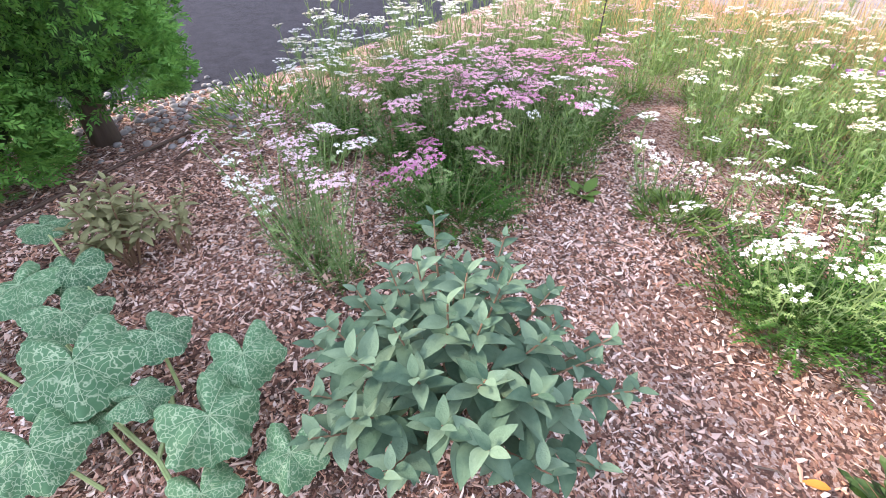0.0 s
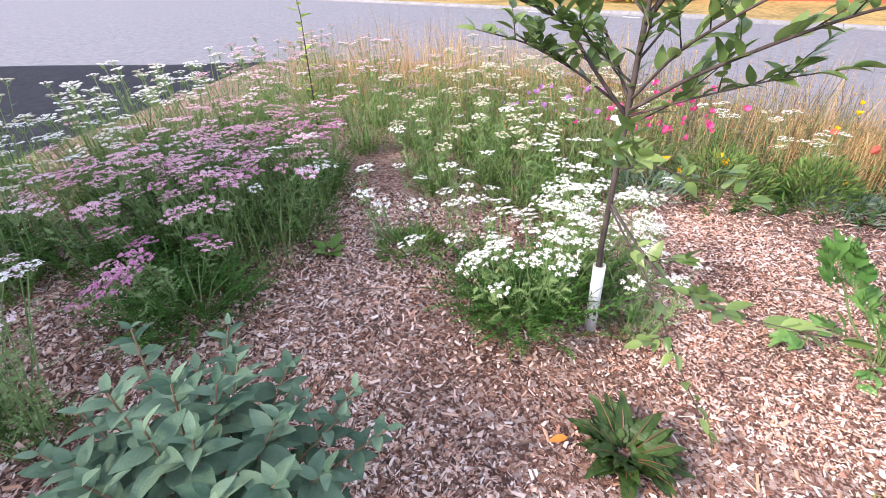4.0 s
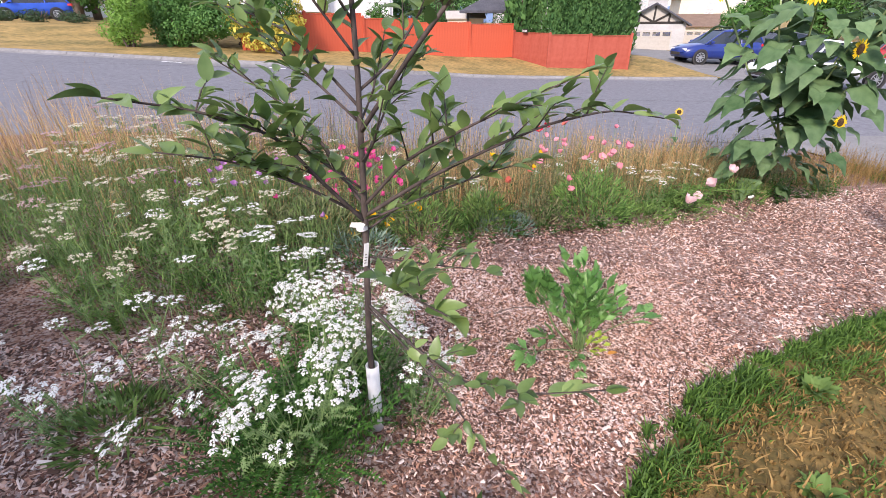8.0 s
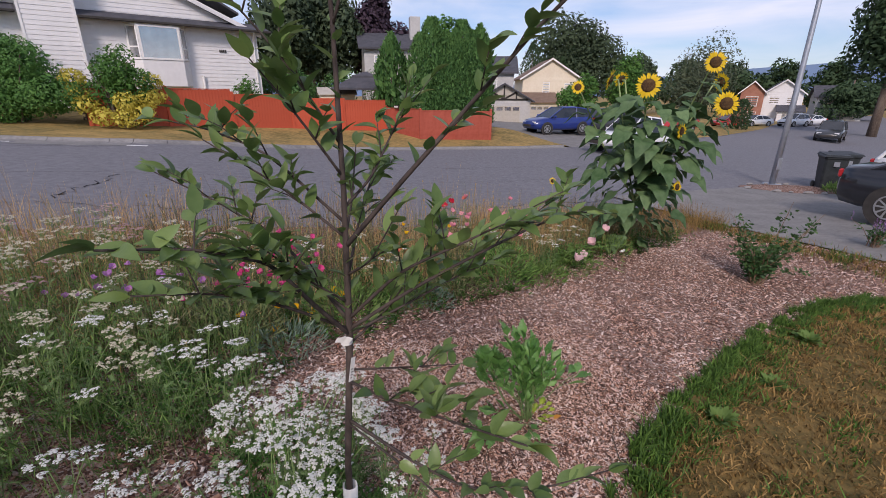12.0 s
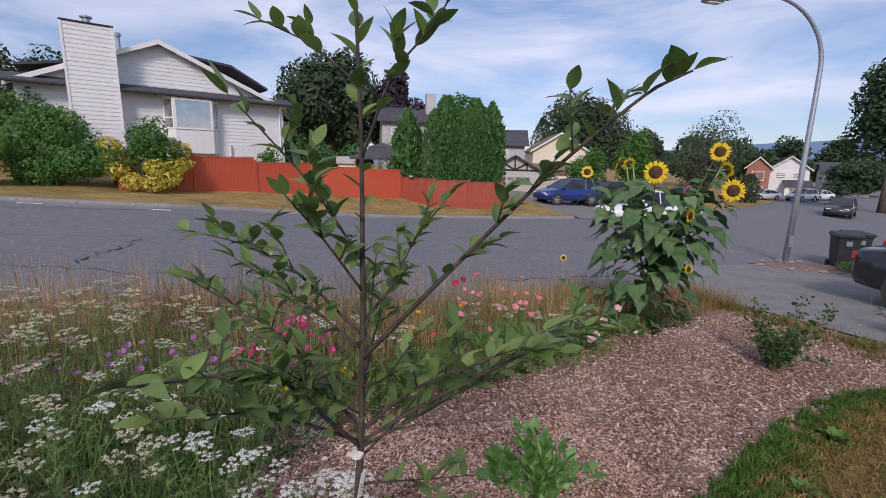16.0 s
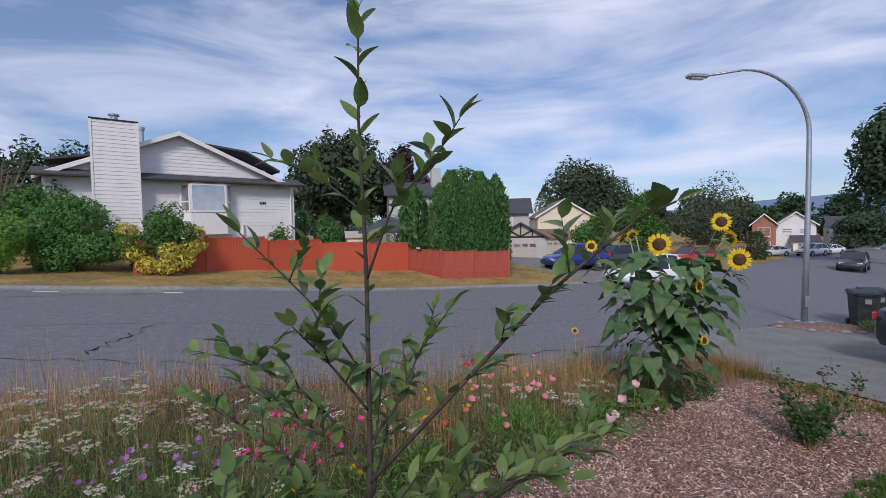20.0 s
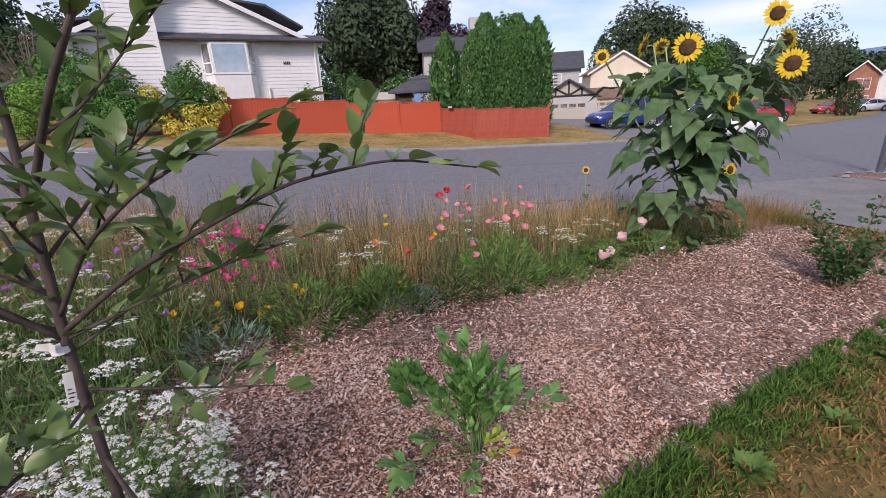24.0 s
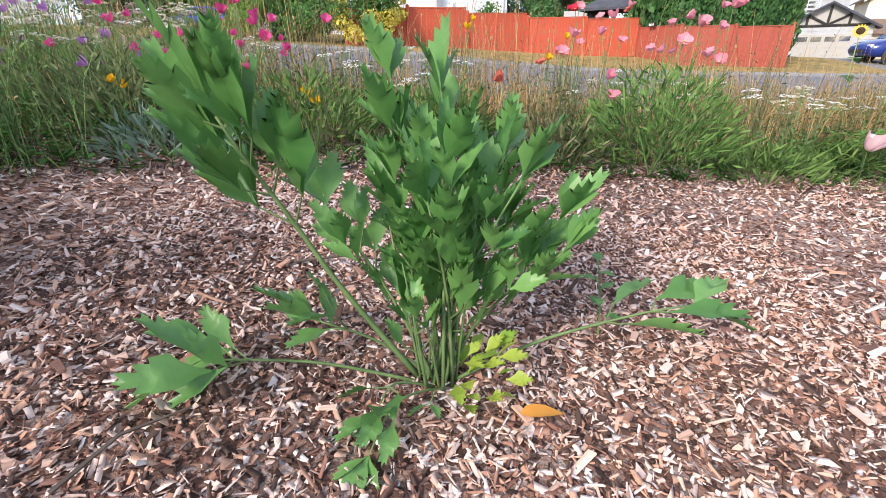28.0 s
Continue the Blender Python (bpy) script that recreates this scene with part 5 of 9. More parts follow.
# ---------------------------------------------------------------- yarrow
def yarrow_head(seed, mat):
    """A flat cluster of small domed florets on a fan of stalks."""
    rr = random.Random(seed)
    sh = Shape()
    R = 0.042
    subs = [(0, 0)] + [(rr.uniform(0.62, 1.0) * R * math.cos(a + rr.uniform(-0.25, 0.25)), rr.uniform(0.62, 1.0) * R * math.sin(a)) for a in (0, 0.9, 1.8, 2.7, 3.5, 4.4, 5.3)]
    for sx, sy in subs:
        r2 = sx * sx + sy * sy
        sz = 0.004 - 3.0 * r2 + rr.uniform(-0.006, 0.005)
        sh.mi = 1
        sh.tube([(0, 0, -0.04), (sx, sy, sz - 0.003)], [0.0014, 0.0009], 3, False)
        sh.mi = 0
        for k in range(9):
            a = k * 2.4 + rr.uniform(-0.4, 0.4)
            d = 0.0112 * math.sqrt((k + 0.4) / 9)
            x, y, z = sx + d * math.cos(a), sy + d * math.sin(a), sz + rr.uniform(-0.001, 0.002) - 22 * d * d
            f = rr.uniform(0.0030, 0.0044)
            tx, ty = math.cos(a) * d * -40 + rr.uniform(-0.3, 0.3), math.sin(a) * d * -40 + rr.uniform(-0.3, 0.3)
            vs = [(x, y, z + 0.0016)] + [(x + f * math.cos(q * 1.2566 + a), y + f * math.sin(q * 1.2566 + a), z + f * (tx * math.cos(q * 1.2566 + a) + ty * math.sin(q * 1.2566 + a))) for q in range(5)]
            sh.add(vs, [(0, 1 + q, 1 + (q + 1) % 5) for q in range(5)])
    return sh.mesh("flower_head", [mat, M_stem])


YH = {c: [yarrow_head(i, m) for i in range(3)] for c, m in YC.items()}


def frond(sh, base, d, L, W, n, rr, w=0.0035):
    """A feathery leaf: a rib with narrow side leaflets."""
    d = Vector(d).normalized()
    s = d.cross(Vector((0, 0, 1)))
    s = s.normalized() if s.length > 0.05 else Vector((1, 0, 0))
    p = Vector(base)
    st = L / n
    for i in range(n):
        t = i / n
        q = p + d * st
        d = (d + Vector((0, 0, -0.09))).normalized()
        nrm = s.cross(d)
        sh.add([p - s * w * 0.5, p + s * w * 0.5, q + s * w * 0.4, q - s * w * 0.4], [(0, 1, 2, 3)])
        l = W * math.sin(math.pi * min(1, 0.25 + 0.75 * t)) ** 0.7 * rr.uniform(0.75, 1.15)
        for sg in (-1, 1):
            tip = p + s * sg * l + d * l * 0.55 + nrm * rr.uniform(-0.3, 0.5) * l
            sh.add([p, p + d * w * 2.2, tip], [(0, 1, 2)])
        p = q


def yarrow_tuft(seed, mat, n=70, r=0.16, L=0.2):
    rr = random.Random(seed)
    sh = Shape()
    for i in range(n):
        a, d = rr.uniform(0, 6.28), r * math.sqrt(rr.uniform(0, 1))
        frond(sh, (d * math.cos(a), d * math.sin(a), 0.0), (math.cos(a) * rr.uniform(0.15, 0.9), math.sin(a) * rr.uniform(0.15, 0.9), rr.uniform(0.7, 1.3)), L * rr.uniform(0.6, 1.35), 0.028, 10, rr, 0.005)
    return sh.mesh("foliage", mat)


TUFT = [yarrow_tuft(i, M_fern_dark, 62, 0.19, 0.25) for i in range(4)]
TUFT_L = [yarrow_tuft(10 + i, M_fern_light, 38, 0.14, 0.22) for i in range(3)]


def yarrow_stem(seed):
    """A stem one metre tall with a few small feathery leaves."""
    rr = random.Random(seed)
    sh = Shape()
    bx, by = rr.uniform(-0.05, 0.05), rr.uniform(-0.05, 0.05)
    pts = [(0, 0, 0), (bx, by, 0.4), (bx * 0.6, by * 0.6, 0.75), (0, 0, 1.0)]
    sh.tube(pts, [0.0034, 0.003, 0.0026, 0.0022], 4, False)
    for k in range(9):
        t = 0.08 + 0.085 * k
        a = rr.uniform(0, 6.28)
        frond(sh, (bx * 0.9, by * 0.9, t), (math.cos(a), math.sin(a), 0.9), 0.13 * (1.15 - t), 0.016, 6, rr)
    return sh.mesh("flower_stem", M_stem)


YS = [yarrow_stem(i) for i in range(5)]


def yarrow(x, y, n, h, spread_r, cols, seed, label, light=False, lean=(0, 0), group="yarrow in the bed", tuft=1.0, big=1.0):
    """A yarrow plant: leaf tuft and n flowering stems that fan outwards."""
    rr = random.Random(seed)
    t = thing("yarrow", Matrix.Translation((x, y, land(x, y))), label, "flower", group)
    tf = TUFT_L if light else TUFT
    part("foliage", tf[seed % len(tf)], t, m=Matrix.Rotation(rr.uniform(0, 6.28), 4, "Z") @ Matrix.Scale(tuft, 4))
    for i in range(n):
        a, d = rr.uniform(0, 6.28), math.sqrt(rr.uniform(0, 1))
        b = Vector((0.10 * d * math.cos(a), 0.10 * d * math.sin(a), 0))
        hh = h * rr.uniform(0.72, 1.1) * (1 - 0.12 * d)
        top = Vector((spread_r * d * math.cos(a) + lean[0], spread_r * d * math.sin(a) + lean[1], hh))
        v = top - b
        m = Matrix.Translation(b) @ v.to_track_quat("Z", "Y").to_matrix().to_4x4() @ Matrix.Rotation(rr.uniform(0, 6.28), 4, "Z") @ Matrix.Diagonal((1, 1, v.length, 1))
        st = part("flower_stem", YS[rr.randrange(5)], t, m=m)
        c = rr.choice(cols)
        s = rr.uniform(0.85, 1.4) * big
        # the head stays level: undo the stem's stretch and half of its tilt
        hm = Matrix.Translation(top) @ Matrix.Rotation(rr.uniform(0, 6.28), 4, "Z") @ Matrix.Rotation(rr.uniform(-0.22, 0.22), 4, "X") @ Matrix.Scale(s, 4)
        part("flower_head", YH[c][rr.randrange(3)], st, m=m.inverted() @ hm)
    return t


LW = "white yarrow with flat flower heads over feathery leaves"
LP = "pink yarrow with crowded flat heads over feathery leaves"
for i, (x, y, n, h, r, ln) in enumerate(((-1.14, 1.68, 15, 0.60, 0.28, (-0.02, 0.02)), (-1.2, 1.92, 20, 0.64, 0.34, (0.06, 0.0)), (-1.28, 2.3, 18, 0.60, 0.34, (0.14, 0.08)), (-1.38, 1.7, 12, 0.50, 0.30, (-0.12, -0.1)))):
    yarrow(x + 0.06, y + 0.04, int(n * 0.9), h, r * 1.18, ["white"], 100 + i, "full white yarrow clump beside the young tree", lean=ln, tuft=1.25, big=1.1)
for i, (x, y, n, h, r) in enumerate(((-0.74, 2.12, 9, 0.56, 0.26), (-1.0, 2.34, 12, 0.56, 0.28), (-1.5, 2.5, 9, 0.52, 0.30), (-1.72, 2.72, 9, 0.54, 0.32), (-1.92, 1.72, 4, 0.50, 0.24), (-1.74, 1.92, 5, 0.50, 0.24), (-2.12, 1.5, 5, 0.50, 0.24))):
    yarrow(x, y, n, h, r, ["white"], 130 + i, "open white yarrow on thin stems over bare mulch", tuft=0.6 if i < 2 else 0.32, big=1.1)
for i, (x, y, n, c) in enumerate(((-2.02, 0.33, 14, ["pink", "rose"]), (-2.2, 0.62, 22, ["pink", "pink", "rose"]), (-2.5, 0.4, 24, ["pink"]), (-2.6, 0.85, 24, ["pink", "pink", "blush"]), (-2.35, 1.1, 20, ["rose", "pink", "white"]), (-2.9, 0.65, 22, ["pink", "blush"]), (-3.2, 1.1, 22, ["pink", "faded"]), (-3.05, 1.6, 20, ["pink", "faded", "rose"]), (-2.65, 1.45, 18, ["rose", "pink"]), (-2.55, 0.1, 16, ["pink", "blush"]), (-3.3, 0.3, 16, ["pink", "white"]))):
    yarrow(x - (0.24 if i else 0.12), y - 0.1, int(n * 1.2), 0.64 if i else 0.48, 0.33, c, 200 + i, LP, tuft=1.25, big=1.15)
for i, (x, y, n) in enumerate(((-2.75, -0.45, 16), (-3.1, -0.35, 20), (-3.5, -0.5, 16), (-3.6, 0.1, 20), (-4.1, 0.2, 18), (-4.2, 0.8, 20), (-4.5, -0.5, 14), (-3.9, 0.7, 18), (-4.7, 0.5, 14), (-4.6, 1.2, 16))):
    yarrow(x, y, n, 0.78, 0.28, ["white", "white", "cream"], 300 + i, LW, light=i in (0, 2, 6), tuft=1.1)
for i, (x, y, n) in enumerate(((-1.78, -0.45, 14), (-1.62, -0.3, 9), (-2.0, -0.55, 12))):
    yarrow(x, y, n, 0.66, 0.32, ["blush", "white", "blush"], 330 + i, "pale pink yarrow on thin open stems", tuft=0.5)
for i, (x, y, n) in enumerate(((-4.0, 1.5, 20), (-4.5, 2.0, 20), (-5.0, 1.7, 20), (-5.4, 2.5, 18), (-5.8, 2.0, 16), (-4.2, 2.6, 18), (-5.0, 3.1, 18), (-3.6, 2.1, 18), (-6.0, 2.9, 14), (-3.7, 1.0, 18))):
    yarrow(x, y, n, 0.78, 0.34, ["faded", "pink", "faded", "blush"], 400 + i, "fading pink yarrow with browning heads", light=True)
for i, (x, y, n) in enumerate(((-2.55, 2.15, 14), (-2.0, 2.55, 14), (-2.5, 2.6, 18), (-2.1, 2.95, 16), (-2.35, 3.25, 18), (-2.8, 2.9, 18), (-2.65, 3.65, 16), (-2.05, 3.75, 14), (-2.9, 2.3, 16))):
    yarrow(x, y, int(n * 0.46), 0.60, 0.32, ["cream", "cream", "cream", "white"], 500 + i, LW, light=i % 2 == 0, lean=(0.05, 0.0), big=1.05)
for i, (x, y, n) in enumerate(((-3.2, 3.2, 16), (-3.6, 3.6, 16), (-3.4, 4.1, 16), (-4.0, 4.2, 16), (-4.3, 3.5, 16), (-3.0, 4.4, 14), (-4.6, 4.3, 14), (-3.8, 4.8, 14), (-3.4, 2.6, 14), (-2.7, 4.3, 12))):
    yarrow(x, y, int(n * 0.7), 0.68, 0.34, ["cream", "cream", "faded"], 600 + i, "cream yarrow going over to seed", light=True, big=1.35)
for i, (x, y, n) in enumerate(((-0.95, 4.75, 9), (-1.25, 5.1, 6), (1.0, 6.0, 10), (0.5, 6.3, 9), (1.5, 6.6, 9), (-0.2, 5.9, 6), (-1.9, 5.2, 6), (2.9, 7.7, 5), (-2.4, 4.9, 7))):
    yarrow(x, y, n, 0.55, 0.26, ["white", "cream"], 700 + i, "sparse white yarrow among dry grass", light=True, group="yarrow in the street strip")


# ---------------------------------------------------------------- felted sage shrub
def leaf_meshes(name, L, W, mat, n, **kw):
    out = []
    for i in range(n):
        out.append(leaf_shape(Shape(), L, W, seed=i, curl=0.1 + 0.14 * (i % 3), fold=0.18 + 0.14 * ((i * 2) % 3), **kw).mesh(name, mat, True))
    return out


SAGE = leaf_meshes("leaf", 0.112, 0.056, M_sage, 5, rows=7, wave=0.03)
SAGE_B = leaf_meshes("leaf", 0.10, 0.042, M_sage_brown, 3, rows=6, wave=0.04)


def sage(x, y, stems, meshes, label, seed, lift=0.0):
    """A shrub of rising stems with leaves in crossing pairs and a rosette at each tip."""
    rr = random.Random(seed)
    t = thing("shrub", Matrix.Translation((x, y, land(x, y))), label, "shrub")
    for dx, dy, h, sc in stems:
        tip = Vector((dx, dy, h))
        base = Vector((dx * 0.15, dy * 0.15, 0))
        mid = base.lerp(tip, 0.5) + Vector((-dx * 0.08, -dy * 0.08, 0.06 * h))
        st = part("stem", Shape().tube([base, mid, tip], [0.006, 0.0045, 0.003], 5).mesh("stem", M_sage_stem), t)
        d = (tip - mid).normalized()
        a0 = rr.uniform(0, 3.14)
        for k in range(8):
            f = 1 - (k * 0.118)
            p = mid.lerp(tip, f) if f > 0.1 else base.lerp(mid, 0.7)
            s = sc * (0.5 + 0.14 * k if k < 3 else 0.9) * rr.uniform(0.85, 1.12)
            rise = 0.62 - 0.2 * k
            for sg in (0, math.pi):
                a = a0 + k * 1.571 + sg + rr.uniform(-0.25, 0.25)
                v = Vector((math.cos(a), math.sin(a), rise + rr.uniform(-0.15, 0.15))) + d * 0.35
                part("leaf", meshes[rr.randrange(len(meshes))], st, m=aim(p, v, rr.uniform(-0.35, 0.35), s))
    return t


rr = random.Random(21)
st = []
for i in range(34):
    a, d = i * 2.4, 0.47 * math.sqrt((i + 0.5) / 34)
    st.append((d * math.cos(a) + rr.uniform(-0.03, 0.03), d * math.sin(a) * 1.05 + rr.uniform(-0.03, 0.03), 0.64 - 0.9 * d * d - 0.2 * d + rr.uniform(-0.05, 0.05), rr.uniform(1.0, 1.25)))
st += [(-0.44, 0.02, 0.64, 0.95), (-0.40, 0.28, 0.54, 0.9), (0.18, 0.56, 0.34, 1.0), (0.33, 0.40, 0.22, 1.05), (0.02, 0.54, 0.40, 0.95)]
sage(-0.86, 0.12, st, SAGE, "bushy grey green felted shrub on the mulch", 5)
st = [(0.2 * math.cos(i * 2.4) * math.sqrt(i / 13), 0.2 * math.sin(i * 2.4) * math.sqrt(i / 13), 0.44 - 0.014 * i + rr.uniform(-0.03, 0.03), 1.0) for i in range(14)]
sage(-1.86, -1.33, st, SAGE_B, "small bronze green shrub on bare mulch", 6)
st = [(0.12 * math.cos(i * 2.4), 0.10 * math.sin(i * 2.4), 0.36 - 0.03 * i, 0.8) for i in range(5)]
sage(-1.92, -1.10, st, SAGE_B, "thin twiggy bronze shrub beside a larger one", 7)


# ---------------------------------------------------------------- squash
def squash_material():
    """Blue green leaf with pale veins and silvery marbling."""
    m = material("squash_leaf", (0.024, 0.095, 0.045), (0.10, 0.24, 0.115), 0.6, 16, objrand=0.5, bump=0.4, fine=30, thin=0.15)
    nt = m.node_tree
    n, l = nt.nodes, nt.links
    p = n["Principled BSDF"]
    old = p.inputs["Base Color"].links[0].from_socket
    tc = n.new("ShaderNodeTexCoord")
    vo = n.new("ShaderNodeTexVoronoi")
    vo.feature = "DISTANCE_TO_EDGE"
    vo.inputs["Scale"].default_value = 44
    dn = n.new("ShaderNodeTexNoise")
    dn.inputs["Scale"].default_value = 22
    l.new(tc.outputs["Object"], dn.inputs["Vector"])
    dm = n.new("ShaderNodeMix")
    dm.data_type = "VECTOR"
    dm.inputs["Factor"].default_value = 0.06
    l.new(tc.outputs["Object"], dm.inputs["A"])
    l.new(dn.outputs["Color"], dm.inputs["B"])
    l.new(dm.outputs["Result"], vo.inputs["Vector"])
    r = n.new("ShaderNodeMapRange")
    r.inputs["From Min"].default_value, r.inputs["From Max"].default_value = 0.09, 0.0
    l.new(vo.outputs["Distance"], r.inputs["Value"])
    ns = n.new("ShaderNodeTexNoise")
    ns.inputs["Scale"].default_value = 9
    l.new(tc.outputs["Object"], ns.inputs["Vector"])
    ml = n.new("ShaderNodeMath")
    ml.operation = "MULTIPLY"
    l.new(r.outputs["Result"], ml.inputs[0])
    l.new(ns.outputs["Fac"], ml.inputs[1])
    mx = n.new("ShaderNodeMix")
    mx.data_type = "RGBA"
    mx.inputs["B"].default_value = (0.56, 0.68, 0.46, 1)
    l.new(ml.outputs[0], mx.inputs["Factor"])
    l.new(old, mx.inputs["A"])
    l.new(mx.outputs["Result"], p.inputs["Base Color"])
    return m


M_squash = squash_material()
M_vein = material("pale_vein", (0.24, 0.36, 0.22), (0.34, 0.46, 0.3), 0.7, 20)
M_squash_stem = material("squash_stem", (0.26, 0.36, 0.15), (0.38, 0.46, 0.22), 0.6, 20, bump=0.3)


def squash_leaf(R, seed):
    """A broad wavy heart shaped leaf with five shallow lobes, cupped, notch at the stalk."""
    rr = random.Random(seed)
    na, nr = 84, 8
    vs, fs = [], []
    f = lambda a: R * (0.88 + 0.085 * math.cos(5 * a) + 0.04 * math.sin(9 * a + seed) + 0.022 * math.sin(23 * a) + 0.012 * math.sin(41 * a + seed)) * (1 - 0.85 * math.exp(-((abs(a) - math.pi) / 0.26) ** 2))
    for i in range(nr + 1):
        q = i / nr
        for k in range(na + 1):
            a = -math.pi + 2 * math.pi * k / na
            r = f(a) * q
            z = 0.13 * R * q * (1 - q) * 3 - 0.22 * R * q * q + 0.075 * R * q * math.cos(5 * a) + 0.05 * R * q * math.sin(3 * a + seed) + 0.032 * R * q * q * math.sin(13 * a + 2 * seed)
            vs.append((r * math.sin(a), r * math.cos(a), z))
    w = na + 1
    for i in range(nr):
        for k in range(na):
            fs.append((i * w + k, i * w + k + 1, (i + 1) * w + k + 1, (i + 1) * w + k))
    sh = Shape().add(vs, fs)
    me = sh.mesh("leaf", M_squash, True)
    vn = Shape()
    for a in (-2.1, -1.25, -0.62, 0, 0.62, 1.25, 2.1):
        pts, rd = [], []
        for i in range(6):
            q = i / 5 * 0.86
            r = f(a) * q
            z = 0.13 * R * q * (1 - q) * 3 - 0.22 * R * q * q + 0.075 * R * q * math.cos(5 * a) + 0.05 * R * q * math.sin(3 * a + seed) + 0.032 * R * q * q * math.sin(13 * a + 2 * seed)
            pts.append((r * math.sin(a), r * math.cos(a), z + 0.0005))
            rd.append(0.0015 * (1 - q) + 0.0004)
        vn.tube(pts, rd, 4, False)
    return me, vn.mesh("vein_net", M_vein)


sqp = thing("squash_plant", Matrix.Translation((-0.82, -0.86, land(-0.82, -0.86))), "trailing squash plant with broad marbled blue green leaves", "squash plant")
SQ = [squash_leaf(0.188, i) for i in range(3)]
rr = random.Random(9)
zb = land(-0.82, -0.86)
for x, y, h, s, tilt, turn in ((-1.016, -1.081, 0.306, 1.22, 20, 300), (-1.14, -0.884, 0.269, 0.76, 16, 330), (-1.016, -0.557, 0.282, 0.84, 24, 290), (-0.811, -0.622, 0.267, 0.98, 24, 320), (-0.921, -0.876, 0.239, 0.62, 14, 20), (-0.77, -1.114, 0.248, 0.9, 22, 310), (-0.722, -0.385, 0.181, 0.72, 24, 270), (-1.544, -1.353, 0.25, 0.8, 18, 290), (-1.935, -1.7, 0.204, 0.7, 12, 330), (-1.461, -1.512, 0.253, 0.95, 14, 250), (-1.297, -1.274, 0.245, 0.95, 16, 320), (-0.911, -1.03, 0.173, 0.55, 16, 200), (-0.644, -0.641, 0.149, 0.7, 18, 300), (-0.62, -1.3, 0.199, 0.9, 16, 310), (-1.2, -1.62, 0.213, 0.9, 14, 280)):
    c = Vector((x + 0.82, y + 0.86, land(x, y) - zb + h))
    b = Vector((c.x * 0.72 + rr.uniform(-0.04, 0.04), c.y * 0.72 + rr.uniform(-0.04, 0.04), land(x, y) - zb + 0.02))
    pet = part("leaf_stalk", Shape().tube([b, b.lerp(c, 0.6) + Vector((0, 0, 0.03)), c - Vector((0, 0, 0.004))], [0.007, 0.006, 0.005], 6).mesh("leaf_stalk", M_squash_stem), sqp)
    i = rr.randrange(3)
    m = Matrix.Translation(c) @ Matrix.Rotation(radians(turn), 4, "Z") @ Matrix.Rotation(radians(-tilt), 4, "X") @ Matrix.Scale(s * 0.9, 4)
    lf = part("leaf", SQ[i][0], pet, m=m)
    part("vein_net", SQ[i][1], pet, m=m @ Matrix.Translation((0, 0, 0.0015)))
for pts in (((-0.45, -0.15, 0.02), (-0.2, -0.02, 0.05), (0.0, 0.0, 0.04), (0.14, 0.12, 0.05), (0.3, 0.28, 0.03)), ((0, 0, 0.04), (-0.2, -0.25, 0.05), (-0.5, -0.5, 0.06), (-0.8, -0.7, 0.1))):
    part("vine", Shape().tube(pts, [0.009] * len(pts), 6).mesh("vine", M_squash_stem), sqp)


# ---------------------------------------------------------------- broad rosettes and weeds
def rosette(x, y, n, L, W, mat, label, seed, rise=1.0, name="dock_plant", cat="plant", rib=None, rows=8, wave=0.10):
    rr = random.Random(seed)
    t = thing(name, Matrix.Translation((x, y, land(x, y) + 0.004)), label, cat)
    ms = leaf_meshes("leaf", L, W, mat, 3, rows=rows, wave=wave)
    for i in range(n):
        a = i * 2.4 + rr.uniform(-0.3, 0.3)
        k = i / n
        v = Vector((math.cos(a), math.sin(a), rise * (1.5 - 1.35 * k)))
        b = Vector((0.03 * math.cos(a), 0.03 * math.sin(a), 0.01))
        lf = part("leaf", ms[rr.randrange(3)], t, m=aim(b, v, rr.uniform(-0.3, 0.3), rr.uniform(0.7, 1.15)))
        if rib:
            part("midrib", rib, lf)
    return t


M_rib = material("red_rib", (0.10, 0.05, 0.03), (0.2, 0.08, 0.05), 0.5, 20)
ribm = Shape().tube([(0, 0, 0.001), (0, 0.1, -0.004), (0, 0.19, -0.022)], [0.0028, 0.002, 0.0008], 4).mesh("midrib", M_rib)
rosette(-0.33, 1.50, 44, 0.19, 0.07, M_dock, "dark crinkled sorrel rosette with red ribs", 3, 0.85, rib=ribm, rows=12, wave=0.2)
M_old = material("orange_leaf", (0.55, 0.16, 0.03), (0.70, 0.34, 0.05), 0.6, 20, objrand=0.5)
om = leaf_shape(Shape(), 0.085, 0.036, rows=6, wave=0.06).mesh("fallen_leaf", M_old, True)
for x, y, a in ((-0.50, 1.36, 2.6), (0.31, 2.96, -0.9)):
    whole("fallen_leaf", om, Matrix.Translation((x, y, land(x, y) + 0.03)) @ Matrix.Rotation(a, 4, "Z"), "curled orange fallen leaf on the mulch", "leaf", "fallen leaves")
rosette(-2.2, 1.12, 10, 0.11, 0.075, M_fern_light, "small pale green weed seedling in the mulch", 4, 0.55, name="weed", cat="weed", wave=0.05)
for i, (u, v, s) in enumerate(((1.35, 1.45, 0.15), (2.5, 2.35, 0.13), (4.6, 2.95, 0.16), (1.9, 1.7, 0.11), (3.4, 2.55, 0.12))):
    x, y = uv_xy(u, v)
    rosette(x, y, 46, s * 0.75, s * 0.42, M_fern, "leafy green weed at the lawn rim", 30 + i, 1.3, name="weed", cat="weed", rows=6)


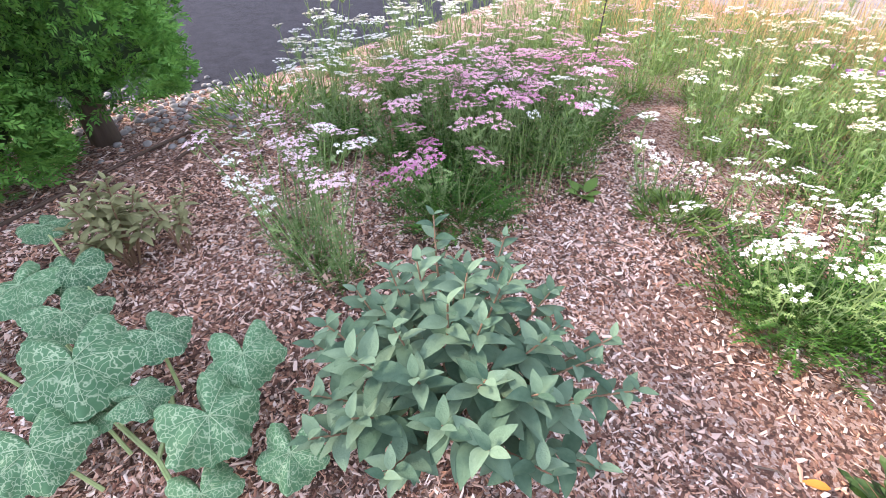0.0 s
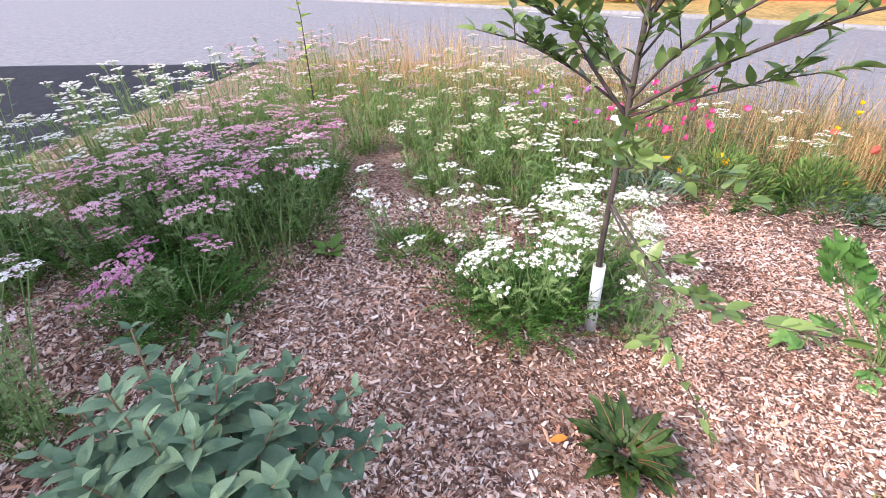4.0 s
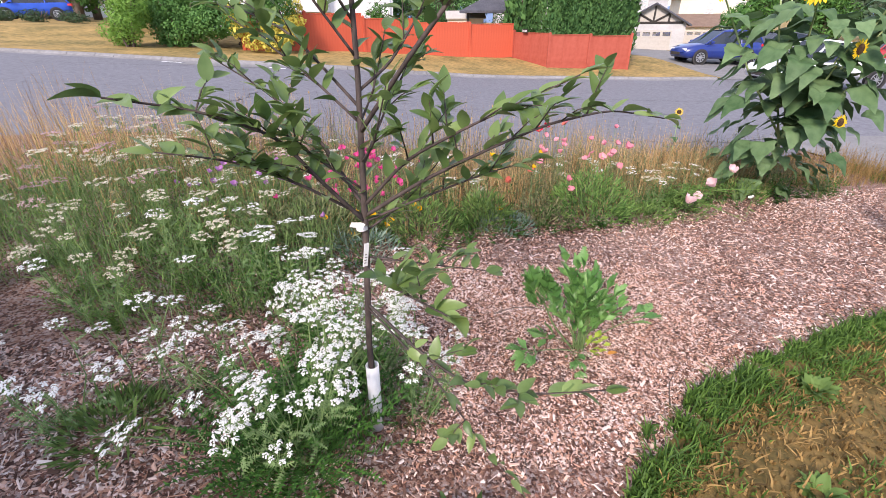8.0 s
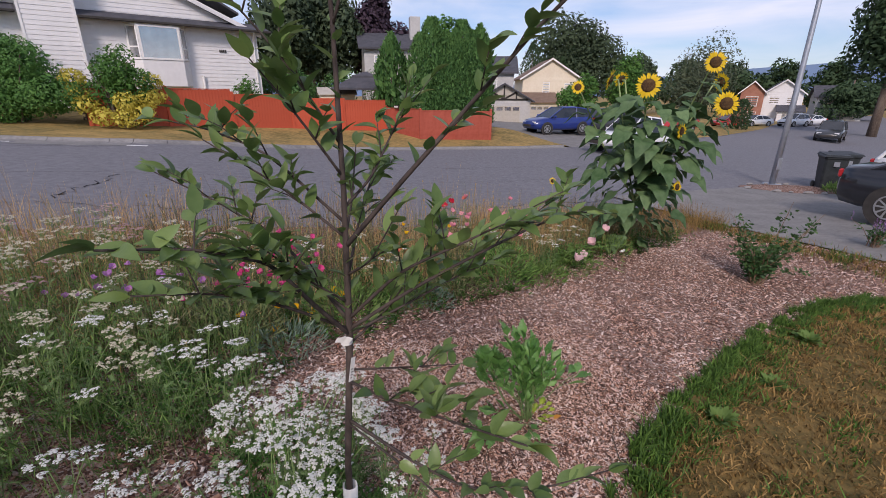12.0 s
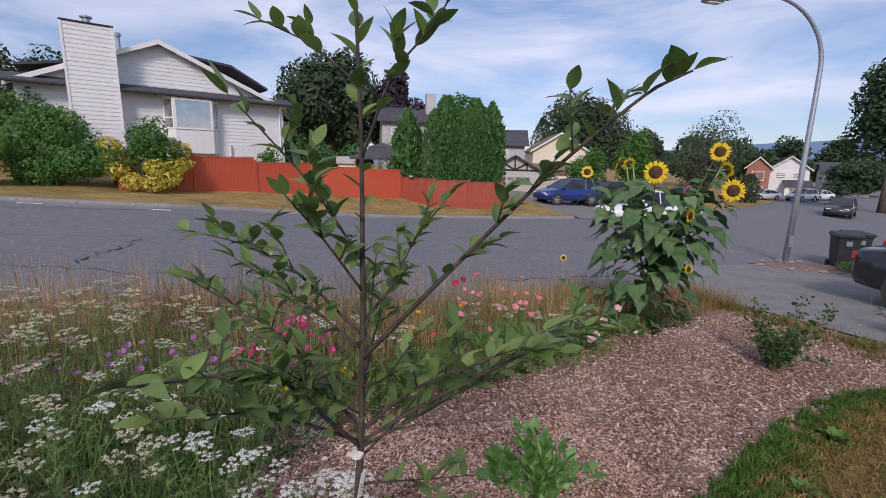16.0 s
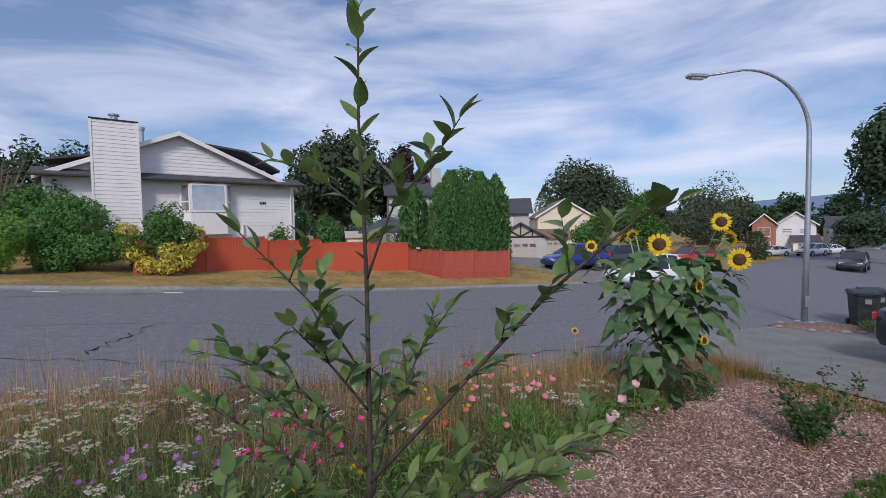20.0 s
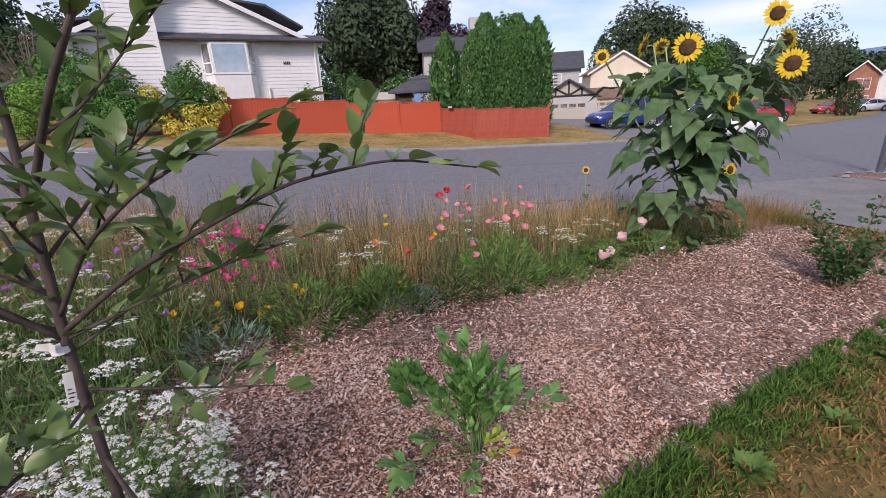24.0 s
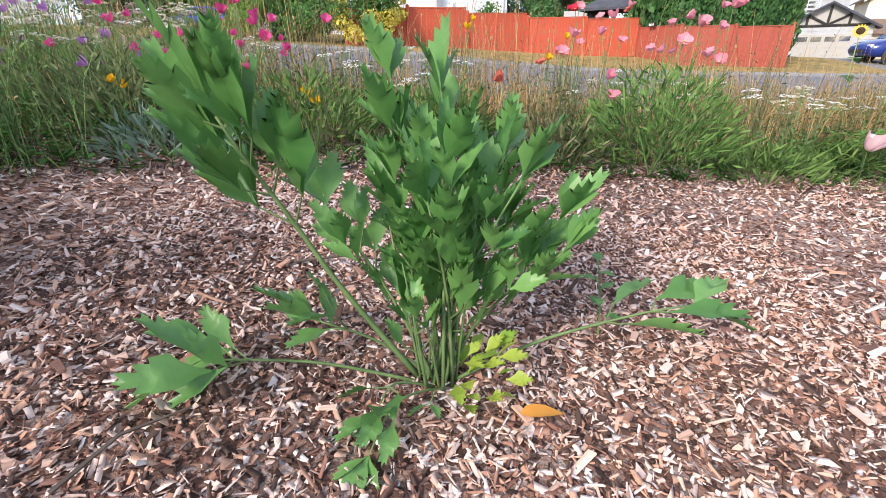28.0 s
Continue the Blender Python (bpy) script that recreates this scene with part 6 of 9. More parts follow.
# ---------------------------------------------------------------- young tree with trunk guard and tag
SAP = leaf_meshes("leaf", 0.088, 0.044, M_sap_leaf, 6, rows=6, wave=0.02)
tb = Vector((-0.87, 1.97, land(-0.87, 1.97)))
yt = thing("young_tree", Matrix.Translation(tb), "slender young fruit tree with glossy oval leaves", "tree")
TR = [Vector((-0.87, 1.97, tb.z - 0.05)), Vector((-0.86, 1.96, 0.5)), Vector((-0.81, 1.93, 1.09)), Vector((-0.80, 1.96, 1.6)), Vector((-0.80, 1.97, 2.1)), Vector((-0.815, 1.98, 2.6)), Vector((-0.81, 1.99, 2.95))]
part("trunk", Shape().tube([p - tb for p in TR], [0.0145, 0.0135, 0.0125, 0.0092, 0.007, 0.005, 0.0024], 9).mesh("trunk", M_tree_bark, True), yt)
rr = random.Random(77)


def trunk_at(z):
    for a, b in zip(TR, TR[1:]):
        if a.z <= z <= b.z:
            return a.lerp(b, (z - a.z) / (b.z - a.z))
    return TR[-1]


def add_leaf(p, v, parent, s=1.0):
    part("leaf", SAP[rr.randrange(6)], parent, m=aim(Vector(p) - tb, v, rr.uniform(-0.6, 0.6), s * rr.uniform(0.75, 1.12)))


def branch(z0, pts, r0, nleaf, twigs=2, tl=0.16):
    a = trunk_at(z0)
    P = [a] + [Vector(q) for q in pts]
    fine = []
    for i in range(len(P) - 1):
        for k in range(5):
            fine.append(P[i].lerp(P[i + 1], k / 5))
    fine.append(P[-1])
    for _ in range(2):
        fine = [fine[0]] + [(fine[i - 1] + fine[i] * 2 + fine[i + 1]) / 4 for i in range(1, len(fine) - 1)] + [fine[-1]]
    n = len(fine)
    br = part("branch", Shape().tube([p - tb for p in fine], [r0 * (1 - 0.8 * i / n) + 0.0008 for i in range(n)], 6).mesh("branch", M_tree_bark, True), yt)
    for k in range(nleaf):
        f = 0.22 + 0.78 * (k + rr.uniform(0, 1)) / nleaf
        i = min(n - 2, int(f * (n - 1)))
        d = (fine[i + 1] - fine[i]).normalized()
        sd = Vector((rr.gauss(0, 1), rr.gauss(0, 1), rr.uniform(-0.1, 1.2)))
        add_leaf(fine[i], d * 0.7 + sd.normalized() * 0.85, br)
    twigs = max(1, round(twigs * 0.72))
    for k in range(twigs):
        f = 0.3 + 0.5 * (k + 0.5) / twigs
        i = min(n - 2, int(f * (n - 1)))
        d = (fine[i + 1] - fine[i]).normalized()
        sd = (d * 0.6 + Vector((rr.gauss(0, 0.6), rr.gauss(0, 0.6), rr.uniform(0.1, 1.0)))).normalized()
        q = fine[i] + sd * tl
        sp = Shape().tube([fine[i] - tb, fine[i] + sd * tl * 0.5 - tb + Vector((0, 0, 0.01)), q - tb], [0.0028, 0.002, 0.001], 5)
        sp.mi = 1
        for j in range(6):
            v = sd * 0.8 + Vector((rr.gauss(0, 0.7), rr.gauss(0, 0.7), rr.uniform(-0.2, 0.6)))
            lm = leaf_shape(Shape(), 0.084, 0.043, fold=rr.uniform(0.15, 0.5), curl=rr.uniform(0.05, 0.4), rows=6)
            sp.moved(aim(fine[i].lerp(q, 0.25 + 0.15 * j) - tb, v, rr.uniform(-0.6, 0.6), rr.uniform(0.7, 1.05)), lm)
        part("twig", sp.mesh("twig", [M_tree_bark, M_sap_leaf_j], True), yt)
    add_leaf(fine[-1], (fine[-1] - fine[-3]), br)
    add_leaf(fine[-1], (fine[-1] - fine[-3]) + Vector((0.03, 0.02, 0.03)), br)


# long limbs: to the street side, then the drive side, then low ones
branch(1.10, [(-0.90, 1.83, 1.27), (-0.974, 1.723, 1.451), (-1.09, 1.56, 1.55), (-1.205, 1.41, 1.60)], 0.008, 18, 9, 0.15)
branch(1.12, [(-0.98, 1.80, 1.28), (-1.12, 1.68, 1.38), (-1.26, 1.557, 1.43)], 0.006, 15, 8, 0.14)
branch(1.15, [(-1.0, 2.02, 1.38), (-1.25, 2.10, 1.53), (-1.51, 2.18, 1.63)], 0.006, 15, 7, 0.15)
branch(1.45, [(-0.98, 1.93, 1.62), (-1.19, 1.906, 1.77)], 0.005, 11, 5, 0.14)
branch(1.50, [(-1.05, 2.02, 1.72), (-1.25, 2.07, 1.79), (-1.437, 2.108, 1.82)], 0.005, 12, 5, 0.14)
branch(1.75, [(-0.93, 1.88, 2.0), (-1.117, 1.776, 2.24)], 0.004, 12, 4, 0.12)
branch(2.30, [(-0.95, 1.99, 2.42), (-1.10, 1.98, 2.48)], 0.003, 8, 2, 0.08)
branch(1.42, [(-0.60, 1.88, 1.66), (-0.42, 1.85, 1.86), (-0.24, 1.78, 2.07), (-0.05, 1.676, 2.26), (0.03, 1.64, 2.30)], 0.008, 18, 7, 0.16)
branch(2.08, [(-0.70, 1.88, 2.32), (-0.58, 1.78, 2.42), (-0.50, 1.71, 2.53)], 0.004, 11, 3, 0.10)
branch(1.12, [(-0.59, 1.93, 1.27), (-0.38, 1.95, 1.38), (-0.193, 1.98, 1.465), (0.0, 2.12, 1.49), (0.198, 2.274, 1.44)], 0.007, 20, 9, 0.15)
branch(1.10, [(-0.62, 1.99, 1.18), (-0.42, 2.09, 1.25), (-0.243, 2.183, 1.29)], 0.005, 12, 6, 0.14)
branch(1.16, [(-0.62, 1.88, 1.36), (-0.38, 1.80, 1.50), (-0.12, 1.86, 1.62)], 0.006, 14, 8, 0.16)
branch(0.95, [(-0.60, 2.05, 0.88), (-0.39, 2.154, 0.82)], 0.004, 10, 3, 0.12)
branch(0.90, [(-0.66, 1.72, 0.98), (-0.48, 1.48, 1.10), (-0.335, 1.26, 1.22)], 0.005, 14, 5, 0.13)
branch(0.72, [(-0.60, 1.80, 0.66), (-0.40, 1.72, 0.60), (-0.15, 1.68, 0.64), (0.07, 1.69, 0.70)], 0.006, 15, 4, 0.13)
branch(0.70, [(-0.52, 1.80, 0.52), (-0.32, 1.78, 0.22), (-0.17, 1.775, 0.02)], 0.004, 11, 2, 0.10)
branch(1.55, [(-0.72, 2.06, 1.63), (-0.645, 2.19, 1.79), (-0.516, 2.26, 1.95)], 0.005, 12, 6, 0.14)
branch(1.3, [(-0.78, 2.2, 1.5), (-0.72, 2.42, 1.66)], 0.005, 9, 6, 0.14)
branch(1.65, [(-0.9, 1.85, 1.85), (-0.97, 1.75, 1.98)], 0.004, 8, 4, 0.12)
branch(1.22, [(-0.92, 1.83, 1.36), (-0.98, 1.70, 1.50)], 0.004, 8, 4, 0.13)
for k in range(18):
    a = k * 2.4
    add_leaf(trunk_at(2.2 + 0.74 * k / 17), Vector((math.cos(a) * 0.75, math.sin(a) * 0.75, 1.0)), yt, 1.15)
for k in range(4):
    z, a = 1.06 + 0.13 * k, k * 2.4 + 0.6
    q = trunk_at(z)
    r = rr.uniform(0.2, 0.36)
    branch(z, [(q.x + r * 0.5 * math.cos(a), q.y + r * 0.5 * math.sin(a), z + 0.09), (q.x + r * math.cos(a), q.y + r * math.sin(a), z + rr.uniform(0.14, 0.3))], 0.004, 7, 2, 0.12)
for k in range(24):
    z = 1.1 + 1.2 * k / 23
    a = k * 2.4
    add_leaf(trunk_at(z), Vector((math.cos(a), math.sin(a), 0.9 + 0.5 * (z > 2.4))), yt, 0.85)
for k in range(2):
    add_leaf(TR[-1], Vector((0.5 - k, 0.2, 1.2)), yt, 0.85)
# white split guard at the foot, tilted, with drilled holes
gd = thing("trunk_guard", Matrix.Translation((-0.868, 1.968, land(-0.868, 1.968) + 0.005)) @ Matrix.Rotation(radians(1), 4, "Y") @ Matrix.Rotation(radians(-60), 4, "Z"), "white plastic guard tube around the tree foot", "tree guard")
vs, fs = [], []
for i in range(13):
    a = radians(-150 + 300 * i / 12)
    for r in (0.030, 0.0265):
        for z in (0, 0.40):
            vs.append((r * math.cos(a), r * math.sin(a), z))
for i in range(12):
    b = i * 4
    fs += [(b, b + 4, b + 5, b + 1), (b + 2, b + 3, b + 7, b + 6), (b + 1, b + 5, b + 7, b + 3), (b, b + 2, b + 6, b + 4)]
fs += [(0, 1, 3, 2), (48, 50, 51, 49)]
part("tube", Shape().add(vs, fs).mesh("tube", M_pvc, True), gd)
for k in range(4):
    a = radians(-95 + 12 * (k % 2))
    part("hole", Shape().lathe([(0.005, 0.0), (0.005, 0.0012)], 8, "y", (0.030 * math.cos(a), 0.030 * math.sin(a) - 0.0012, 0.06 + 0.09 * k)).mesh("hole", M_dark_trim), gd)
# a long printed label hanging from the tie
hl = thing("plant_label", Matrix.Translation((-0.80, 1.895, 1.0)) @ Euler((0.12, 0.1, 0.9)).to_matrix().to_4x4(), "narrow white printed plant label hanging on the trunk", "label")
part("card", Shape().rbox(-0.010, -0.001, -0.07, 0.010, 0.001, 0.03, 0.0008).mesh("card", M_pvc), hl)
for k in range(4):
    part("print_bar", Shape().box(-0.006, -0.0022, -0.055 + 0.012 * k, 0.002 + 0.002 * (k % 3), -0.0014, -0.052 + 0.012 * k).mesh("print_bar", M_dark_trim), hl)
tg = thing("plant_tag", Matrix.Translation((-0.82, 1.92, 1.08)), "white plastic tie tag looped on the trunk", "tag")
part("loop", Shape().lathe([(0.019, -0.008), (0.021, -0.008), (0.021, 0.008), (0.019, 0.008)], 12).mesh("loop", M_pvc), tg)
part("strip", Shape().add([(-0.01, -0.02, 0.005), (0.012, -0.024, 0.002), (0.03, -0.034, 0.03), (0.012, -0.03, 0.034), (-0.025, -0.03, 0.03), (-0.035, -0.03, 0.012)], [(0, 1, 2, 3), (0, 3, 4, 5)]).mesh("strip", M_pvc), tg)


# ---------------------------------------------------------------- lovage
def lovage_leaf(seed, mat):
    """A rhombic leaflet, whole at the base, cut into a few teeth at the tip."""
    rr = random.Random(seed)
    L = 0.095
    half = [(0.0, 0.002), (0.16, 0.006), (0.34, 0.018), (0.48, 0.026), (0.55, 0.026), (0.61, 0.017), (0.70, 0.019), (0.77, 0.010), (0.86, 0.0105), (0.90, 0.0055), (1.0, 0.0006)]
    vs, fs = [], []
    for i, (t, w) in enumerate(half):
        z = -0.13 * L * t * t
        k = 0.13 if i in (4, 6, 8) else 0
        vs += [(-w * rr.uniform(0.85, 1.15), L * (t + k), z + w * 0.35), (0, L * t, z), (w * rr.uniform(0.85, 1.15), L * (t + k), z + w * 0.35)]
    for i in range(len(half) - 1):
        a = i * 3
        fs += [(a, a + 1, a + 4, a + 3), (a + 1, a + 2, a + 5, a + 4)]
    return Shape().add(vs, fs).mesh("leaf", mat, True)


LOV = [lovage_leaf(i, M_lov) for i in range(4)]
LOVY = [lovage_leaf(i + 7, M_lov_yellow) for i in range(2)]
lb = Vector((0.13, 2.97, land(0.13, 2.97)))
lv = thing("lovage_plant", Matrix.Translation(lb), "upright lovage plant with glossy cut green leaves", "herb")
rr = random.Random(31)


def stalk_of(pts, r0):
    """A smooth petiole through points, thinning to its end."""
    P = [Vector(p) for p in pts]
    fine = [P[i].lerp(P[i + 1], k / 4) for i in range(len(P) - 1) for k in range(4)] + [P[-1]]
    for _ in range(3):
        fine = [fine[0]] + [(fine[i - 1] + fine[i] * 2 + fine[i + 1]) / 4 for i in range(1, len(fine) - 1)] + [fine[-1]]
    n = len(fine)
    return fine, part("stalk", Shape().tube(fine, [r0 * (1 - 0.62 * i / n) for i in range(n)], 6).mesh("stalk", M_lov_stem, True), lv)


def leaflets(st, p, d, side, n, s, lift):
    """A fan of n leaflets at p: one ahead, the rest in a spread to both sides."""
    for k in range(n):
        f = (k - (n - 1) / 2) * (1.25 / max(1, n - 1)) if n > 1 else 0
        v = d * math.cos(f) + side * math.sin(f) * 1.1 + Vector((rr.gauss(0, 0.12), rr.gauss(0, 0.12), lift))
        q = s * rr.uniform(0.85, 1.12) * (1.1 if abs(f) < 0.2 else 0.92)
        part("leaf", rr.choice(LOV), st, m=aim(p, v, rr.uniform(-0.9, 0.9), (q * 0.92, q * 1.1, q)))


def frond_of(pts, sc, nodes, r0=0.0048, lift=0.35, tipn=3):
    """A divided leaf: a petiole, pairs of side stalks with leaflets, a fan at the tip."""
    fine, st = stalk_of(pts, r0)
    n = len(fine)
    d = (fine[-1] - fine[-3]).normalized()
    q = Vector((rr.gauss(0, 1), rr.gauss(0, 1), 0.15))
    side = (q - d * q.dot(d)).normalized()
    leaflets(st, fine[-1], d, side, tipn, sc, lift)
    for f, ln, m in nodes:
        i = min(n - 2, int(f * (n - 1)))
        d = (fine[i + 1] - fine[i]).normalized()
        q = Vector((rr.gauss(0, 1), rr.gauss(0, 1), 0.1))
        side = (q - d * q.dot(d)).normalized()
        for sg in (-1, 1):
            w = (d * 0.75 + side * sg + Vector((0, 0, 0.25))).normalized()
            e = fine[i] + w * ln * rr.uniform(0.8, 1.2)
            part("stalklet", Shape().tube([fine[i], e], [0.0022, 0.0015], 4, False).mesh("stalklet", M_lov_stem), st)
            leaflets(st, e, (d * 0.8 + w * 0.6).normalized(), d.cross(side), m, sc * 0.86, lift)


B0 = lambda: (rr.uniform(-0.03, 0.03), rr.uniform(-0.03, 0.03), 0)
full = ((0.86, 0.04, 3), (0.68, 0.055, 2), (0.48, 0.06, 1))
# the long spray that arches out, then the upright ones
frond_of([(-0.03, -0.01, 0), (-0.18, -0.06, 0.21), (-0.23, -0.10, 0.35), (-0.27, -0.14, 0.46), (-0.30, -0.16, 0.54)], 1.55, ((0.95, 0.03, 3), (0.87, 0.04, 3), (0.78, 0.05, 3), (0.66, 0.06, 3), (0.52, 0.07, 3)), 0.0065, 0.45)
for tip, sc in (((-0.19, -0.02, 0.36), 1.0), ((-0.12, 0.10, 0.58), 1.1), ((-0.09, 0.04, 0.50), 1.05), ((-0.03, 0.10, 0.56), 1.1), ((0.0, -0.02, 0.40), 1.05), ((0.05, 0.12, 0.40), 0.95), ((0.04, 0.2, 0.44), 0.95), ((0.15, 0.15, 0.34), 0.95), ((0.0, 0.05, 0.44), 1.0), ((-0.06, 0.0, 0.35), 0.95), ((0.10, 0.10, 0.42), 0.95), ((0.17, 0.10, 0.30), 0.95), ((-0.05, 0.17, 0.50), 0.95)):
    b = B0()
    frond_of([b, (tip[0] * 0.45 + b[0], tip[1] * 0.4 + b[1], tip[2] * 0.55), (tip[0] * 1.2, tip[1], tip[2])], sc * 1.08, full, 0.0042, 0.4)
for tip, sc in (((-0.05, -0.01, 0.27), 0.8), ((0.04, 0.01, 0.26), 0.85), ((0.08, 0.07, 0.23), 0.75), ((-0.13, 0.05, 0.29), 0.8), ((0.02, 0.09, 0.30), 0.8), ((-0.02, -0.05, 0.19), 0.7)):
    b = B0()
    frond_of([b, (tip[0] * 0.4 + b[0], tip[1] * 0.4 + b[1], tip[2] * 0.55), tip], sc, ((0.8, 0.035, 2), (0.6, 0.04, 1)), 0.0036, 0.3)
# low sprays lying out over the mulch
frond_of([(-0.02, -0.02, 0.01), (-0.20, -0.12, 0.07), (-0.29, -0.22, 0.11), (-0.33, -0.27, 0.13)], 1.35, ((0.82, 0.05, 1), (0.70, 0.05, 2)), 0.004, 0.0, 2)
frond_of([(-0.03, 0, 0.02), (-0.12, -0.04, 0.10), (-0.22, -0.09, 0.14)], 1.25, ((0.8, 0.05, 2),), 0.004, 0.25)
frond_of([(0.03, 0.02, 0.01), (0.15, 0.13, 0.07), (0.25, 0.20, 0.10), (0.36, 0.27, 0.13), (0.43, 0.31, 0.14)], 1.4, ((0.80, 0.045, 1), (0.58, 0.04, 1)), 0.0042, -0.05, 2)
frond_of([(0, -0.02, 0.01), (-0.05, -0.09, 0.06), (-0.03, -0.16, 0.06)], 0.85, ((0.7, 0.03, 1),), 0.003, 0.1)
frond_of([(0.01, -0.02, 0.01), (-0.02, -0.13, 0.06), (0.0, -0.23, 0.03)], 0.8, ((0.7, 0.02, 1),), 0.0028, 0.0)
frond_of([(0.02, -0.02, 0.01), (0.03, -0.06, 0.05), (0.04, -0.10, 0.05)], 0.45, (), 0.0028, 0.1, 2)
# thin bare petioles crowding the crown
for i in range(5):
    a = rr.uniform(0, 6.28)
    stalk_of([(0.035 * math.cos(a), 0.035 * math.sin(a), 0), (0.05 * math.cos(a), 0.05 * math.sin(a), 0.14), (0.08 * math.cos(a) - 0.02, 0.08 * math.sin(a) + 0.03, rr.uniform(0.26, 0.36))], 0.0034)
for i in range(26):
    a = rr.uniform(-0.9, 1.6)
    r = rr.uniform(0.03, 0.12)
    part("young_leaf", rr.choice(LOVY), lv, m=aim((0.03 + r * math.cos(a), -0.01 + r * math.sin(a) * 0.8, rr.uniform(0.02, 0.10)), (math.cos(a), math.sin(a), rr.uniform(0.1, 1.1)), rr.uniform(-0.6, 0.6), rr.uniform(0.38, 0.62)))
# a thin stray shoot beside the plant
ss_ = thing("weed", Matrix.Translation((0.38, 3.33, land(0.38, 3.33))), "thin pale weed shoot with a few round leaves", "weed")
part("stem", Shape().tube([(0, 0, 0), (-0.01, 0.02, 0.1), (-0.03, 0.04, 0.19)], [0.003, 0.0025, 0.0015], 5).mesh("stem", M_lov_stem), ss_)
for k in range(7):
    part("leaf", LOV[k % 4], ss_, m=aim((-0.03 * k / 6, 0.04 * k / 6, 0.07 + 0.02 * k), (math.cos(k * 2.4), math.sin(k * 2.4), 0.3), 0, 0.48))


# ---------------------------------------------------------------- sunflowers
def sun_leaf(seed):
    rr = random.Random(seed)
    L, W = 0.285, 0.25
    vs, fs = [], []
    rows = 9
    for i in range(rows + 1):
        t = i / rows
        w = W * 0.5 * math.sin(math.pi * t ** 0.55) ** 0.9 * (1 + 0.05 * (-1) ** i)
        z = -0.55 * L * t * t + 0.02 * math.sin(t * 9 + seed)
        vs += [(-w, L * t - 0.12 * w, z + 0.15 * w), (-w * 0.5, L * t, z + 0.16 * w), (0, L * t, z), (w * 0.5, L * t, z + 0.16 * w), (w, L * t - 0.12 * w, z + 0.12 * w)]
    for i in range(rows):
        for k in range(4):
            a = i * 5 + k
            fs.append((a, a + 1, a + 6, a + 5))
    return Shape().add(vs, fs).mesh("leaf", M_sun_leaf, True)


SL = [sun_leaf(i) for i in range(4)]
ray = leaf_shape(Shape(), 0.085, 0.034, rows=5, curl=0.1).mesh("petal", M_ray, True)
disc = Shape().lathe([(0.0, 0.028), (0.03, 0.03), (0.06, 0.026), (0.078, 0.012), (0.08, 0.0), (0.05, -0.02), (0.01, -0.035)], 20).mesh("seed_disc", M_disc, True)
sepal = leaf_shape(Shape(), 0.07, 0.03, rows=4).mesh("sepal", M_sun_leaf, True)
SX, SY = 2.62, 7.3
sz0 = land(SX, SY)
sf = thing("sunflower", Matrix.Translation((SX, SY, sz0)), "tall branching sunflower plant with yellow heads", "sunflower")
rr = random.Random(12)
# heads: place, facing, size
HEADS = [((2.23, 6.30, 2.00), (-0.45, -0.85, 0.12), 1.0), ((3.24, 6.26, 1.79), (-0.35, -0.9, 0.05), 0.95), ((3.12, 6.45, 2.28), (-0.35, -0.9, 0.1), 0.85), ((1.45, 6.6, 1.98), (-0.3, -0.9, 0.2), 0.55), ((1.95, 6.8, 2.08), (-0.8, 0.5, 0.3), 0.85), ((3.4, 6.7, 2.05), (0.9, 0.2, 0.2), 0.8), ((2.75, 6.3, 1.45), (0.5, -0.8, 0.0), 0.65), ((2.85, 6.35, 0.72), (0.4, -0.8, 0.1), 0.55), ((3.05, 6.9, 1.6), (0.9, -0.1, 0.3), 0.6), ((2.3, 7.3, 2.1), (-0.2, 0.8, 0.4), 0.7)]
hub = Vector((0, -0.35, 0.9))
stm = [[(0, 0, 0), (0.02, -0.15, 0.5), tuple(hub), (-0.05, -0.5, 1.5)]]
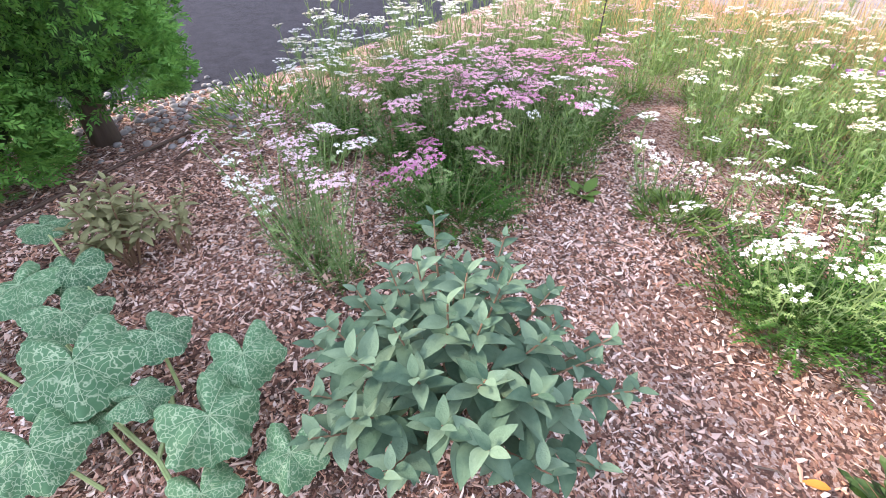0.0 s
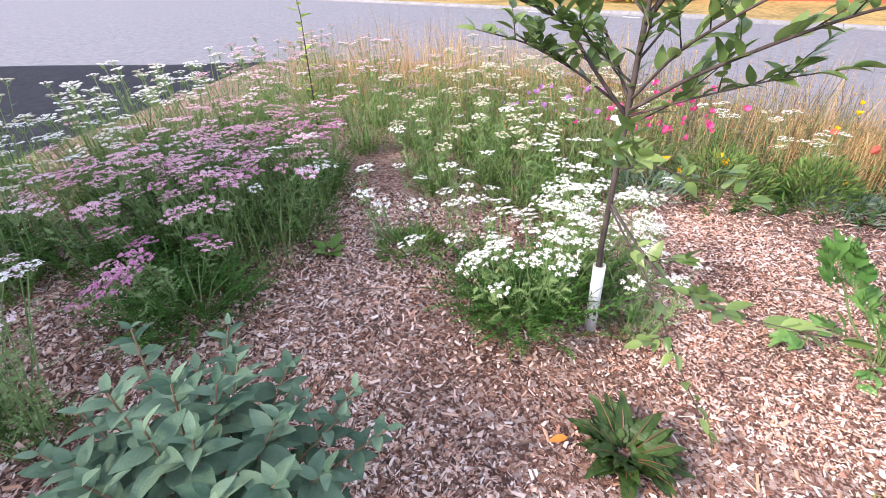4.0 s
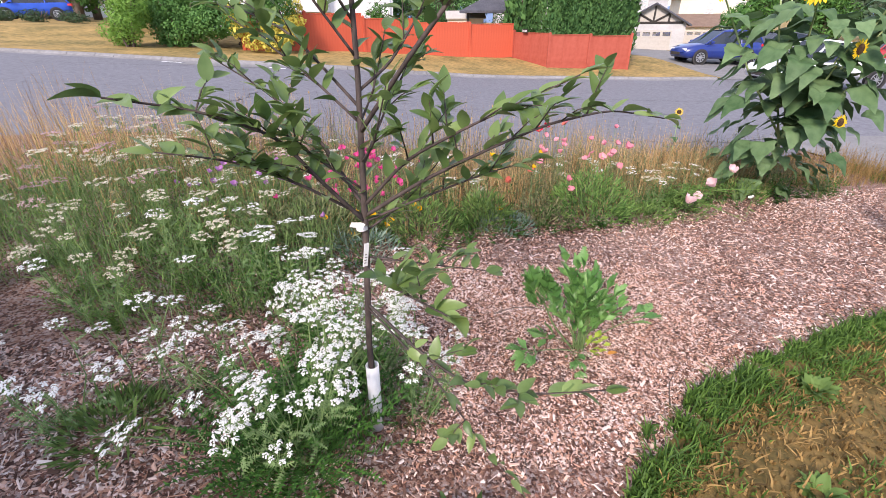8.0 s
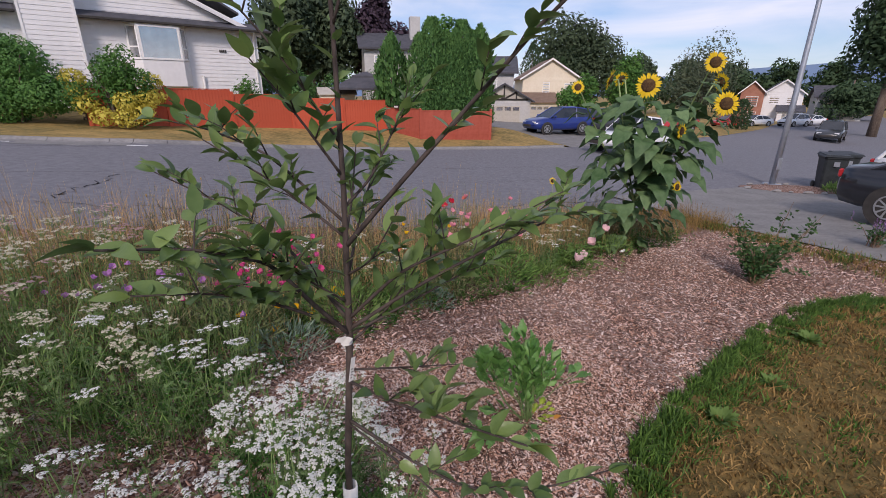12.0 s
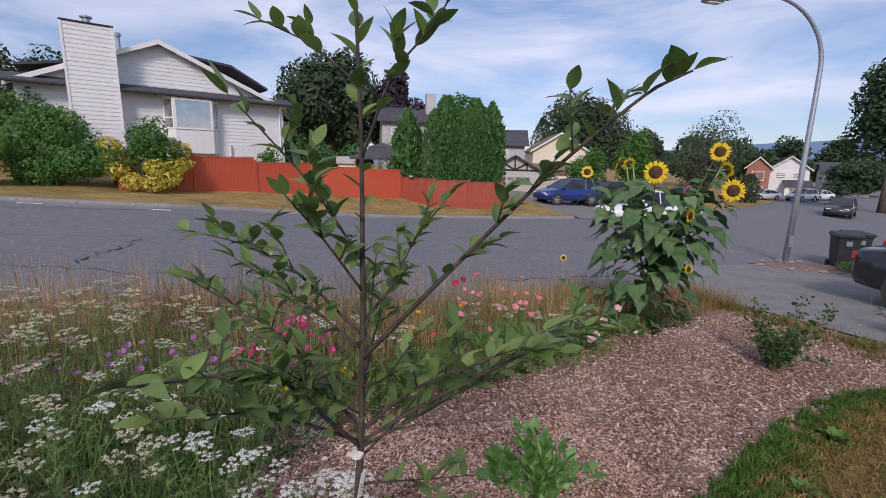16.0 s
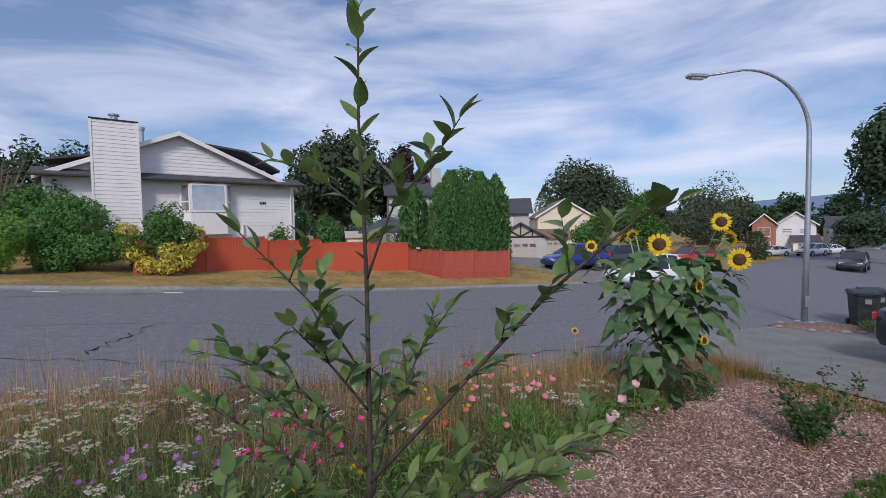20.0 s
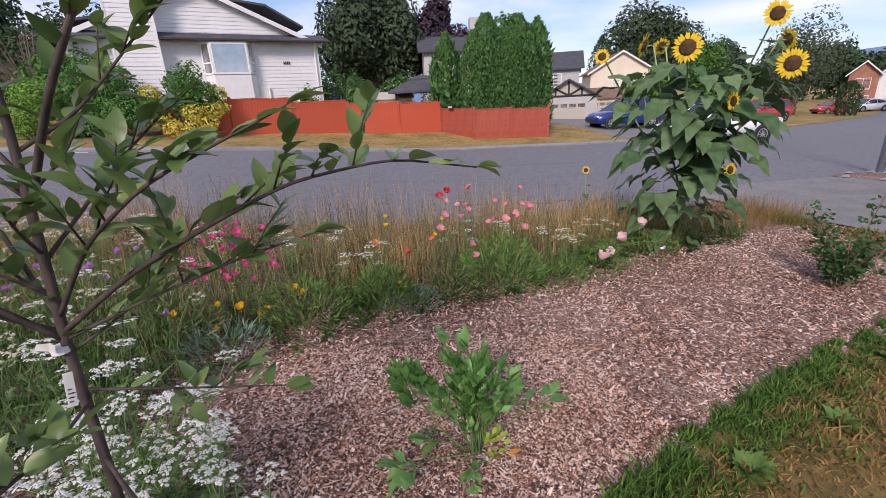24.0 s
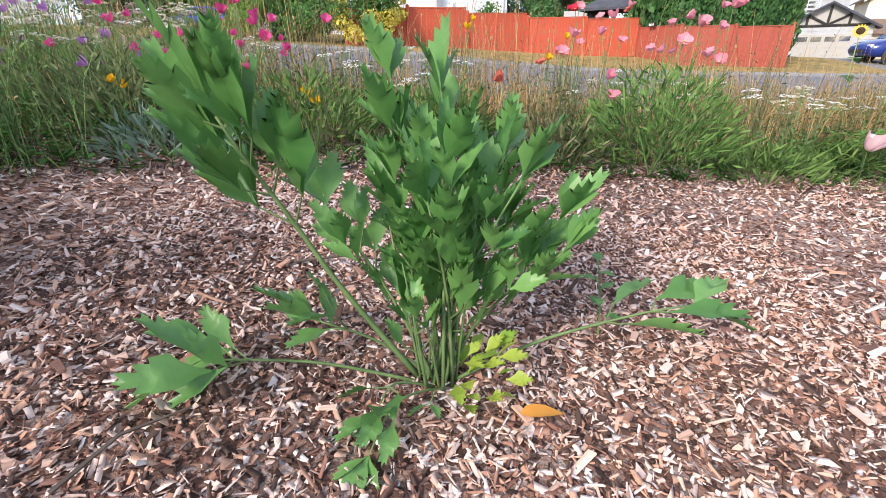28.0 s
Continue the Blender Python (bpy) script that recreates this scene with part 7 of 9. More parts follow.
for p, f, s in HEADS:
    q = Vector(p) - Vector((SX, SY, sz0))
    back = q - Vector(f).normalized() * 0.10
    k0 = rr.uniform(0.25, 1.0)
    st0 = Vector((0, -0.15, 0.45)).lerp(Vector((-0.02, -0.45, 1.3)), k0)
    mid = st0.lerp(back, 0.55) + Vector((0, 0, -0.08))
    st = part("stem", Shape().tube([st0, mid, back + Vector((0, 0, 0.03)), q - Vector(f).normalized() * 0.03], [0.014, 0.011, 0.009, 0.012], 7).mesh("stem", M_squash_stem, True), sf)
    hm = Matrix.Translation(q) @ Vector(f).to_track_quat("Z", "Y").to_matrix().to_4x4() @ Matrix.Scale(s * 1.02, 4)
    hd = part("seed_disc", disc, sf, "dark brown seed disc ringed with petals", hm)
    for k in range(26):
        a = k * 2 * math.pi / 26 + rr.uniform(-0.08, 0.08)
        part("petal", ray, hd, m=Matrix.Rotation(a, 4, "Z") @ Matrix.Translation((0, 0.072, 0.0 + 0.006 * (k % 2))) @ Matrix.Rotation(rr.uniform(-0.15, 0.3), 4, "X") @ Matrix.Scale(rr.uniform(0.85, 1.1), 4))
    for k in range(9):
        part("sepal", sepal, hd, m=Matrix.Rotation(k * 0.7, 4, "Z") @ Matrix.Translation((0, 0.05, -0.015)) @ Matrix.Rotation(-0.2, 4, "X"))
    for k in range(11):
        t = 0.15 + 0.8 * k / 11
        p0 = st0.lerp(mid, t * 2) if t < 0.5 else mid.lerp(back, t * 2 - 1)
        a = k * 2.4 + rr.uniform(-0.4, 0.4)
        part("leaf", SL[rr.randrange(4)], sf, m=aim(p0, (math.cos(a), math.sin(a), 0.1), rr.uniform(-0.3, 0.3), rr.uniform(0.8, 1.25)))
part("main_stem", Shape().tube(stm[0], [0.026, 0.023, 0.019, 0.012], 8).mesh("main_stem", M_squash_stem, True), sf)
for k in range(150):
    z = rr.uniform(0.15, 2.3)
    a = k * 2.4
    r = (0.35 + 0.5 * min(1.0, z / 1.2)) * math.sqrt(rr.uniform(0.02, 1.0))
    p0 = Vector((r * math.cos(a), -0.32 * z + r * math.sin(a) * 0.6, z))
    part("leaf", SL[rr.randrange(4)], sf, m=aim(p0, (math.cos(a), math.sin(a), -0.25), rr.uniform(-0.3, 0.3), rr.uniform(0.6, 1.2)))
# a small lone sunflower in the strip
sm = thing("sunflower", Matrix.Translation((1.6, 7.9, land(1.6, 7.9))), "small thin sunflower seedling in bloom", "sunflower")
part("stem", Shape().tube([(0, 0, 0), (0.02, 0, 0.5), (0, 0, 0.95)], [0.006, 0.005, 0.004], 6).mesh("stem", M_squash_stem), sm)
hd = part("seed_disc", disc, sm, m=Matrix.Translation((0, 0, 0.97)) @ Matrix.Rotation(radians(70), 4, "X") @ Matrix.Scale(0.4, 4))
for k in range(16):
    part("petal", ray, hd, m=Matrix.Rotation(k * 0.393, 4, "Z") @ Matrix.Translation((0, 0.07, 0)))
for k in range(4):
    part("leaf", SL[k], sm, m=aim((0, 0, 0.3 + 0.15 * k), (math.cos(k * 2.4), math.sin(k * 2.4), 0.2), 0, 0.45))
# ---------------------------------------------------------------- street strip: stalks and foliage
M_withered = material("withered_stem", (0.07, 0.05, 0.035), (0.19, 0.14, 0.10), 0.85, 20, island=0.6)
def clumping(x, y):
    """Uneven growth from place to place."""
    return 0.82 + 0.14 * np.sin(3.1 * x + 2 * np.sin(1.9 * y)) + 0.14 * np.sin(5.3 * y + 2 * np.sin(4.1 * x)) + 0.08 * np.sin(11 * x + 7 * y)


def blades(n, pos, hmin, hmax, w, lean, seed, mat, name, curve=0.25, droop=0.0):
    """Thin upright blades in two lengths; pos(g, n) gives x, y."""
    g = np.random.default_rng(seed)
    x, y = pos(g, n)
    n = len(x)
    z = lands(x, y)
    h = g.uniform(hmin, hmax, n) * clumping(x, y)
    a = g.uniform(0, 2 * np.pi, n)
    la = g.uniform(0, 2 * np.pi, n)
    ll = np.abs(g.normal(0, lean, n)) * h
    ux, uy = np.cos(a) * w / 2, np.sin(a) * w / 2
    mx, my, mz = x + ll * 0.35 * np.cos(la), y + ll * 0.35 * np.sin(la), z + h * 0.55
    tx, ty, tz = x + ll * np.cos(la), y + ll * np.sin(la), z + h * (1 - droop * g.uniform(0, 1, n))
    b = z - 0.01
    P = np.stack([np.stack([x - ux, y - uy, b], 1), np.stack([x + ux, y + uy, b], 1), np.stack([mx + ux * 0.8, my + uy * 0.8, mz], 1), np.stack([mx - ux * 0.8, my - uy * 0.8, mz], 1),
                  np.stack([tx + ux * 0.3, ty + uy * 0.3, tz], 1), np.stack([tx - ux * 0.3, ty - uy * 0.3, tz], 1)], 1)
    base = (np.arange(n) * 6)[:, None]
    fs = np.concatenate([base + np.array((0, 1, 2, 3)), base + np.array((3, 2, 4, 5))], axis=1).reshape(-1, 4)
    return mesh_indexed(name, P.reshape(-1, 3), fs, mat)


def in_strip(umin, umax, f0, f1):
    def f(g, n):
        u = g.uniform(umin, umax, n)
        lo, hi = np.interp(u, FU, FV), np.interp(u, [-8.4, -6.2, -4, 0, 8], [4.4, 6.4, 7.2, 7.45, 7.7])
        v = lo + (hi - lo) * (f0 + (f1 - f0) * g.uniform(0, 1, n))
        return u * CU - v * SU, u * SU + v * CU
    return f


def patch(x, y, r):
    def f(g, n):
        a, d = g.uniform(0, 2 * np.pi, n), r * np.sqrt(g.uniform(0, 1, n))
        return x + d * np.cos(a), y + d * np.sin(a)
    return f


def sprigs(n, pos, L, wd, seed, mat, name, hmax=0.3, tilt=0.6):
    """Small narrow leaves hung in the air over the ground up to a height, to fill out soft foliage."""
    g = np.random.default_rng(seed)
    x, y = pos(g, n)
    n = len(x)
    z = lands(x, y) + hmax * g.uniform(0, 1, n) ** 1.3
    d = g.normal(size=(n, 3))
    d[:, 2] = np.abs(d[:, 2]) + tilt
    d /= np.linalg.norm(d, axis=1)[:, None]
    s = np.cross(d, g.normal(size=(n, 3)))
    s /= np.linalg.norm(s, axis=1)[:, None]
    l = (L * np.exp(g.normal(0, 0.35, n)))[:, None]
    P = np.stack([x, y, z], 1)
    q = np.stack([P, P + d * l * 0.5 + s * wd * 0.5, P + d * l, P + d * l * 0.5 - s * wd * 0.5], 1)
    return mesh_quads(name, q, mat)


def stuff(name, me, label, category):
    return whole(name, me, Matrix.Identity(4), label, category, kind="stuff")


def patchy(f, lo=0.45, k=1.6, ox=0.0):
    """Thins out a spread of places into uneven tufts."""
    def h(g, n):
        x, y = f(g, n * 2)
        w = np.sin(k * 2.1 * x + 3 * np.sin(k * 1.3 * y + ox)) + np.sin(k * 2.7 * y + 2 * np.sin(k * 1.7 * x + 2 * ox)) + g.normal(0, 0.5, len(x))
        ok = w > lo
        return x[ok][:n], y[ok][:n]
    return h


stuff("dry_grass", blades(1250, patchy(in_strip(-5.5, 7.0, 0.25, 1.0), 1.1, 1.9), 0.26, 0.74, 0.006, 0.28, 1, M_strawstem, "dry_grass"), "dry straw coloured stalks along the street", "grass")
stuff("dry_grass", blades(2100, in_strip(2.7, 4.8, 0.25, 0.95), 0.35, 0.75, 0.006, 0.2, 2, M_strawstem, "dry_grass"), "thick tuft of orange brown dry stalks", "grass")
stuff("dry_grass", blades(1000, patchy(in_strip(-1.8, 4.8, 0.02, 0.55), 0.3, 2.6, 5.5), 0.25, 0.62, 0.005, 0.22, 16, M_strawstem, "dry_grass"), "orange brown dry stems between the green plants", "grass")
stuff("dry_grass", blades(800, in_strip(0.6, 1.9, 0.15, 0.6), 0.25, 0.55, 0.006, 0.25, 13, M_strawstem, "dry_grass"), "brown dried stems in the middle of the strip", "grass")
stuff("dry_grass", blades(330, patchy(in_strip(-2.0, 3.4, 0.4, 1.0), 0.6, 2.5, 1.0), 0.5, 0.98, 0.0038, 0.16, 12, M_strawstem, "dry_grass"), "pale dry seed stalks standing along the street edge", "grass")
stuff("green_foliage", sprigs(2600, patchy(in_strip(-1.2, 6.6, -0.04, 0.4), 0.2, 3.6), 0.05, 0.014, 3, M_fern_dark, "green_foliage", 0.26), "low green feathery foliage along the bed front", "foliage")
stuff("light_foliage", sprigs(3500, patchy(in_strip(-1.4, 5.0, 0.05, 0.8), 1.0, 2.6, 3.0), 0.06, 0.008, 4, M_strip_leaf, "light_foliage", 0.48), "light green thin leaved foliage", "foliage")
stuff("olive_foliage", sprigs(5000, patchy(in_strip(-1.4, 6.0, 0.0, 0.9), 0.5, 2.9, 5.0), 0.05, 0.009, 14, M_olive, "olive_foliage", 0.5), "dull green stems and leaves in the strip", "foliage")
stuff("olive_grass", blades(1200, patchy(in_strip(-3.5, 6.5, 0.05, 0.9), 0.0, 2.0, 7.0), 0.25, 0.62, 0.0045, 0.4, 15, M_olive, "olive_grass", droop=0.2), "olive wiry stems through the strip", "grass")
stuff("green_grass", blades(600, patchy(in_strip(-5.5, 7.2, 0.1, 1.0), 0.1, 2.0, 2.0), 0.18, 0.5, 0.005, 0.45, 5, M_strip_leaf, "green_grass", droop=0.3), "green stems mixed through the strip", "grass")


def leafy_stems(n, pos, hmin, hmax, L, W, k, seed, mat, name, lean=0.25, spread_top=0.0):
    """Upright herb stems, each with k narrow leaves set around it, more of them low down."""
    g = np.random.default_rng(seed)
    x, y = pos(g, n)
    n = len(x)
    B = np.stack([x, y, lands(x, y) - 0.01], 1)
    h = g.uniform(hmin, hmax, n) * clumping(x, y)
    la = g.uniform(0, 2 * np.pi, n)
    T = B + np.stack([np.cos(la) * lean * h * g.uniform(0, 1, n), np.sin(la) * lean * h * g.uniform(0, 1, n), h], 1)
    M = (B + T) / 2 + np.stack([-np.cos(la) * 0.05 * h, -np.sin(la) * 0.05 * h, 0 * h], 1)
    Q = []
    for a in (0.0, 1.57):
        s = np.array([math.cos(a), math.sin(a), 0.0]) * 0.0022
        Q += [np.stack([B - s, B + s, M + s * 0.9, M - s * 0.9], 1), np.stack([M - s * 0.9, M + s * 0.9, T + s * 0.4, T - s * 0.4], 1)]
    for i in range(k + 5):
        f = ((i + g.uniform(0, 1, n)) / (k + 5))[:, None]
        P = np.where(f < 0.5, B + (M - B) * 2 * f, M + (T - M) * (2 * f - 1))
        a = g.uniform(0, 2 * np.pi, n)
        d = np.stack([np.cos(a), np.sin(a), g.uniform(-0.15, 0.85, n) + spread_top], 1)
        d /= np.linalg.norm(d, axis=1)[:, None]
        s = np.cross(d, np.array([0.1, 0.2, 1.0]))
        s /= np.linalg.norm(s, axis=1)[:, None]
        l = (0.7 * L * np.exp(g.normal(0, 0.35, n)))[:, None] * (1.25 - 0.7 * f)
        w = 1.2 * W * (1.25 - 0.7 * f)
        E = P + d * l * 0.55
        Q.append(np.stack([P, E + s * w * 0.5, P + d * l - np.array([0, 0, 1.0]) * l * 0.18, E - s * w * 0.5], 1))
    return mesh_quads(name, np.concatenate(Q, 0), mat)


stuff("leafy_herbs", leafy_stems(640, patchy(in_strip(-1.6, 6.4, -0.08, 0.35), 0.3, 3.8, 1.0), 0.10, 0.40, 0.08, 0.018, 11, 61, M_fern_dark, "leafy_herbs", 0.5), "dark green leafy stems at the bed front", "foliage")
stuff("leafy_herbs", leafy_stems(900, patchy(in_strip(-1.8, 6.4, 0.06, 0.9), 0.4, 2.7, 4.0), 0.28, 0.70, 0.07, 0.014, 11, 62, M_strip_leaf, "leafy_herbs", 0.35), "mid green leafy stems through the strip", "foliage")
stuff("leafy_herbs", leafy_stems(700, patchy(in_strip(-2.2, 6.4, 0.05, 0.9), 0.3, 2.9, 6.5), 0.32, 0.72, 0.07, 0.019, 9, 63, M_olive, "leafy_herbs", 0.3), "olive leafy stems through the strip", "foliage")
stuff("leafy_herbs", leafy_stems(420, patchy(in_strip(-1.4, 4.2, 0.0, 0.6), 0.8, 2.6, 3.0), 0.28, 0.70, 0.08, 0.012, 12, 64, M_strip_leaf, "leafy_herbs", 0.45), "light green leafy poppy stems", "foliage")
stuff("withered_herbs", leafy_stems(600, patchy(in_strip(-2.4, 6.4, 0.02, 1.0), 0.5, 3.1, 9.0), 0.25, 0.68, 0.065, 0.016, 7, 65, M_strawstem, "withered_herbs", 0.35), "withered tan leafy stems", "foliage")
stuff("withered_herbs", leafy_stems(260, patchy(in_strip(-1.6, 1.6, 0.5, 1.0), 0.4, 2.2, 2.0), 0.55, 0.86, 0.06, 0.006, 9, 66, M_withered, "withered_herbs", 0.25, 0.8), "dark brown branched seed stalks against the street", "foliage")
stuff("tall_straw", blades(720, patchy(in_strip(-2.4, 4.6, 0.15, 0.9), 0.2, 2.2, 8.0), 0.72, 1.15, 0.0032, 0.16, 17, M_strawstem, "tall_straw"), "tall wispy tan stems standing above the strip", "grass")
stuff("tall_stems", leafy_stems(420, patchy(in_strip(-2.6, 4.6, 0.1, 0.7), 0.2, 2.4, 3.5), 0.62, 1.02, 0.05, 0.008, 10, 18, M_olive, "tall_stems", 0.22, 0.6), "tall thin olive flower stems with sparse leaves", "foliage")
stuff("verge_grass", blades(4200, in_strip(5.0, 8.2, 0.2, 1.05), 0.12, 0.4, 0.004, 0.4, 6, M_blade_dry, "verge_grass"), "short tan grass by the concrete drive", "grass")
for i, (x, y, r, n) in enumerate(((-2.5, 2.9, 0.9, 3800), (-3.6, 3.7, 1.2, 4500), (-4.6, 2.3, 1.2, 4200), (-3.9, 0.4, 0.9, 3000), (-2.65, 0.8, 0.55, 1700))):
    stuff("yarrow_foliage", sprigs(n, patch(x, y, r), 0.06, 0.007, 20 + i, M_fern_light if i in (1, 2) else M_fern, "yarrow_foliage", 0.42), "feathery leaves between the yarrow stems", "foliage")
    stuff("yarrow_stalks", blades(n // 6, patch(x, y, r), 0.35, 0.7, 0.004, 0.25, 30 + i, M_stem, "yarrow_stalks"), "thin green stalks between the yarrow plants", "foliage")
stuff("tall_straw", blades(1500, patch(-5.4, 3.6, 1.4), 0.5, 0.95, 0.004, 0.16, 40, M_strawstem, "tall_straw"), "tall pale dry grass at the street edge", "grass")
stuff("tall_straw", blades(900, patch(-4.2, 5.0, 1.2), 0.4, 0.85, 0.004, 0.2, 41, M_strawstem, "tall_straw"), "tall pale dry grass at the street edge", "grass")


def mound(x, y, r, h, mat, n, L, w, seed, label, name="leafy_mound"):
    """A low mounded plant: many narrow leaves rising from one crown."""
    t = thing(name, Matrix.Translation((x, y, land(x, y))), label, "plant")
    g = np.random.default_rng(seed)
    a = g.uniform(0, 2 * np.pi, n)
    d = np.sqrt(g.uniform(0, 1, n))
    top = h * np.sqrt(np.clip(1 - 0.85 * d * d, 0.05, 1))
    z = top * g.uniform(0.05, 1, n) ** 0.5
    P = np.stack([r * d * np.cos(a), r * d * np.sin(a), z], 1)
    dr = np.stack([np.cos(a) * d, np.sin(a) * d, 0.8 * np.ones(n)], 1) + g.normal(0, 0.4, (n, 3))
    dr /= np.linalg.norm(dr, axis=1)[:, None]
    s = np.cross(dr, g.normal(size=(n, 3)))
    s /= np.linalg.norm(s, axis=1)[:, None]
    l = (L * np.exp(g.normal(0, 0.3, n)))[:, None]
    q = np.stack([P, P + dr * l * 0.5 + s * w * 0.5, P + dr * l, P + dr * l * 0.5 - s * w * 0.5], 1)
    if mat is M_fern_dark:
        fr = Shape()
        rf = random.Random(seed + 7)
        for i in range(170):
            b, e = rf.uniform(0, 6.28), r * 0.75 * math.sqrt(rf.uniform(0, 1))
            frond(fr, (e * math.cos(b), e * math.sin(b), rf.uniform(0, h * 0.35)), (math.cos(b) * rf.uniform(0.3, 1.2), math.sin(b) * rf.uniform(0.3, 1.2), rf.uniform(0.5, 1.2)), h * rf.uniform(0.45, 0.8), 0.026, 9, rf, 0.005)
        part("foliage", fr.mesh("foliage", mat), t)
    else:
        part("foliage", mesh_quads("foliage", q, mat), t)
    rr = random.Random(seed)
    for i in range(7):
        b = rr.uniform(0, 6.28)
        k = rr.uniform(0.2, 0.9)
        part("stalk", Shape().tube([(0, 0, 0), (r * k * 0.5 * math.cos(b), r * k * 0.5 * math.sin(b), h * 0.5), (r * k * math.cos(b), r * k * math.sin(b), h * (1 - 0.4 * k))], [0.004, 0.003, 0.0015], 4, False).mesh("stalk", M_stem), t)
    return t


for i, (x, y, r, h, mt, lab) in enumerate(((-1.62, 3.55, 0.30, 0.20, M_grey_leaf, "grey blue feathery poppy foliage at the bed front"), (-0.55, 4.72, 0.28, 0.14, M_grey_leaf, "grey blue feathery poppy foliage at the bed front"), (-1.25, 4.1, 0.34, 0.42, M_fern, "dark green leafy clump in the strip"), (-0.75, 4.6, 0.26, 0.40, M_fern, "mid green leafy clump in the strip"),
                                          (0.30, 5.26, 0.42, 0.62, M_fern_light, "bright green upright clump of poppy leaves"), (0.9, 5.62, 0.28, 0.20, M_fern, "dark green feathery tuft at the bed front"), (1.35, 6.15, 0.42, 0.22, M_fern, "sprawling green stems leaning over the mulch"), (-0.2, 5.0, 0.28, 0.3, M_olive, "mixed green clump in the strip"),
                                          (-2.0, 3.6, 0.34, 0.42, M_strip_leaf, "green leafy clump below pink flowers"), (-2.4, 3.45, 0.3, 0.3, M_olive, "green leafy clump in the strip"), (2.3, 6.9, 0.3, 0.3, M_fern, "green growth round the sunflower foot"), (-2.0, 0.34, 0.30, 0.32, M_fern_dark, "dark green feathery yarrow growth"), (-1.14, 1.70, 0.28, 0.36, M_fern_dark, "dark green feathery growth under white yarrow"), (-1.9, 1.55, 0.2, 0.12, M_fern, "low dark feathery patch on the mulch"), (-3.35, -0.9, 0.5, 0.34, M_fern_light, "bright green feathery growth by the stones"))):
    mound(x, y, r, h, mt, 1500 if h > 0.5 else 850 if h > 0.3 else 420, 0.075, 0.013, 50 + i, lab)

# ---------------------------------------------------------------- poppies and other cut flowers
PCOL = {
    "scarlet": petal("scarlet_petal", (0.45, 0.012, 0.035), (0.66, 0.04, 0.07), 0.3),
    "coral": petal("coral_petal", (0.58, 0.10, 0.07), (0.74, 0.22, 0.16), 0.3),
    "pink": petal("pink_petal", (0.74, 0.22, 0.30), (0.88, 0.42, 0.46), 0.3),
    "shell": petal("shell_petal", (0.80, 0.48, 0.50), (0.90, 0.70, 0.70), 0.3),
    "magenta": petal("magenta_petal", (0.68, 0.04, 0.22), (0.84, 0.17, 0.38), 0.3),
    "mauve": petal("mauve_petal", (0.44, 0.18, 0.46), (0.62, 0.34, 0.62), 0.3),
    "gold": petal("gold_petal", (0.78, 0.42, 0.01), (0.90, 0.58, 0.03), 0.3),
    "lily": petal("pale_petal", (0.78, 0.78, 0.74), (0.88, 0.88, 0.84), 0.3),
}


M_boss = material("pollen_boss", (0.42, 0.36, 0.10), (0.58, 0.52, 0.22), 0.8, 40)


def cup(mat, seed, R=0.032, depth=0.5, n=5):
    """A crumpled bowl of broad overlapping petals round a small boss."""
    rr = random.Random(seed)
    sh = Shape()
    for k in range(n):
        a0 = k * 2 * math.pi / n + rr.uniform(-0.15, 0.15)
        vs = []
        for i in range(5):
            t = i / 4
            for j in range(5):
                s = (j / 4 - 0.5) * 2
                a = a0 + s * 0.75 * (0.35 + 0.65 * t ** 0.5)
                r = R * t * (1 - 0.12 * s * s) * rr.uniform(0.84, 1.1)
                vs.append((r * math.cos(a), r * math.sin(a), depth * R * t * t * (1.25 if k % 2 else 1.0) + rr.uniform(-0.16, 0.16) * R * t))
        sh.add(vs, [(i * 5 + j, i * 5 + j + 1, i * 5 + j + 6, i * 5 + j + 5) for i in range(4) for j in range(4)])
    sh.mi = 1
    sh.lathe([(0.002, 0.0), (R * 0.13, 0.003), (R * 0.15, R * 0.15), (R * 0.08, R * 0.22)], 8)
    return sh.mesh("flower", [mat, M_boss], True)


CUPS = {c: [cup(m, i, depth=(0.55, 0.85, 1.15)[i] if c not in ("gold", "magenta", "mauve") else 1.1) for i in range(3)] for c, m in PCOL.items()}
FST = []
for i in range(4):
    rr = random.Random(i + 60)
    bx, by = rr.uniform(-0.09, 0.09), rr.uniform(-0.09, 0.09)
    sh = Shape().tube([(0, 0, 0), (bx, by, 0.35), (bx * 0.8, by * 0.8, 0.7), (0, 0, 1)], [0.0028, 0.0024, 0.002, 0.0017], 4, False)
    for k in range(5):
        frond(sh, (bx, by, 0.05 + 0.07 * k), (math.cos(k * 2.4), math.sin(k * 2.4), 0.9), 0.11, 0.02, 6, rr)
    FST.append(sh.mesh("stem", M_stem))


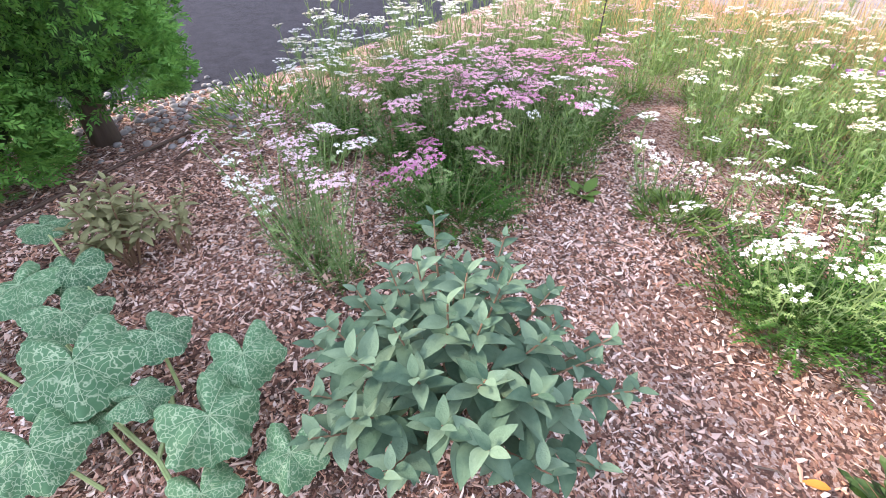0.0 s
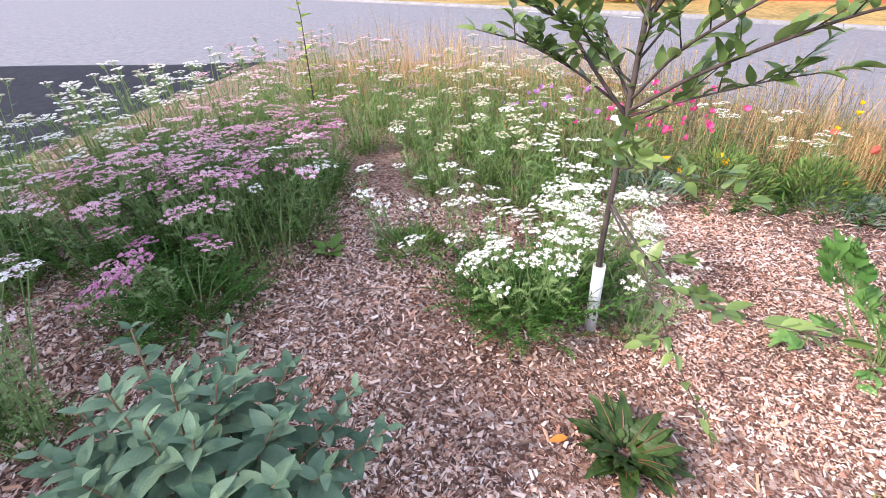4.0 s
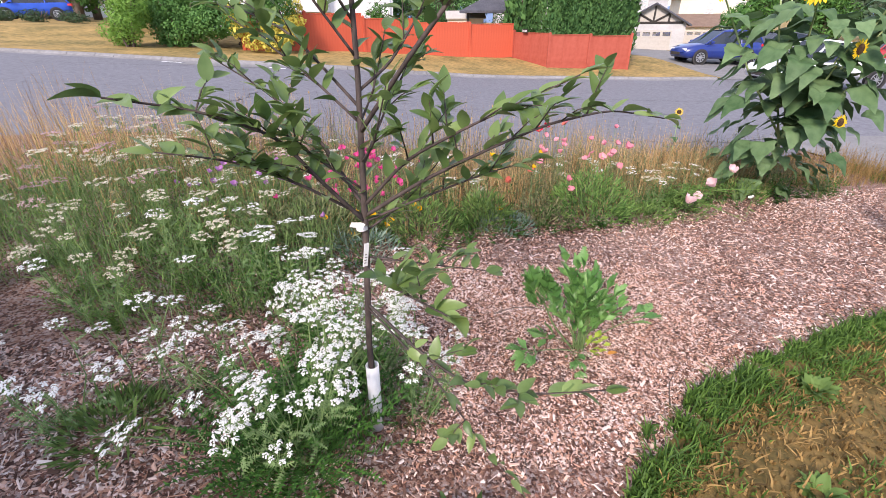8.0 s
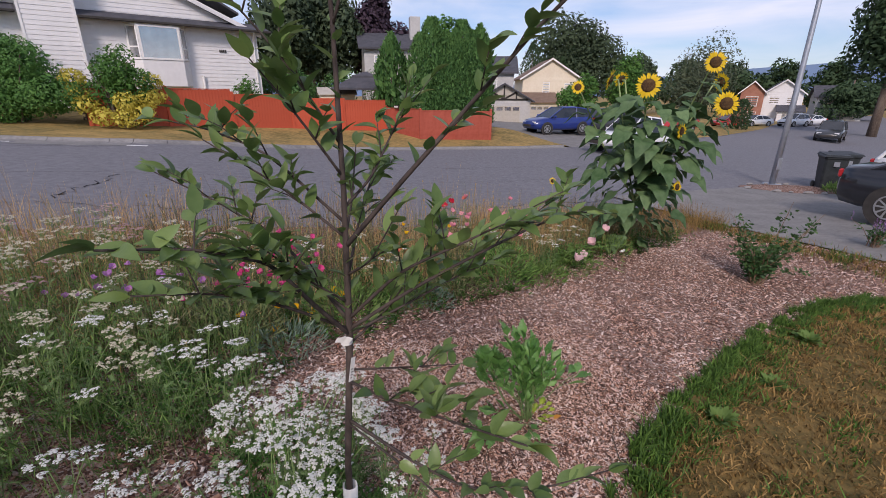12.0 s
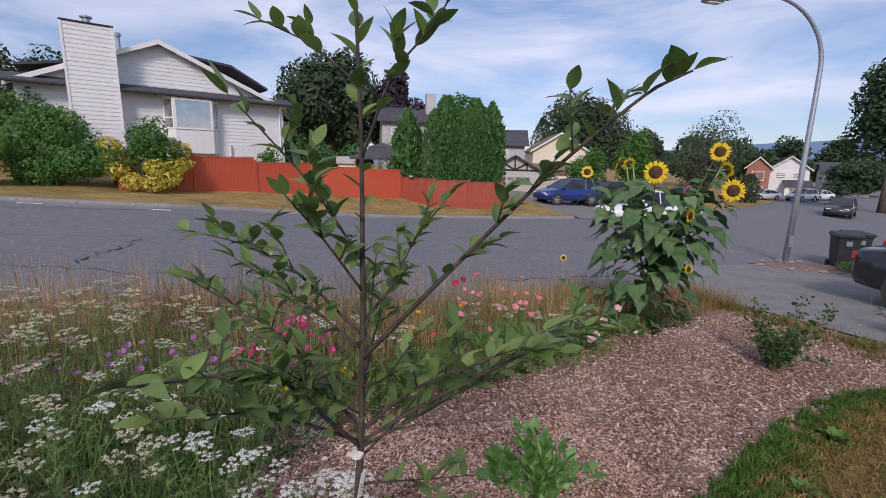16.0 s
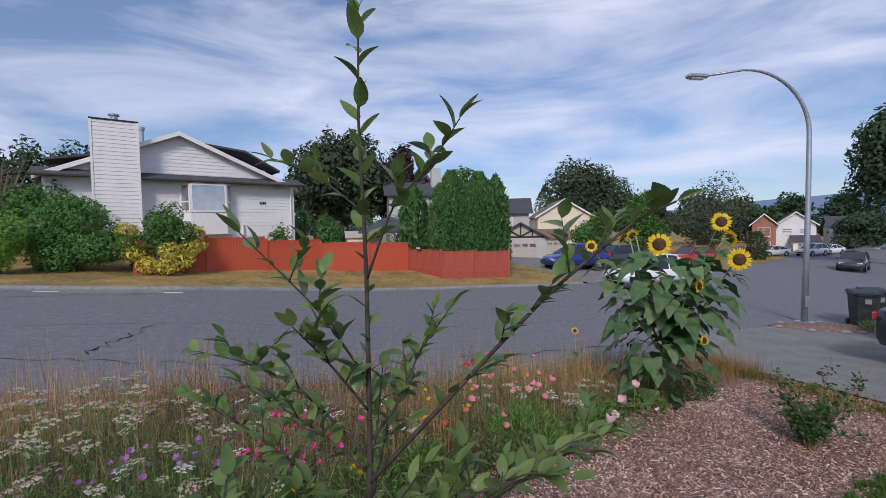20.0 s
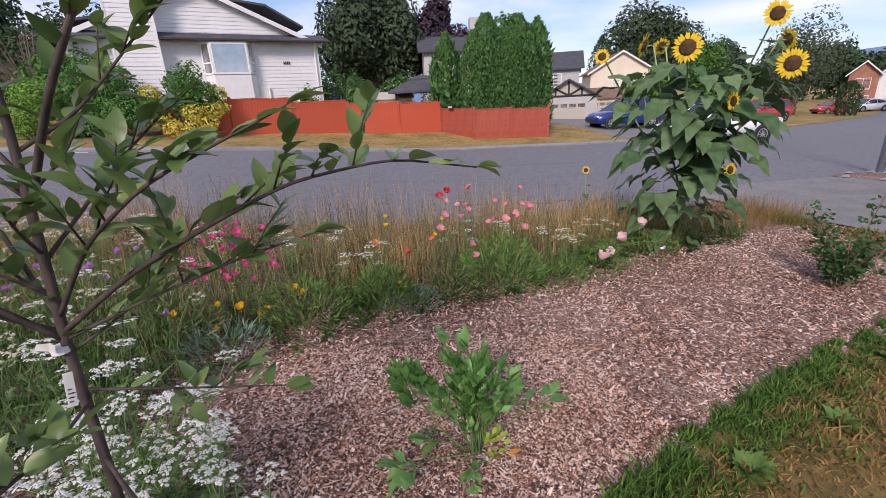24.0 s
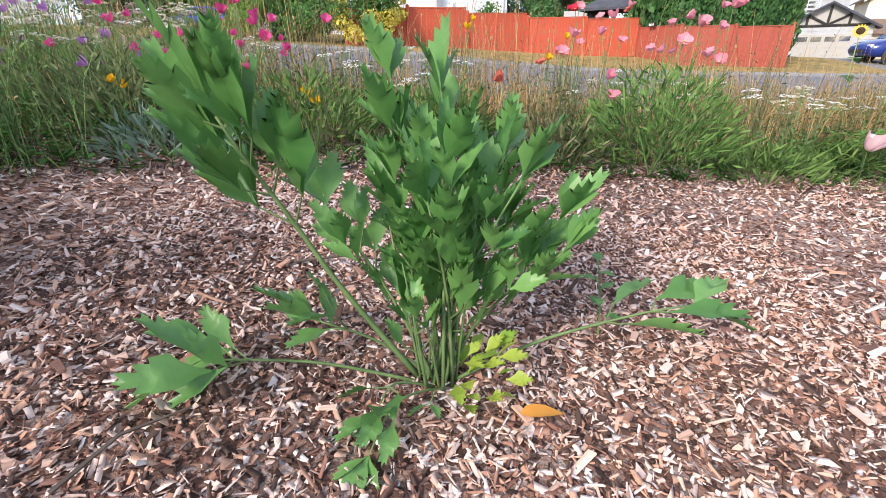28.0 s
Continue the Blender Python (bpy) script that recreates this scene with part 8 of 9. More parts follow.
def flower(x, y, z, c, s, seed, label, cat="poppy", tilt=0.6, group="flowers in the street strip"):
    """One flower on its stem, the bloom at (x, y, z)."""
    rr = random.Random(seed)
    bx, by = x + rr.uniform(-0.10, 0.10), y + rr.uniform(-0.10, 0.10)
    b = Vector((bx, by, land(bx, by)))
    v = Vector((x, y, z)) - b
    t = thing("poppy" if cat == "poppy" else "wildflower", Matrix.Translation(b), label, cat, group)
    m = v.to_track_quat("Z", "Y").to_matrix().to_4x4() @ Matrix.Diagonal((1, 1, v.length, 1))
    part("stem", FST[seed % 4], t, m=m)
    f = Vector((rr.uniform(-0.7, 0.7), rr.uniform(-0.7, 0.3) - 0.15, rr.uniform(0.4, 0.9) + 0.4 * tilt))
    part("flower", CUPS[c][seed % 3], t, m=Matrix.Translation(v) @ f.to_track_quat("Z", "Y").to_matrix().to_4x4() @ Matrix.Rotation(rr.uniform(0, 6), 4, "Z") @ Matrix.Scale(s, 4))
    return t


PL = {"scarlet": "bright red poppy on a thin hairy stem", "coral": "orange red poppy among dry grass", "pink": "pink poppy with crumpled petals", "shell": "pale pink poppy leaning over the mulch", "magenta": "magenta wildflower on an upright stem", "mauve": "mauve wildflower among dry stalks", "gold": "yellow california poppy low in the foliage", "lily": "white trumpet bloom close to the mulch"}
rr = random.Random(4)
k = 0
for x, y, z, c, s in ((-0.32, 5.6, 0.66, "scarlet", 1.4), (-0.25, 5.57, 0.71, "scarlet", 1.2), (-0.55, 4.95, 0.27, "coral", 1.15), (-0.35, 5.05, 0.36, "coral", 1.1), (-0.8, 4.75, 0.42, "coral", 0.95), (1.41, 5.87, -0.15, "shell", 2.1), (1.53, 5.98, -0.10, "shell", 1.7), (1.99, 6.5, 0.08, "shell", 1.9), (1.75, 6.2, -0.04, "shell", 2.1), (2.25, 6.35, -0.20, "lily", 1.1), (0.06, 5.08, 0.18, "pink", 1.2), (0.02, 5.1, 0.28, "pink", 1.0), (0.35, 5.39, 0.46, "pink", 1.35), (-0.25, 5.3, 0.50, "pink", 1.35)):
    flower(x, y, z, c, s, k, PL[c])
    k += 1
for i in range(20):
    flower(rr.uniform(-0.3, 0.6), 5.45 + rr.uniform(-0.25, 0.55), rr.uniform(0.34, 0.76), rr.choice(["pink", "pink", "pink", "coral"]), rr.uniform(0.85, 1.35), k, PL["pink"])
    k += 1
for i in range(46):
    x = -1.76 + rr.gauss(0, 0.21)
    flower(x, 4.08 + 0.5 * (x + 1.66) + rr.gauss(0, 0.17), rr.uniform(0.34, 0.80), "magenta", rr.uniform(0.55, 0.95), k, PL["magenta"], "wildflower", 0.1)
    k += 1
for i in range(20):
    x = -2.6 + rr.gauss(0, 0.3)
    flower(x, 3.7 + rr.gauss(0, 0.22), rr.uniform(0.35, 0.75), "mauve", rr.uniform(0.6, 0.95), k, PL["mauve"], "wildflower", 0.2)
    k += 1
for i in range(10):
    x = rr.choice((-1.95, -1.8, -1.65, -1.5, -0.55)) + rr.gauss(0, 0.1)
    flower(x, 3.5 + 0.85 * (x + 1.9) + rr.uniform(0, 0.25), land(x, 4) + rr.uniform(0.12, 0.36), "gold", rr.uniform(0.7, 1.1), k, PL["gold"], "wildflower", 0.8)
    k += 1
for i in range(5):
    flower(-1.0 + rr.uniform(-0.8, 0.9), 4.9 + rr.uniform(-0.3, 0.5), rr.uniform(0.28, 0.6), "gold", rr.uniform(0.5, 0.8), k, "small yellow daisy like bloom on a thin stem", "wildflower", 0.8)
    k += 1

# poppy stems that have fallen out over the mulch
sp_ = thing("fallen_poppy", Matrix.Translation((1.2, 6.35, land(1.2, 6.35))), "sprawling green poppy stems leaning over the mulch", "poppy")
for i in range(18):
    a = rr.uniform(-1.1, 0.5)
    l = rr.uniform(0.5, 1.05)
    b = Vector((rr.uniform(-0.2, 0.2), rr.uniform(-0.2, 0.2), 0))
    e = b + Vector((l * math.cos(a), l * math.sin(a), 0))
    e.z = land(1.2 + e.x, 6.35 + e.y) - land(1.2, 6.35) + rr.uniform(0.08, 0.42)
    mid = b.lerp(e, 0.45) + Vector((0, 0, 0.14))
    cs = Shape().tube([b, mid, e], [0.004, 0.0035, 0.0025], 5, False)
    for k in range(9):
        f = 0.1 + 0.095 * k
        p = b.lerp(mid, f * 2) if f < 0.5 else mid.lerp(e, f * 2 - 1)
        frond(cs, p, (math.cos(a + k * 2.4), math.sin(a + k * 2.4), 0.7), 0.11 * (1.2 - f), 0.022, 6, rr, 0.006)
    part("stem", cs.mesh("stem", M_fern_light), sp_)

# dry seed pods on long straws
pod = Shape().lathe([(0.001, -0.012), (0.007, -0.004), (0.0085, 0.006), (0.006, 0.012), (0.009, 0.015), (0.002, 0.018)], 8).mesh("seed_pod", M_strawstem, True)
for i in range(46):
    u, v = rr.uniform(-1.6, 3.2), rr.uniform(0.3, 1.0)
    v = FRONT(u) + (7.2 - FRONT(u)) * v
    x, y = uv_xy(u, v)
    h = rr.uniform(0.6, 0.95)
    t = thing("dry_poppy", Matrix.Translation((x, y, land(x, y))), "dry straw poppy stalk with a seed pod", "seed head", "dry seed heads")
    part("stalk", Shape().tube([(0, 0, 0), (rr.uniform(-0.05, 0.05), rr.uniform(-0.05, 0.05), h * 0.6), (0, 0, h)], [0.0026, 0.0022, 0.0018], 4, False).mesh("stalk", M_strawstem), t)
    part("seed_pod", pod, t, m=Matrix.Translation((0, 0, h + 0.01)))
# a thin wild sapling rising from the pink yarrow
ws = thing("wild_sapling", Matrix.Translation((-3.75, 1.75, land(-3.75, 1.75))), "thin wild sapling with a few pale leaves", "sapling")
part("stem", Shape().tube([(0, 0, 0), (0.02, 0.01, 0.5), (0.05, 0.03, 1.15), (0.04, 0.02, 1.4)], [0.008, 0.007, 0.004, 0.002], 6).mesh("stem", M_tree_bark), ws)
wl_ = leaf_meshes("leaf", 0.085, 0.05, M_lov_yellow, 2, rows=5)
for i in range(26):
    z = 0.25 + 1.15 * i / 25
    part("leaf", wl_[i % 2], ws, m=aim((0.04 * z, 0.02 * z, z), (math.cos(i * 2.4), math.sin(i * 2.4), 0.5), 0, rr.uniform(0.7, 1.1) * (0.6 + 0.8 * i / 25)))


# ---------------------------------------------------------------- rose and flowering bushes by the drive
def small_bush(x, y, canes, mat, leaf, n, label, seed, name="rose_bush", spikes=None):
    t = thing(name, Matrix.Translation((x, y, land(x, y))), label, "bush")
    rr = random.Random(seed)
    g = np.random.default_rng(seed)
    Q = []
    for dx, dy, h in canes:
        b = Vector((rr.uniform(-0.08, 0.08), rr.uniform(-0.08, 0.08), 0))
        tip = Vector((dx, dy, h))
        mid = b.lerp(tip, 0.5) + Vector((0, 0, 0.08))
        cn = part("cane", Shape().tube([b, mid, tip], [0.007, 0.005, 0.002], 5).mesh("cane", M_sage_stem), t)
        for k in range(n):
            f = rr.uniform(0.15, 1.0)
            p = b.lerp(mid, f * 2) if f < 0.5 else mid.lerp(tip, f * 2 - 1)
            c = Vector((rr.gauss(0, 1), rr.gauss(0, 1), rr.uniform(-0.2, 0.8))).normalized()
            for e in range(3):
                d = (c + Vector((rr.gauss(0, 0.5), rr.gauss(0, 0.5), rr.gauss(0, 0.4)))).normalized()
                s = d.cross(Vector((rr.gauss(0, 1), rr.gauss(0, 1), rr.gauss(0, 1)))).normalized()
                q = p + c * leaf * (0.4 + 0.5 * e)
                Q += [q, q + d * leaf * 0.5 + s * leaf * 0.3, q + d * leaf, q + d * leaf * 0.5 - s * leaf * 0.3]
        if spikes:
            sp = Shape()
            for k in range(26):
                z = h - 0.02 + 0.16 * k / 26
                a = rr.uniform(0, 6.28)
                sp.add([(dx, dy, z), (dx + 0.014 * math.cos(a), dy + 0.014 * math.sin(a), z + 0.012), (dx + 0.012 * math.cos(a + 0.8), dy + 0.012 * math.sin(a + 0.8), z - 0.002)], [(0, 1, 2)])
            part("flower_spike", sp.mesh("flower_spike", spikes), cn)
    part("foliage", mesh_quads("foliage", [tuple(q) for q in Q], mat), t)
    return t


rr = random.Random(15)
small_bush(3.95, 5.95, [(rr.gauss(0, 0.2), rr.gauss(0, 0.2), rr.uniform(0.25, 0.62)) for _ in range(30)] + [(0.32, 0.1, 1.12), (0.38, 0.2, 0.95), (-0.3, 0.35, 0.9), (-0.22, 0.25, 0.8), (-0.1, 0.4, 0.85), (0.7, 0.0, 0.98), (0.8, 0.15, 0.85), (0.62, 0.1, 0.7)], M_rose, 0.055, 18, "loose rose bush with a few tall canes", 1)
small_bush(6.55, 6.95, [(rr.gauss(0, 0.2), rr.gauss(0, 0.2), rr.uniform(0.25, 0.42)) for _ in range(16)], M_rose, 0.04, 12, "low bush with fading purple flower spikes", 2, "flowering_bush", M_purple)

# ---------------------------------------------------------------- lawn grass
def on_lawn(lo, hi, pw=1.0):
    def f(g, n):
        u = g.uniform(0.2, 6.8, n)
        v = np.interp(u, LU, LV) + 0.05 + 0.05 * np.sin(9 * u + 2 * np.sin(5 * u)) * np.sin(3.3 * u) - lo - (hi - lo) * g.uniform(0, 1, n) ** pw
        return u * CU - v * SU, u * SU + v * CU
    return f


stuff("lawn_rim_grass", blades(10000, patchy(on_lawn(-0.06, 0.20, 1.4), -0.2, 7.0, 2.0), 0.03, 0.12, 0.012, 0.6, 1, M_blade_green, "lawn_rim_grass", droop=0.3), "lush green grass along the mulch edge", "grass")
stuff("lawn_rim_tufts", blades(6000, patchy(on_lawn(-0.04, 0.32), 1.0, 5.0), 0.06, 0.15, 0.008, 0.7, 7, M_blade_green, "lawn_rim_tufts", droop=0.4), "taller grass tufts along the mulch edge", "grass")
stuff("lawn_dry_grass", blades(20000, on_lawn(0.15, 2.9, 1.4), 0.03, 0.09, 0.013, 0.9, 2, M_blade_dry, "lawn_dry_grass", droop=0.3), "dry brown blades of the parched lawn", "grass")
stuff("lawn_green_grass", blades(9000, patchy(on_lawn(0.12, 2.9, 1.4), 0.5, 3.4, 4.0), 0.03, 0.10, 0.012, 0.7, 3, M_blade_green, "lawn_green_grass", droop=0.3), "scattered green blades in the dry lawn", "grass")

def by_drive(g, n):
    u, v = 7.75 + np.abs(g.normal(0, 0.16, n)) * np.where(g.uniform(0, 1, n) < 0.7, -1, 0.9), g.uniform(2.6, 7.2, n)
    return u * CU - v * SU, u * SU + v * CU


stuff("drive_fringe", blades(2600, by_drive, 0.04, 0.16, 0.009, 0.7, 71, M_blade_dry, "drive_fringe", droop=0.3), "tan grass fringe along the concrete drive", "grass")
stuff("drive_fringe", blades(1800, patchy(by_drive, 0.2, 3.0), 0.05, 0.18, 0.009, 0.7, 72, M_blade_green, "drive_fringe", droop=0.3), "green grass tufts along the concrete drive", "grass")

# ---------------------------------------------------------------- cedar hedge by the dark drive, stones, hose
def near_cedar(x, y, r, h, n, seed, label, low):
    """A dense clipped cedar with branch sprays of scale leaves, clear of the ground, on a bare trunk."""
    t = thing("cedar_hedge", Matrix.Translation((x, y, land(x, y))), label, "hedge")
    part("trunk", Shape().tube([(0, 0, -0.05), (0.02, 0.0, 0.4), (0, 0.02, h * 0.8)], [0.10, 0.085, 0.03], 10).mesh("trunk", M_bark, True), t)
    g = np.random.default_rng(seed)
    # closed dark shell added behind the sprays, its colour standing for the inner shade
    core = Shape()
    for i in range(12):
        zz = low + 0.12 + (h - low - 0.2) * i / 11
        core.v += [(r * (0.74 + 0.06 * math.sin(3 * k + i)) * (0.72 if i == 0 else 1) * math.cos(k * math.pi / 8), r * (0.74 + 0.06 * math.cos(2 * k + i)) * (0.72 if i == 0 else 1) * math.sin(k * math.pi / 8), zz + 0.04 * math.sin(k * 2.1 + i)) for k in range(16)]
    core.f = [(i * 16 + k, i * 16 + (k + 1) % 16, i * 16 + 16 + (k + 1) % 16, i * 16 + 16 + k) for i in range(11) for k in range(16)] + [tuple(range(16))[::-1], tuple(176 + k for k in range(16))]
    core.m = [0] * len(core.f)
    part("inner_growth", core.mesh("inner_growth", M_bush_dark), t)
    z = low + (h - low) * g.uniform(0, 1, n)
    a = g.uniform(0, 2 * np.pi, n)
    base = 0.16 * np.clip((low + 0.3 - z) / 0.3, 0, 1)
    lump = 1 + 0.10 * np.sin(4 * a + 5 * z) + 0.09 * np.sin(9 * a - 8 * z + seed) + 0.06 * np.sin(17 * a + 21 * z)
    rad = r * lump * (1 - base) * (0.74 + 0.30 * g.uniform(0, 1, n) ** 0.6)
    C = np.stack([rad * np.cos(a), rad * np.sin(a), z], 1)
    out = np.stack([np.cos(a), np.sin(a), 0.25 + 0 * a], 1) + g.normal(0, 0.45, (n, 3))
    out /= np.linalg.norm(out, axis=1)[:, None]
    sd = np.cross(out, g.normal(size=(n, 3)))
    sd /= np.linalg.norm(sd, axis=1)[:, None]
    Q = []
    for k, (f, w) in enumerate(((0.0, 0.0), (0.35, 1), (0.35, -1), (0.7, 1), (0.7, -1), (1.0, 0.3), (1.0, -0.3))):
        p = C + out * (0.06 * f)
        d = out + sd * w * 0.9
        d /= np.linalg.norm(d, axis=1)[:, None]
        s = np.cross(d, np.cross(out, sd))
        s /= np.linalg.norm(s, axis=1)[:, None]
        l = (0.042 * np.exp(g.normal(0, 0.2, n)))[:, None]
        Q.append(np.stack([p, p + d * l * 0.5 + s * 0.007, p + d * l, p + d * l * 0.5 - s * 0.007], 1))
    part("foliage", mesh_quads("foliage", np.concatenate(Q, 1).reshape(-1, 4, 3), M_cedar_near), t)
    return t


near_cedar(-3.25, -2.05, 0.64, 2.4, 13000, 1, "clipped bright green cedar above mulch on a bare trunk", 0.30)
near_cedar(-2.55, -2.68, 0.68, 2.4, 13000, 2, "clipped bright green cedar beside its neighbour", 0.06)
near_cedar(-1.75, -3.5, 0.66, 2.4, 2500, 3, "clipped bright green cedar at the bed end", 0.1)

g = np.random.default_rng(8)
vs, fs = [], []
for i in range(420):
    u, v = g.normal(-4.2, 0.3), g.uniform(-1.4, 0.4)
    x, y = uv_xy(u, v)
    r = g.uniform(0.018, 0.042)
    z = land_uv(u, v) + r * 0.35
    b = len(vs)
    ring = 7
    for lvl, (q, zz) in enumerate(((0.6, -0.5), (1.0, 0.0), (0.65, 0.5))):
        for k in range(ring):
            a = 2 * math.pi * k / ring + i
            vs.append((x + r * q * math.cos(a) * g.uniform(0.85, 1.15), y + r * q * 0.8 * math.sin(a) * g.uniform(0.85, 1.15), z + r * zz * 0.8))
    vs.append((x, y, z + r * 0.55))
    for lvl in range(2):
        for k in range(ring):
            fs.append((b + lvl * ring + k, b + lvl * ring + (k + 1) % ring, b + (lvl + 1) * ring + (k + 1) % ring, b + (lvl + 1) * ring + k))
    for k in range(ring):
        fs.append((b + 2 * ring + k, b + 2 * ring + (k + 1) % ring, b + 3 * ring, b + 3 * ring))
me = bpy.data.meshes.new("river_stones")
me.from_pydata(vs, [], [f if f[2] != f[3] else f[:3] for f in fs])
me.materials.append(M_rock)
me.polygons.foreach_set("use_smooth", [True] * len(me.polygons))
stuff("river_stones", me, "grey river stones along the dark driveway", "stones")
hp = [(-2.2, -2.2), (-2.6, -1.95), (-3.0, -1.72), (-3.3, -1.5), (-3.2, -1.35), (-2.9, -1.45)]
whole("hose", Shape().tube([(x, y, land(x, y) + 0.02) for x, y in hp], [0.011] * 6, 8).mesh("hose", M_hose, True), Matrix.Identity(4), "thin brown garden hose on the mulch", "hose")
for i, (x, y, a, l) in enumerate(((-1.55, 0.95, 0.3, 0.28), (-1.75, 1.0, 1.2, 0.22), (-0.45, 3.15, 0.5, 0.3), (0.62, 2.62, 1.3, 0.35), (0.9, 2.75, 1.1, 0.3), (-0.2, 2.45, 1.5, 0.2), (-0.6, 1.15, 0.8, 0.13), (1.2, 3.6, 0.3, 0.25))):
    whole("twig", Shape().tube([(0, 0, 0), (l * 0.5, 0.02, 0.008), (l, -0.01, 0)], [0.004, 0.0035, 0.002], 5).mesh("twig", M_bark), Matrix.Translation((x, y, land(x, y) + 0.022)) @ Matrix.Rotation(a, 4, "Z"), "thin dead twig lying on the mulch", "twig", "twigs on the mulch")

# 300 larger loose chips that can be told apart, as pieces of the bed
CH = []
for i in range(8):
    rr = random.Random(i)
    L, W, H = rr.uniform(0.035, 0.06), rr.uniform(0.010, 0.020), rr.uniform(0.003, 0.007)
    q = [(-L * rr.uniform(0.4, 0.5), -W * 0.5), (L * rr.uniform(0.35, 0.5), -W * rr.uniform(0.3, 0.5)), (L * rr.uniform(0.4, 0.52), W * rr.uniform(0.2, 0.5)), (-L * rr.uniform(0.35, 0.5), W * 0.5)]
    CH.append(Shape().add([(x, y, 0) for x, y in q] + [(x * 0.92, y * 0.86, H) for x, y in q], [(4, 5, 6, 7), (0, 1, 5, 4), (1, 2, 6, 5), (2, 3, 7, 6), (3, 0, 4, 7), (3, 2, 1, 0)]).mesh("wood_chip", M_chip_part))
rr = random.Random(44)
for i in range(290):
    u, v = (rr.uniform(-0.6, 2.6), rr.uniform(1.9, 4.4)) if i < 190 else (rr.uniform(-2.2, -0.4), rr.uniform(-0.4, 2.6))
    if v < LAWN(u) + 0.05 or v > FRONT(u):
        continue
    x, y = uv_xy(u, v)
    part("wood_chip", CH[i % 8], mulch_ob, m=Matrix.Translation((x, y, land(x, y) + 0.022)) @ Euler((rr.gauss(0, 0.2), rr.gauss(0, 0.2), rr.uniform(0, 6.28))).to_matrix().to_4x4())

# kerb bed at the lamp foot with low plants
bedm = Shape()
for k in range(20):
    a = k * 2 * math.pi / 20
    bedm.v.append((10.7 + 1.75 * math.cos(a) * (1 + 0.1 * math.sin(3 * a)), 13.3 + 0.75 * math.sin(a), land(10.7 + 1.75 * math.cos(a), 13.3 + 0.75 * math.sin(a)) + 0.03))
bedm.v.append((10.7, 13.3, land(10.7, 13.3) + 0.09))
bedm.f = [(k, (k + 1) % 20, 20) for k in range(20)]
bedm.m = [0] * 20
whole("kerb_bed", bedm.mesh("kerb_bed", M_mulch), Matrix.Identity(4), "small mulched bed round the lamp foot", "mulch bed", kind="structure")
rr = random.Random(3)
for i in range(16):
    a = rr.uniform(0, 6.28)
    x, y = 10.7 + 1.75 * math.cos(a), 13.3 + 0.75 * math.sin(a)
    s = rr.uniform(0.05, 0.10)
    st = Shape().lathe([(s * 0.5, -s * 0.3), (s, 0), (s * 0.8, s * 0.4), (s * 0.2, s * 0.6)], 8)
    whole("edge_stone", st.mesh("edge_stone", M_rock), Matrix.Translation((x, y, land(x, y) + 0.05)) @ Matrix.Diagonal((1.3, 0.8, 1, 1)), "small grey stone edging the lamp bed", "stone", "stones round the lamp bed")
rb = mound(11.9, 12.2, 0.28, 0.45, M_rose, 900, 0.06, 0.03, 90, "small red flowering plant in the kerb bed", "red_flower_plant")
rb2 = leaf_cloud("red_blooms", [(0, 0, 0.36, 0.26, 0.26, 0.2)], 160, 0.07, PCOL["scarlet"], 3)
part("red_blooms", rb2, rb)
mound(11.35, 12.75, 0.35, 0.30, M_fern_light, 900, 0.10, 0.012, 91, "low green tuft in the kerb bed", "grass_tuft")
# ---------------------------------------------------------------- parked vehicles
M_tyre = material("tyre_rubber", (0.018, 0.018, 0.018), (0.032, 0.032, 0.032), 0.85, 30)
M_alloy = material("alloy_rim", (0.50, 0.51, 0.53), (0.62, 0.63, 0.65), 0.3, 10, metal=0.8)
M_cabin = material("car_glass", (0.02, 0.024, 0.028), (0.04, 0.045, 0.05), 0.05, 3, spec=0.9, metal=0.2)
M_tail = material("tail_light", (0.42, 0.012, 0.015), (0.58, 0.03, 0.03), 0.25, 10, coat=0.8)
M_headl = material("head_light", (0.60, 0.62, 0.64), (0.74, 0.75, 0.76), 0.15, 10)


def paint(name, c, k=1.25):
    return material(name, c, tuple(min(1, q * k) for q in c), 0.28, 2, coat=0.7)


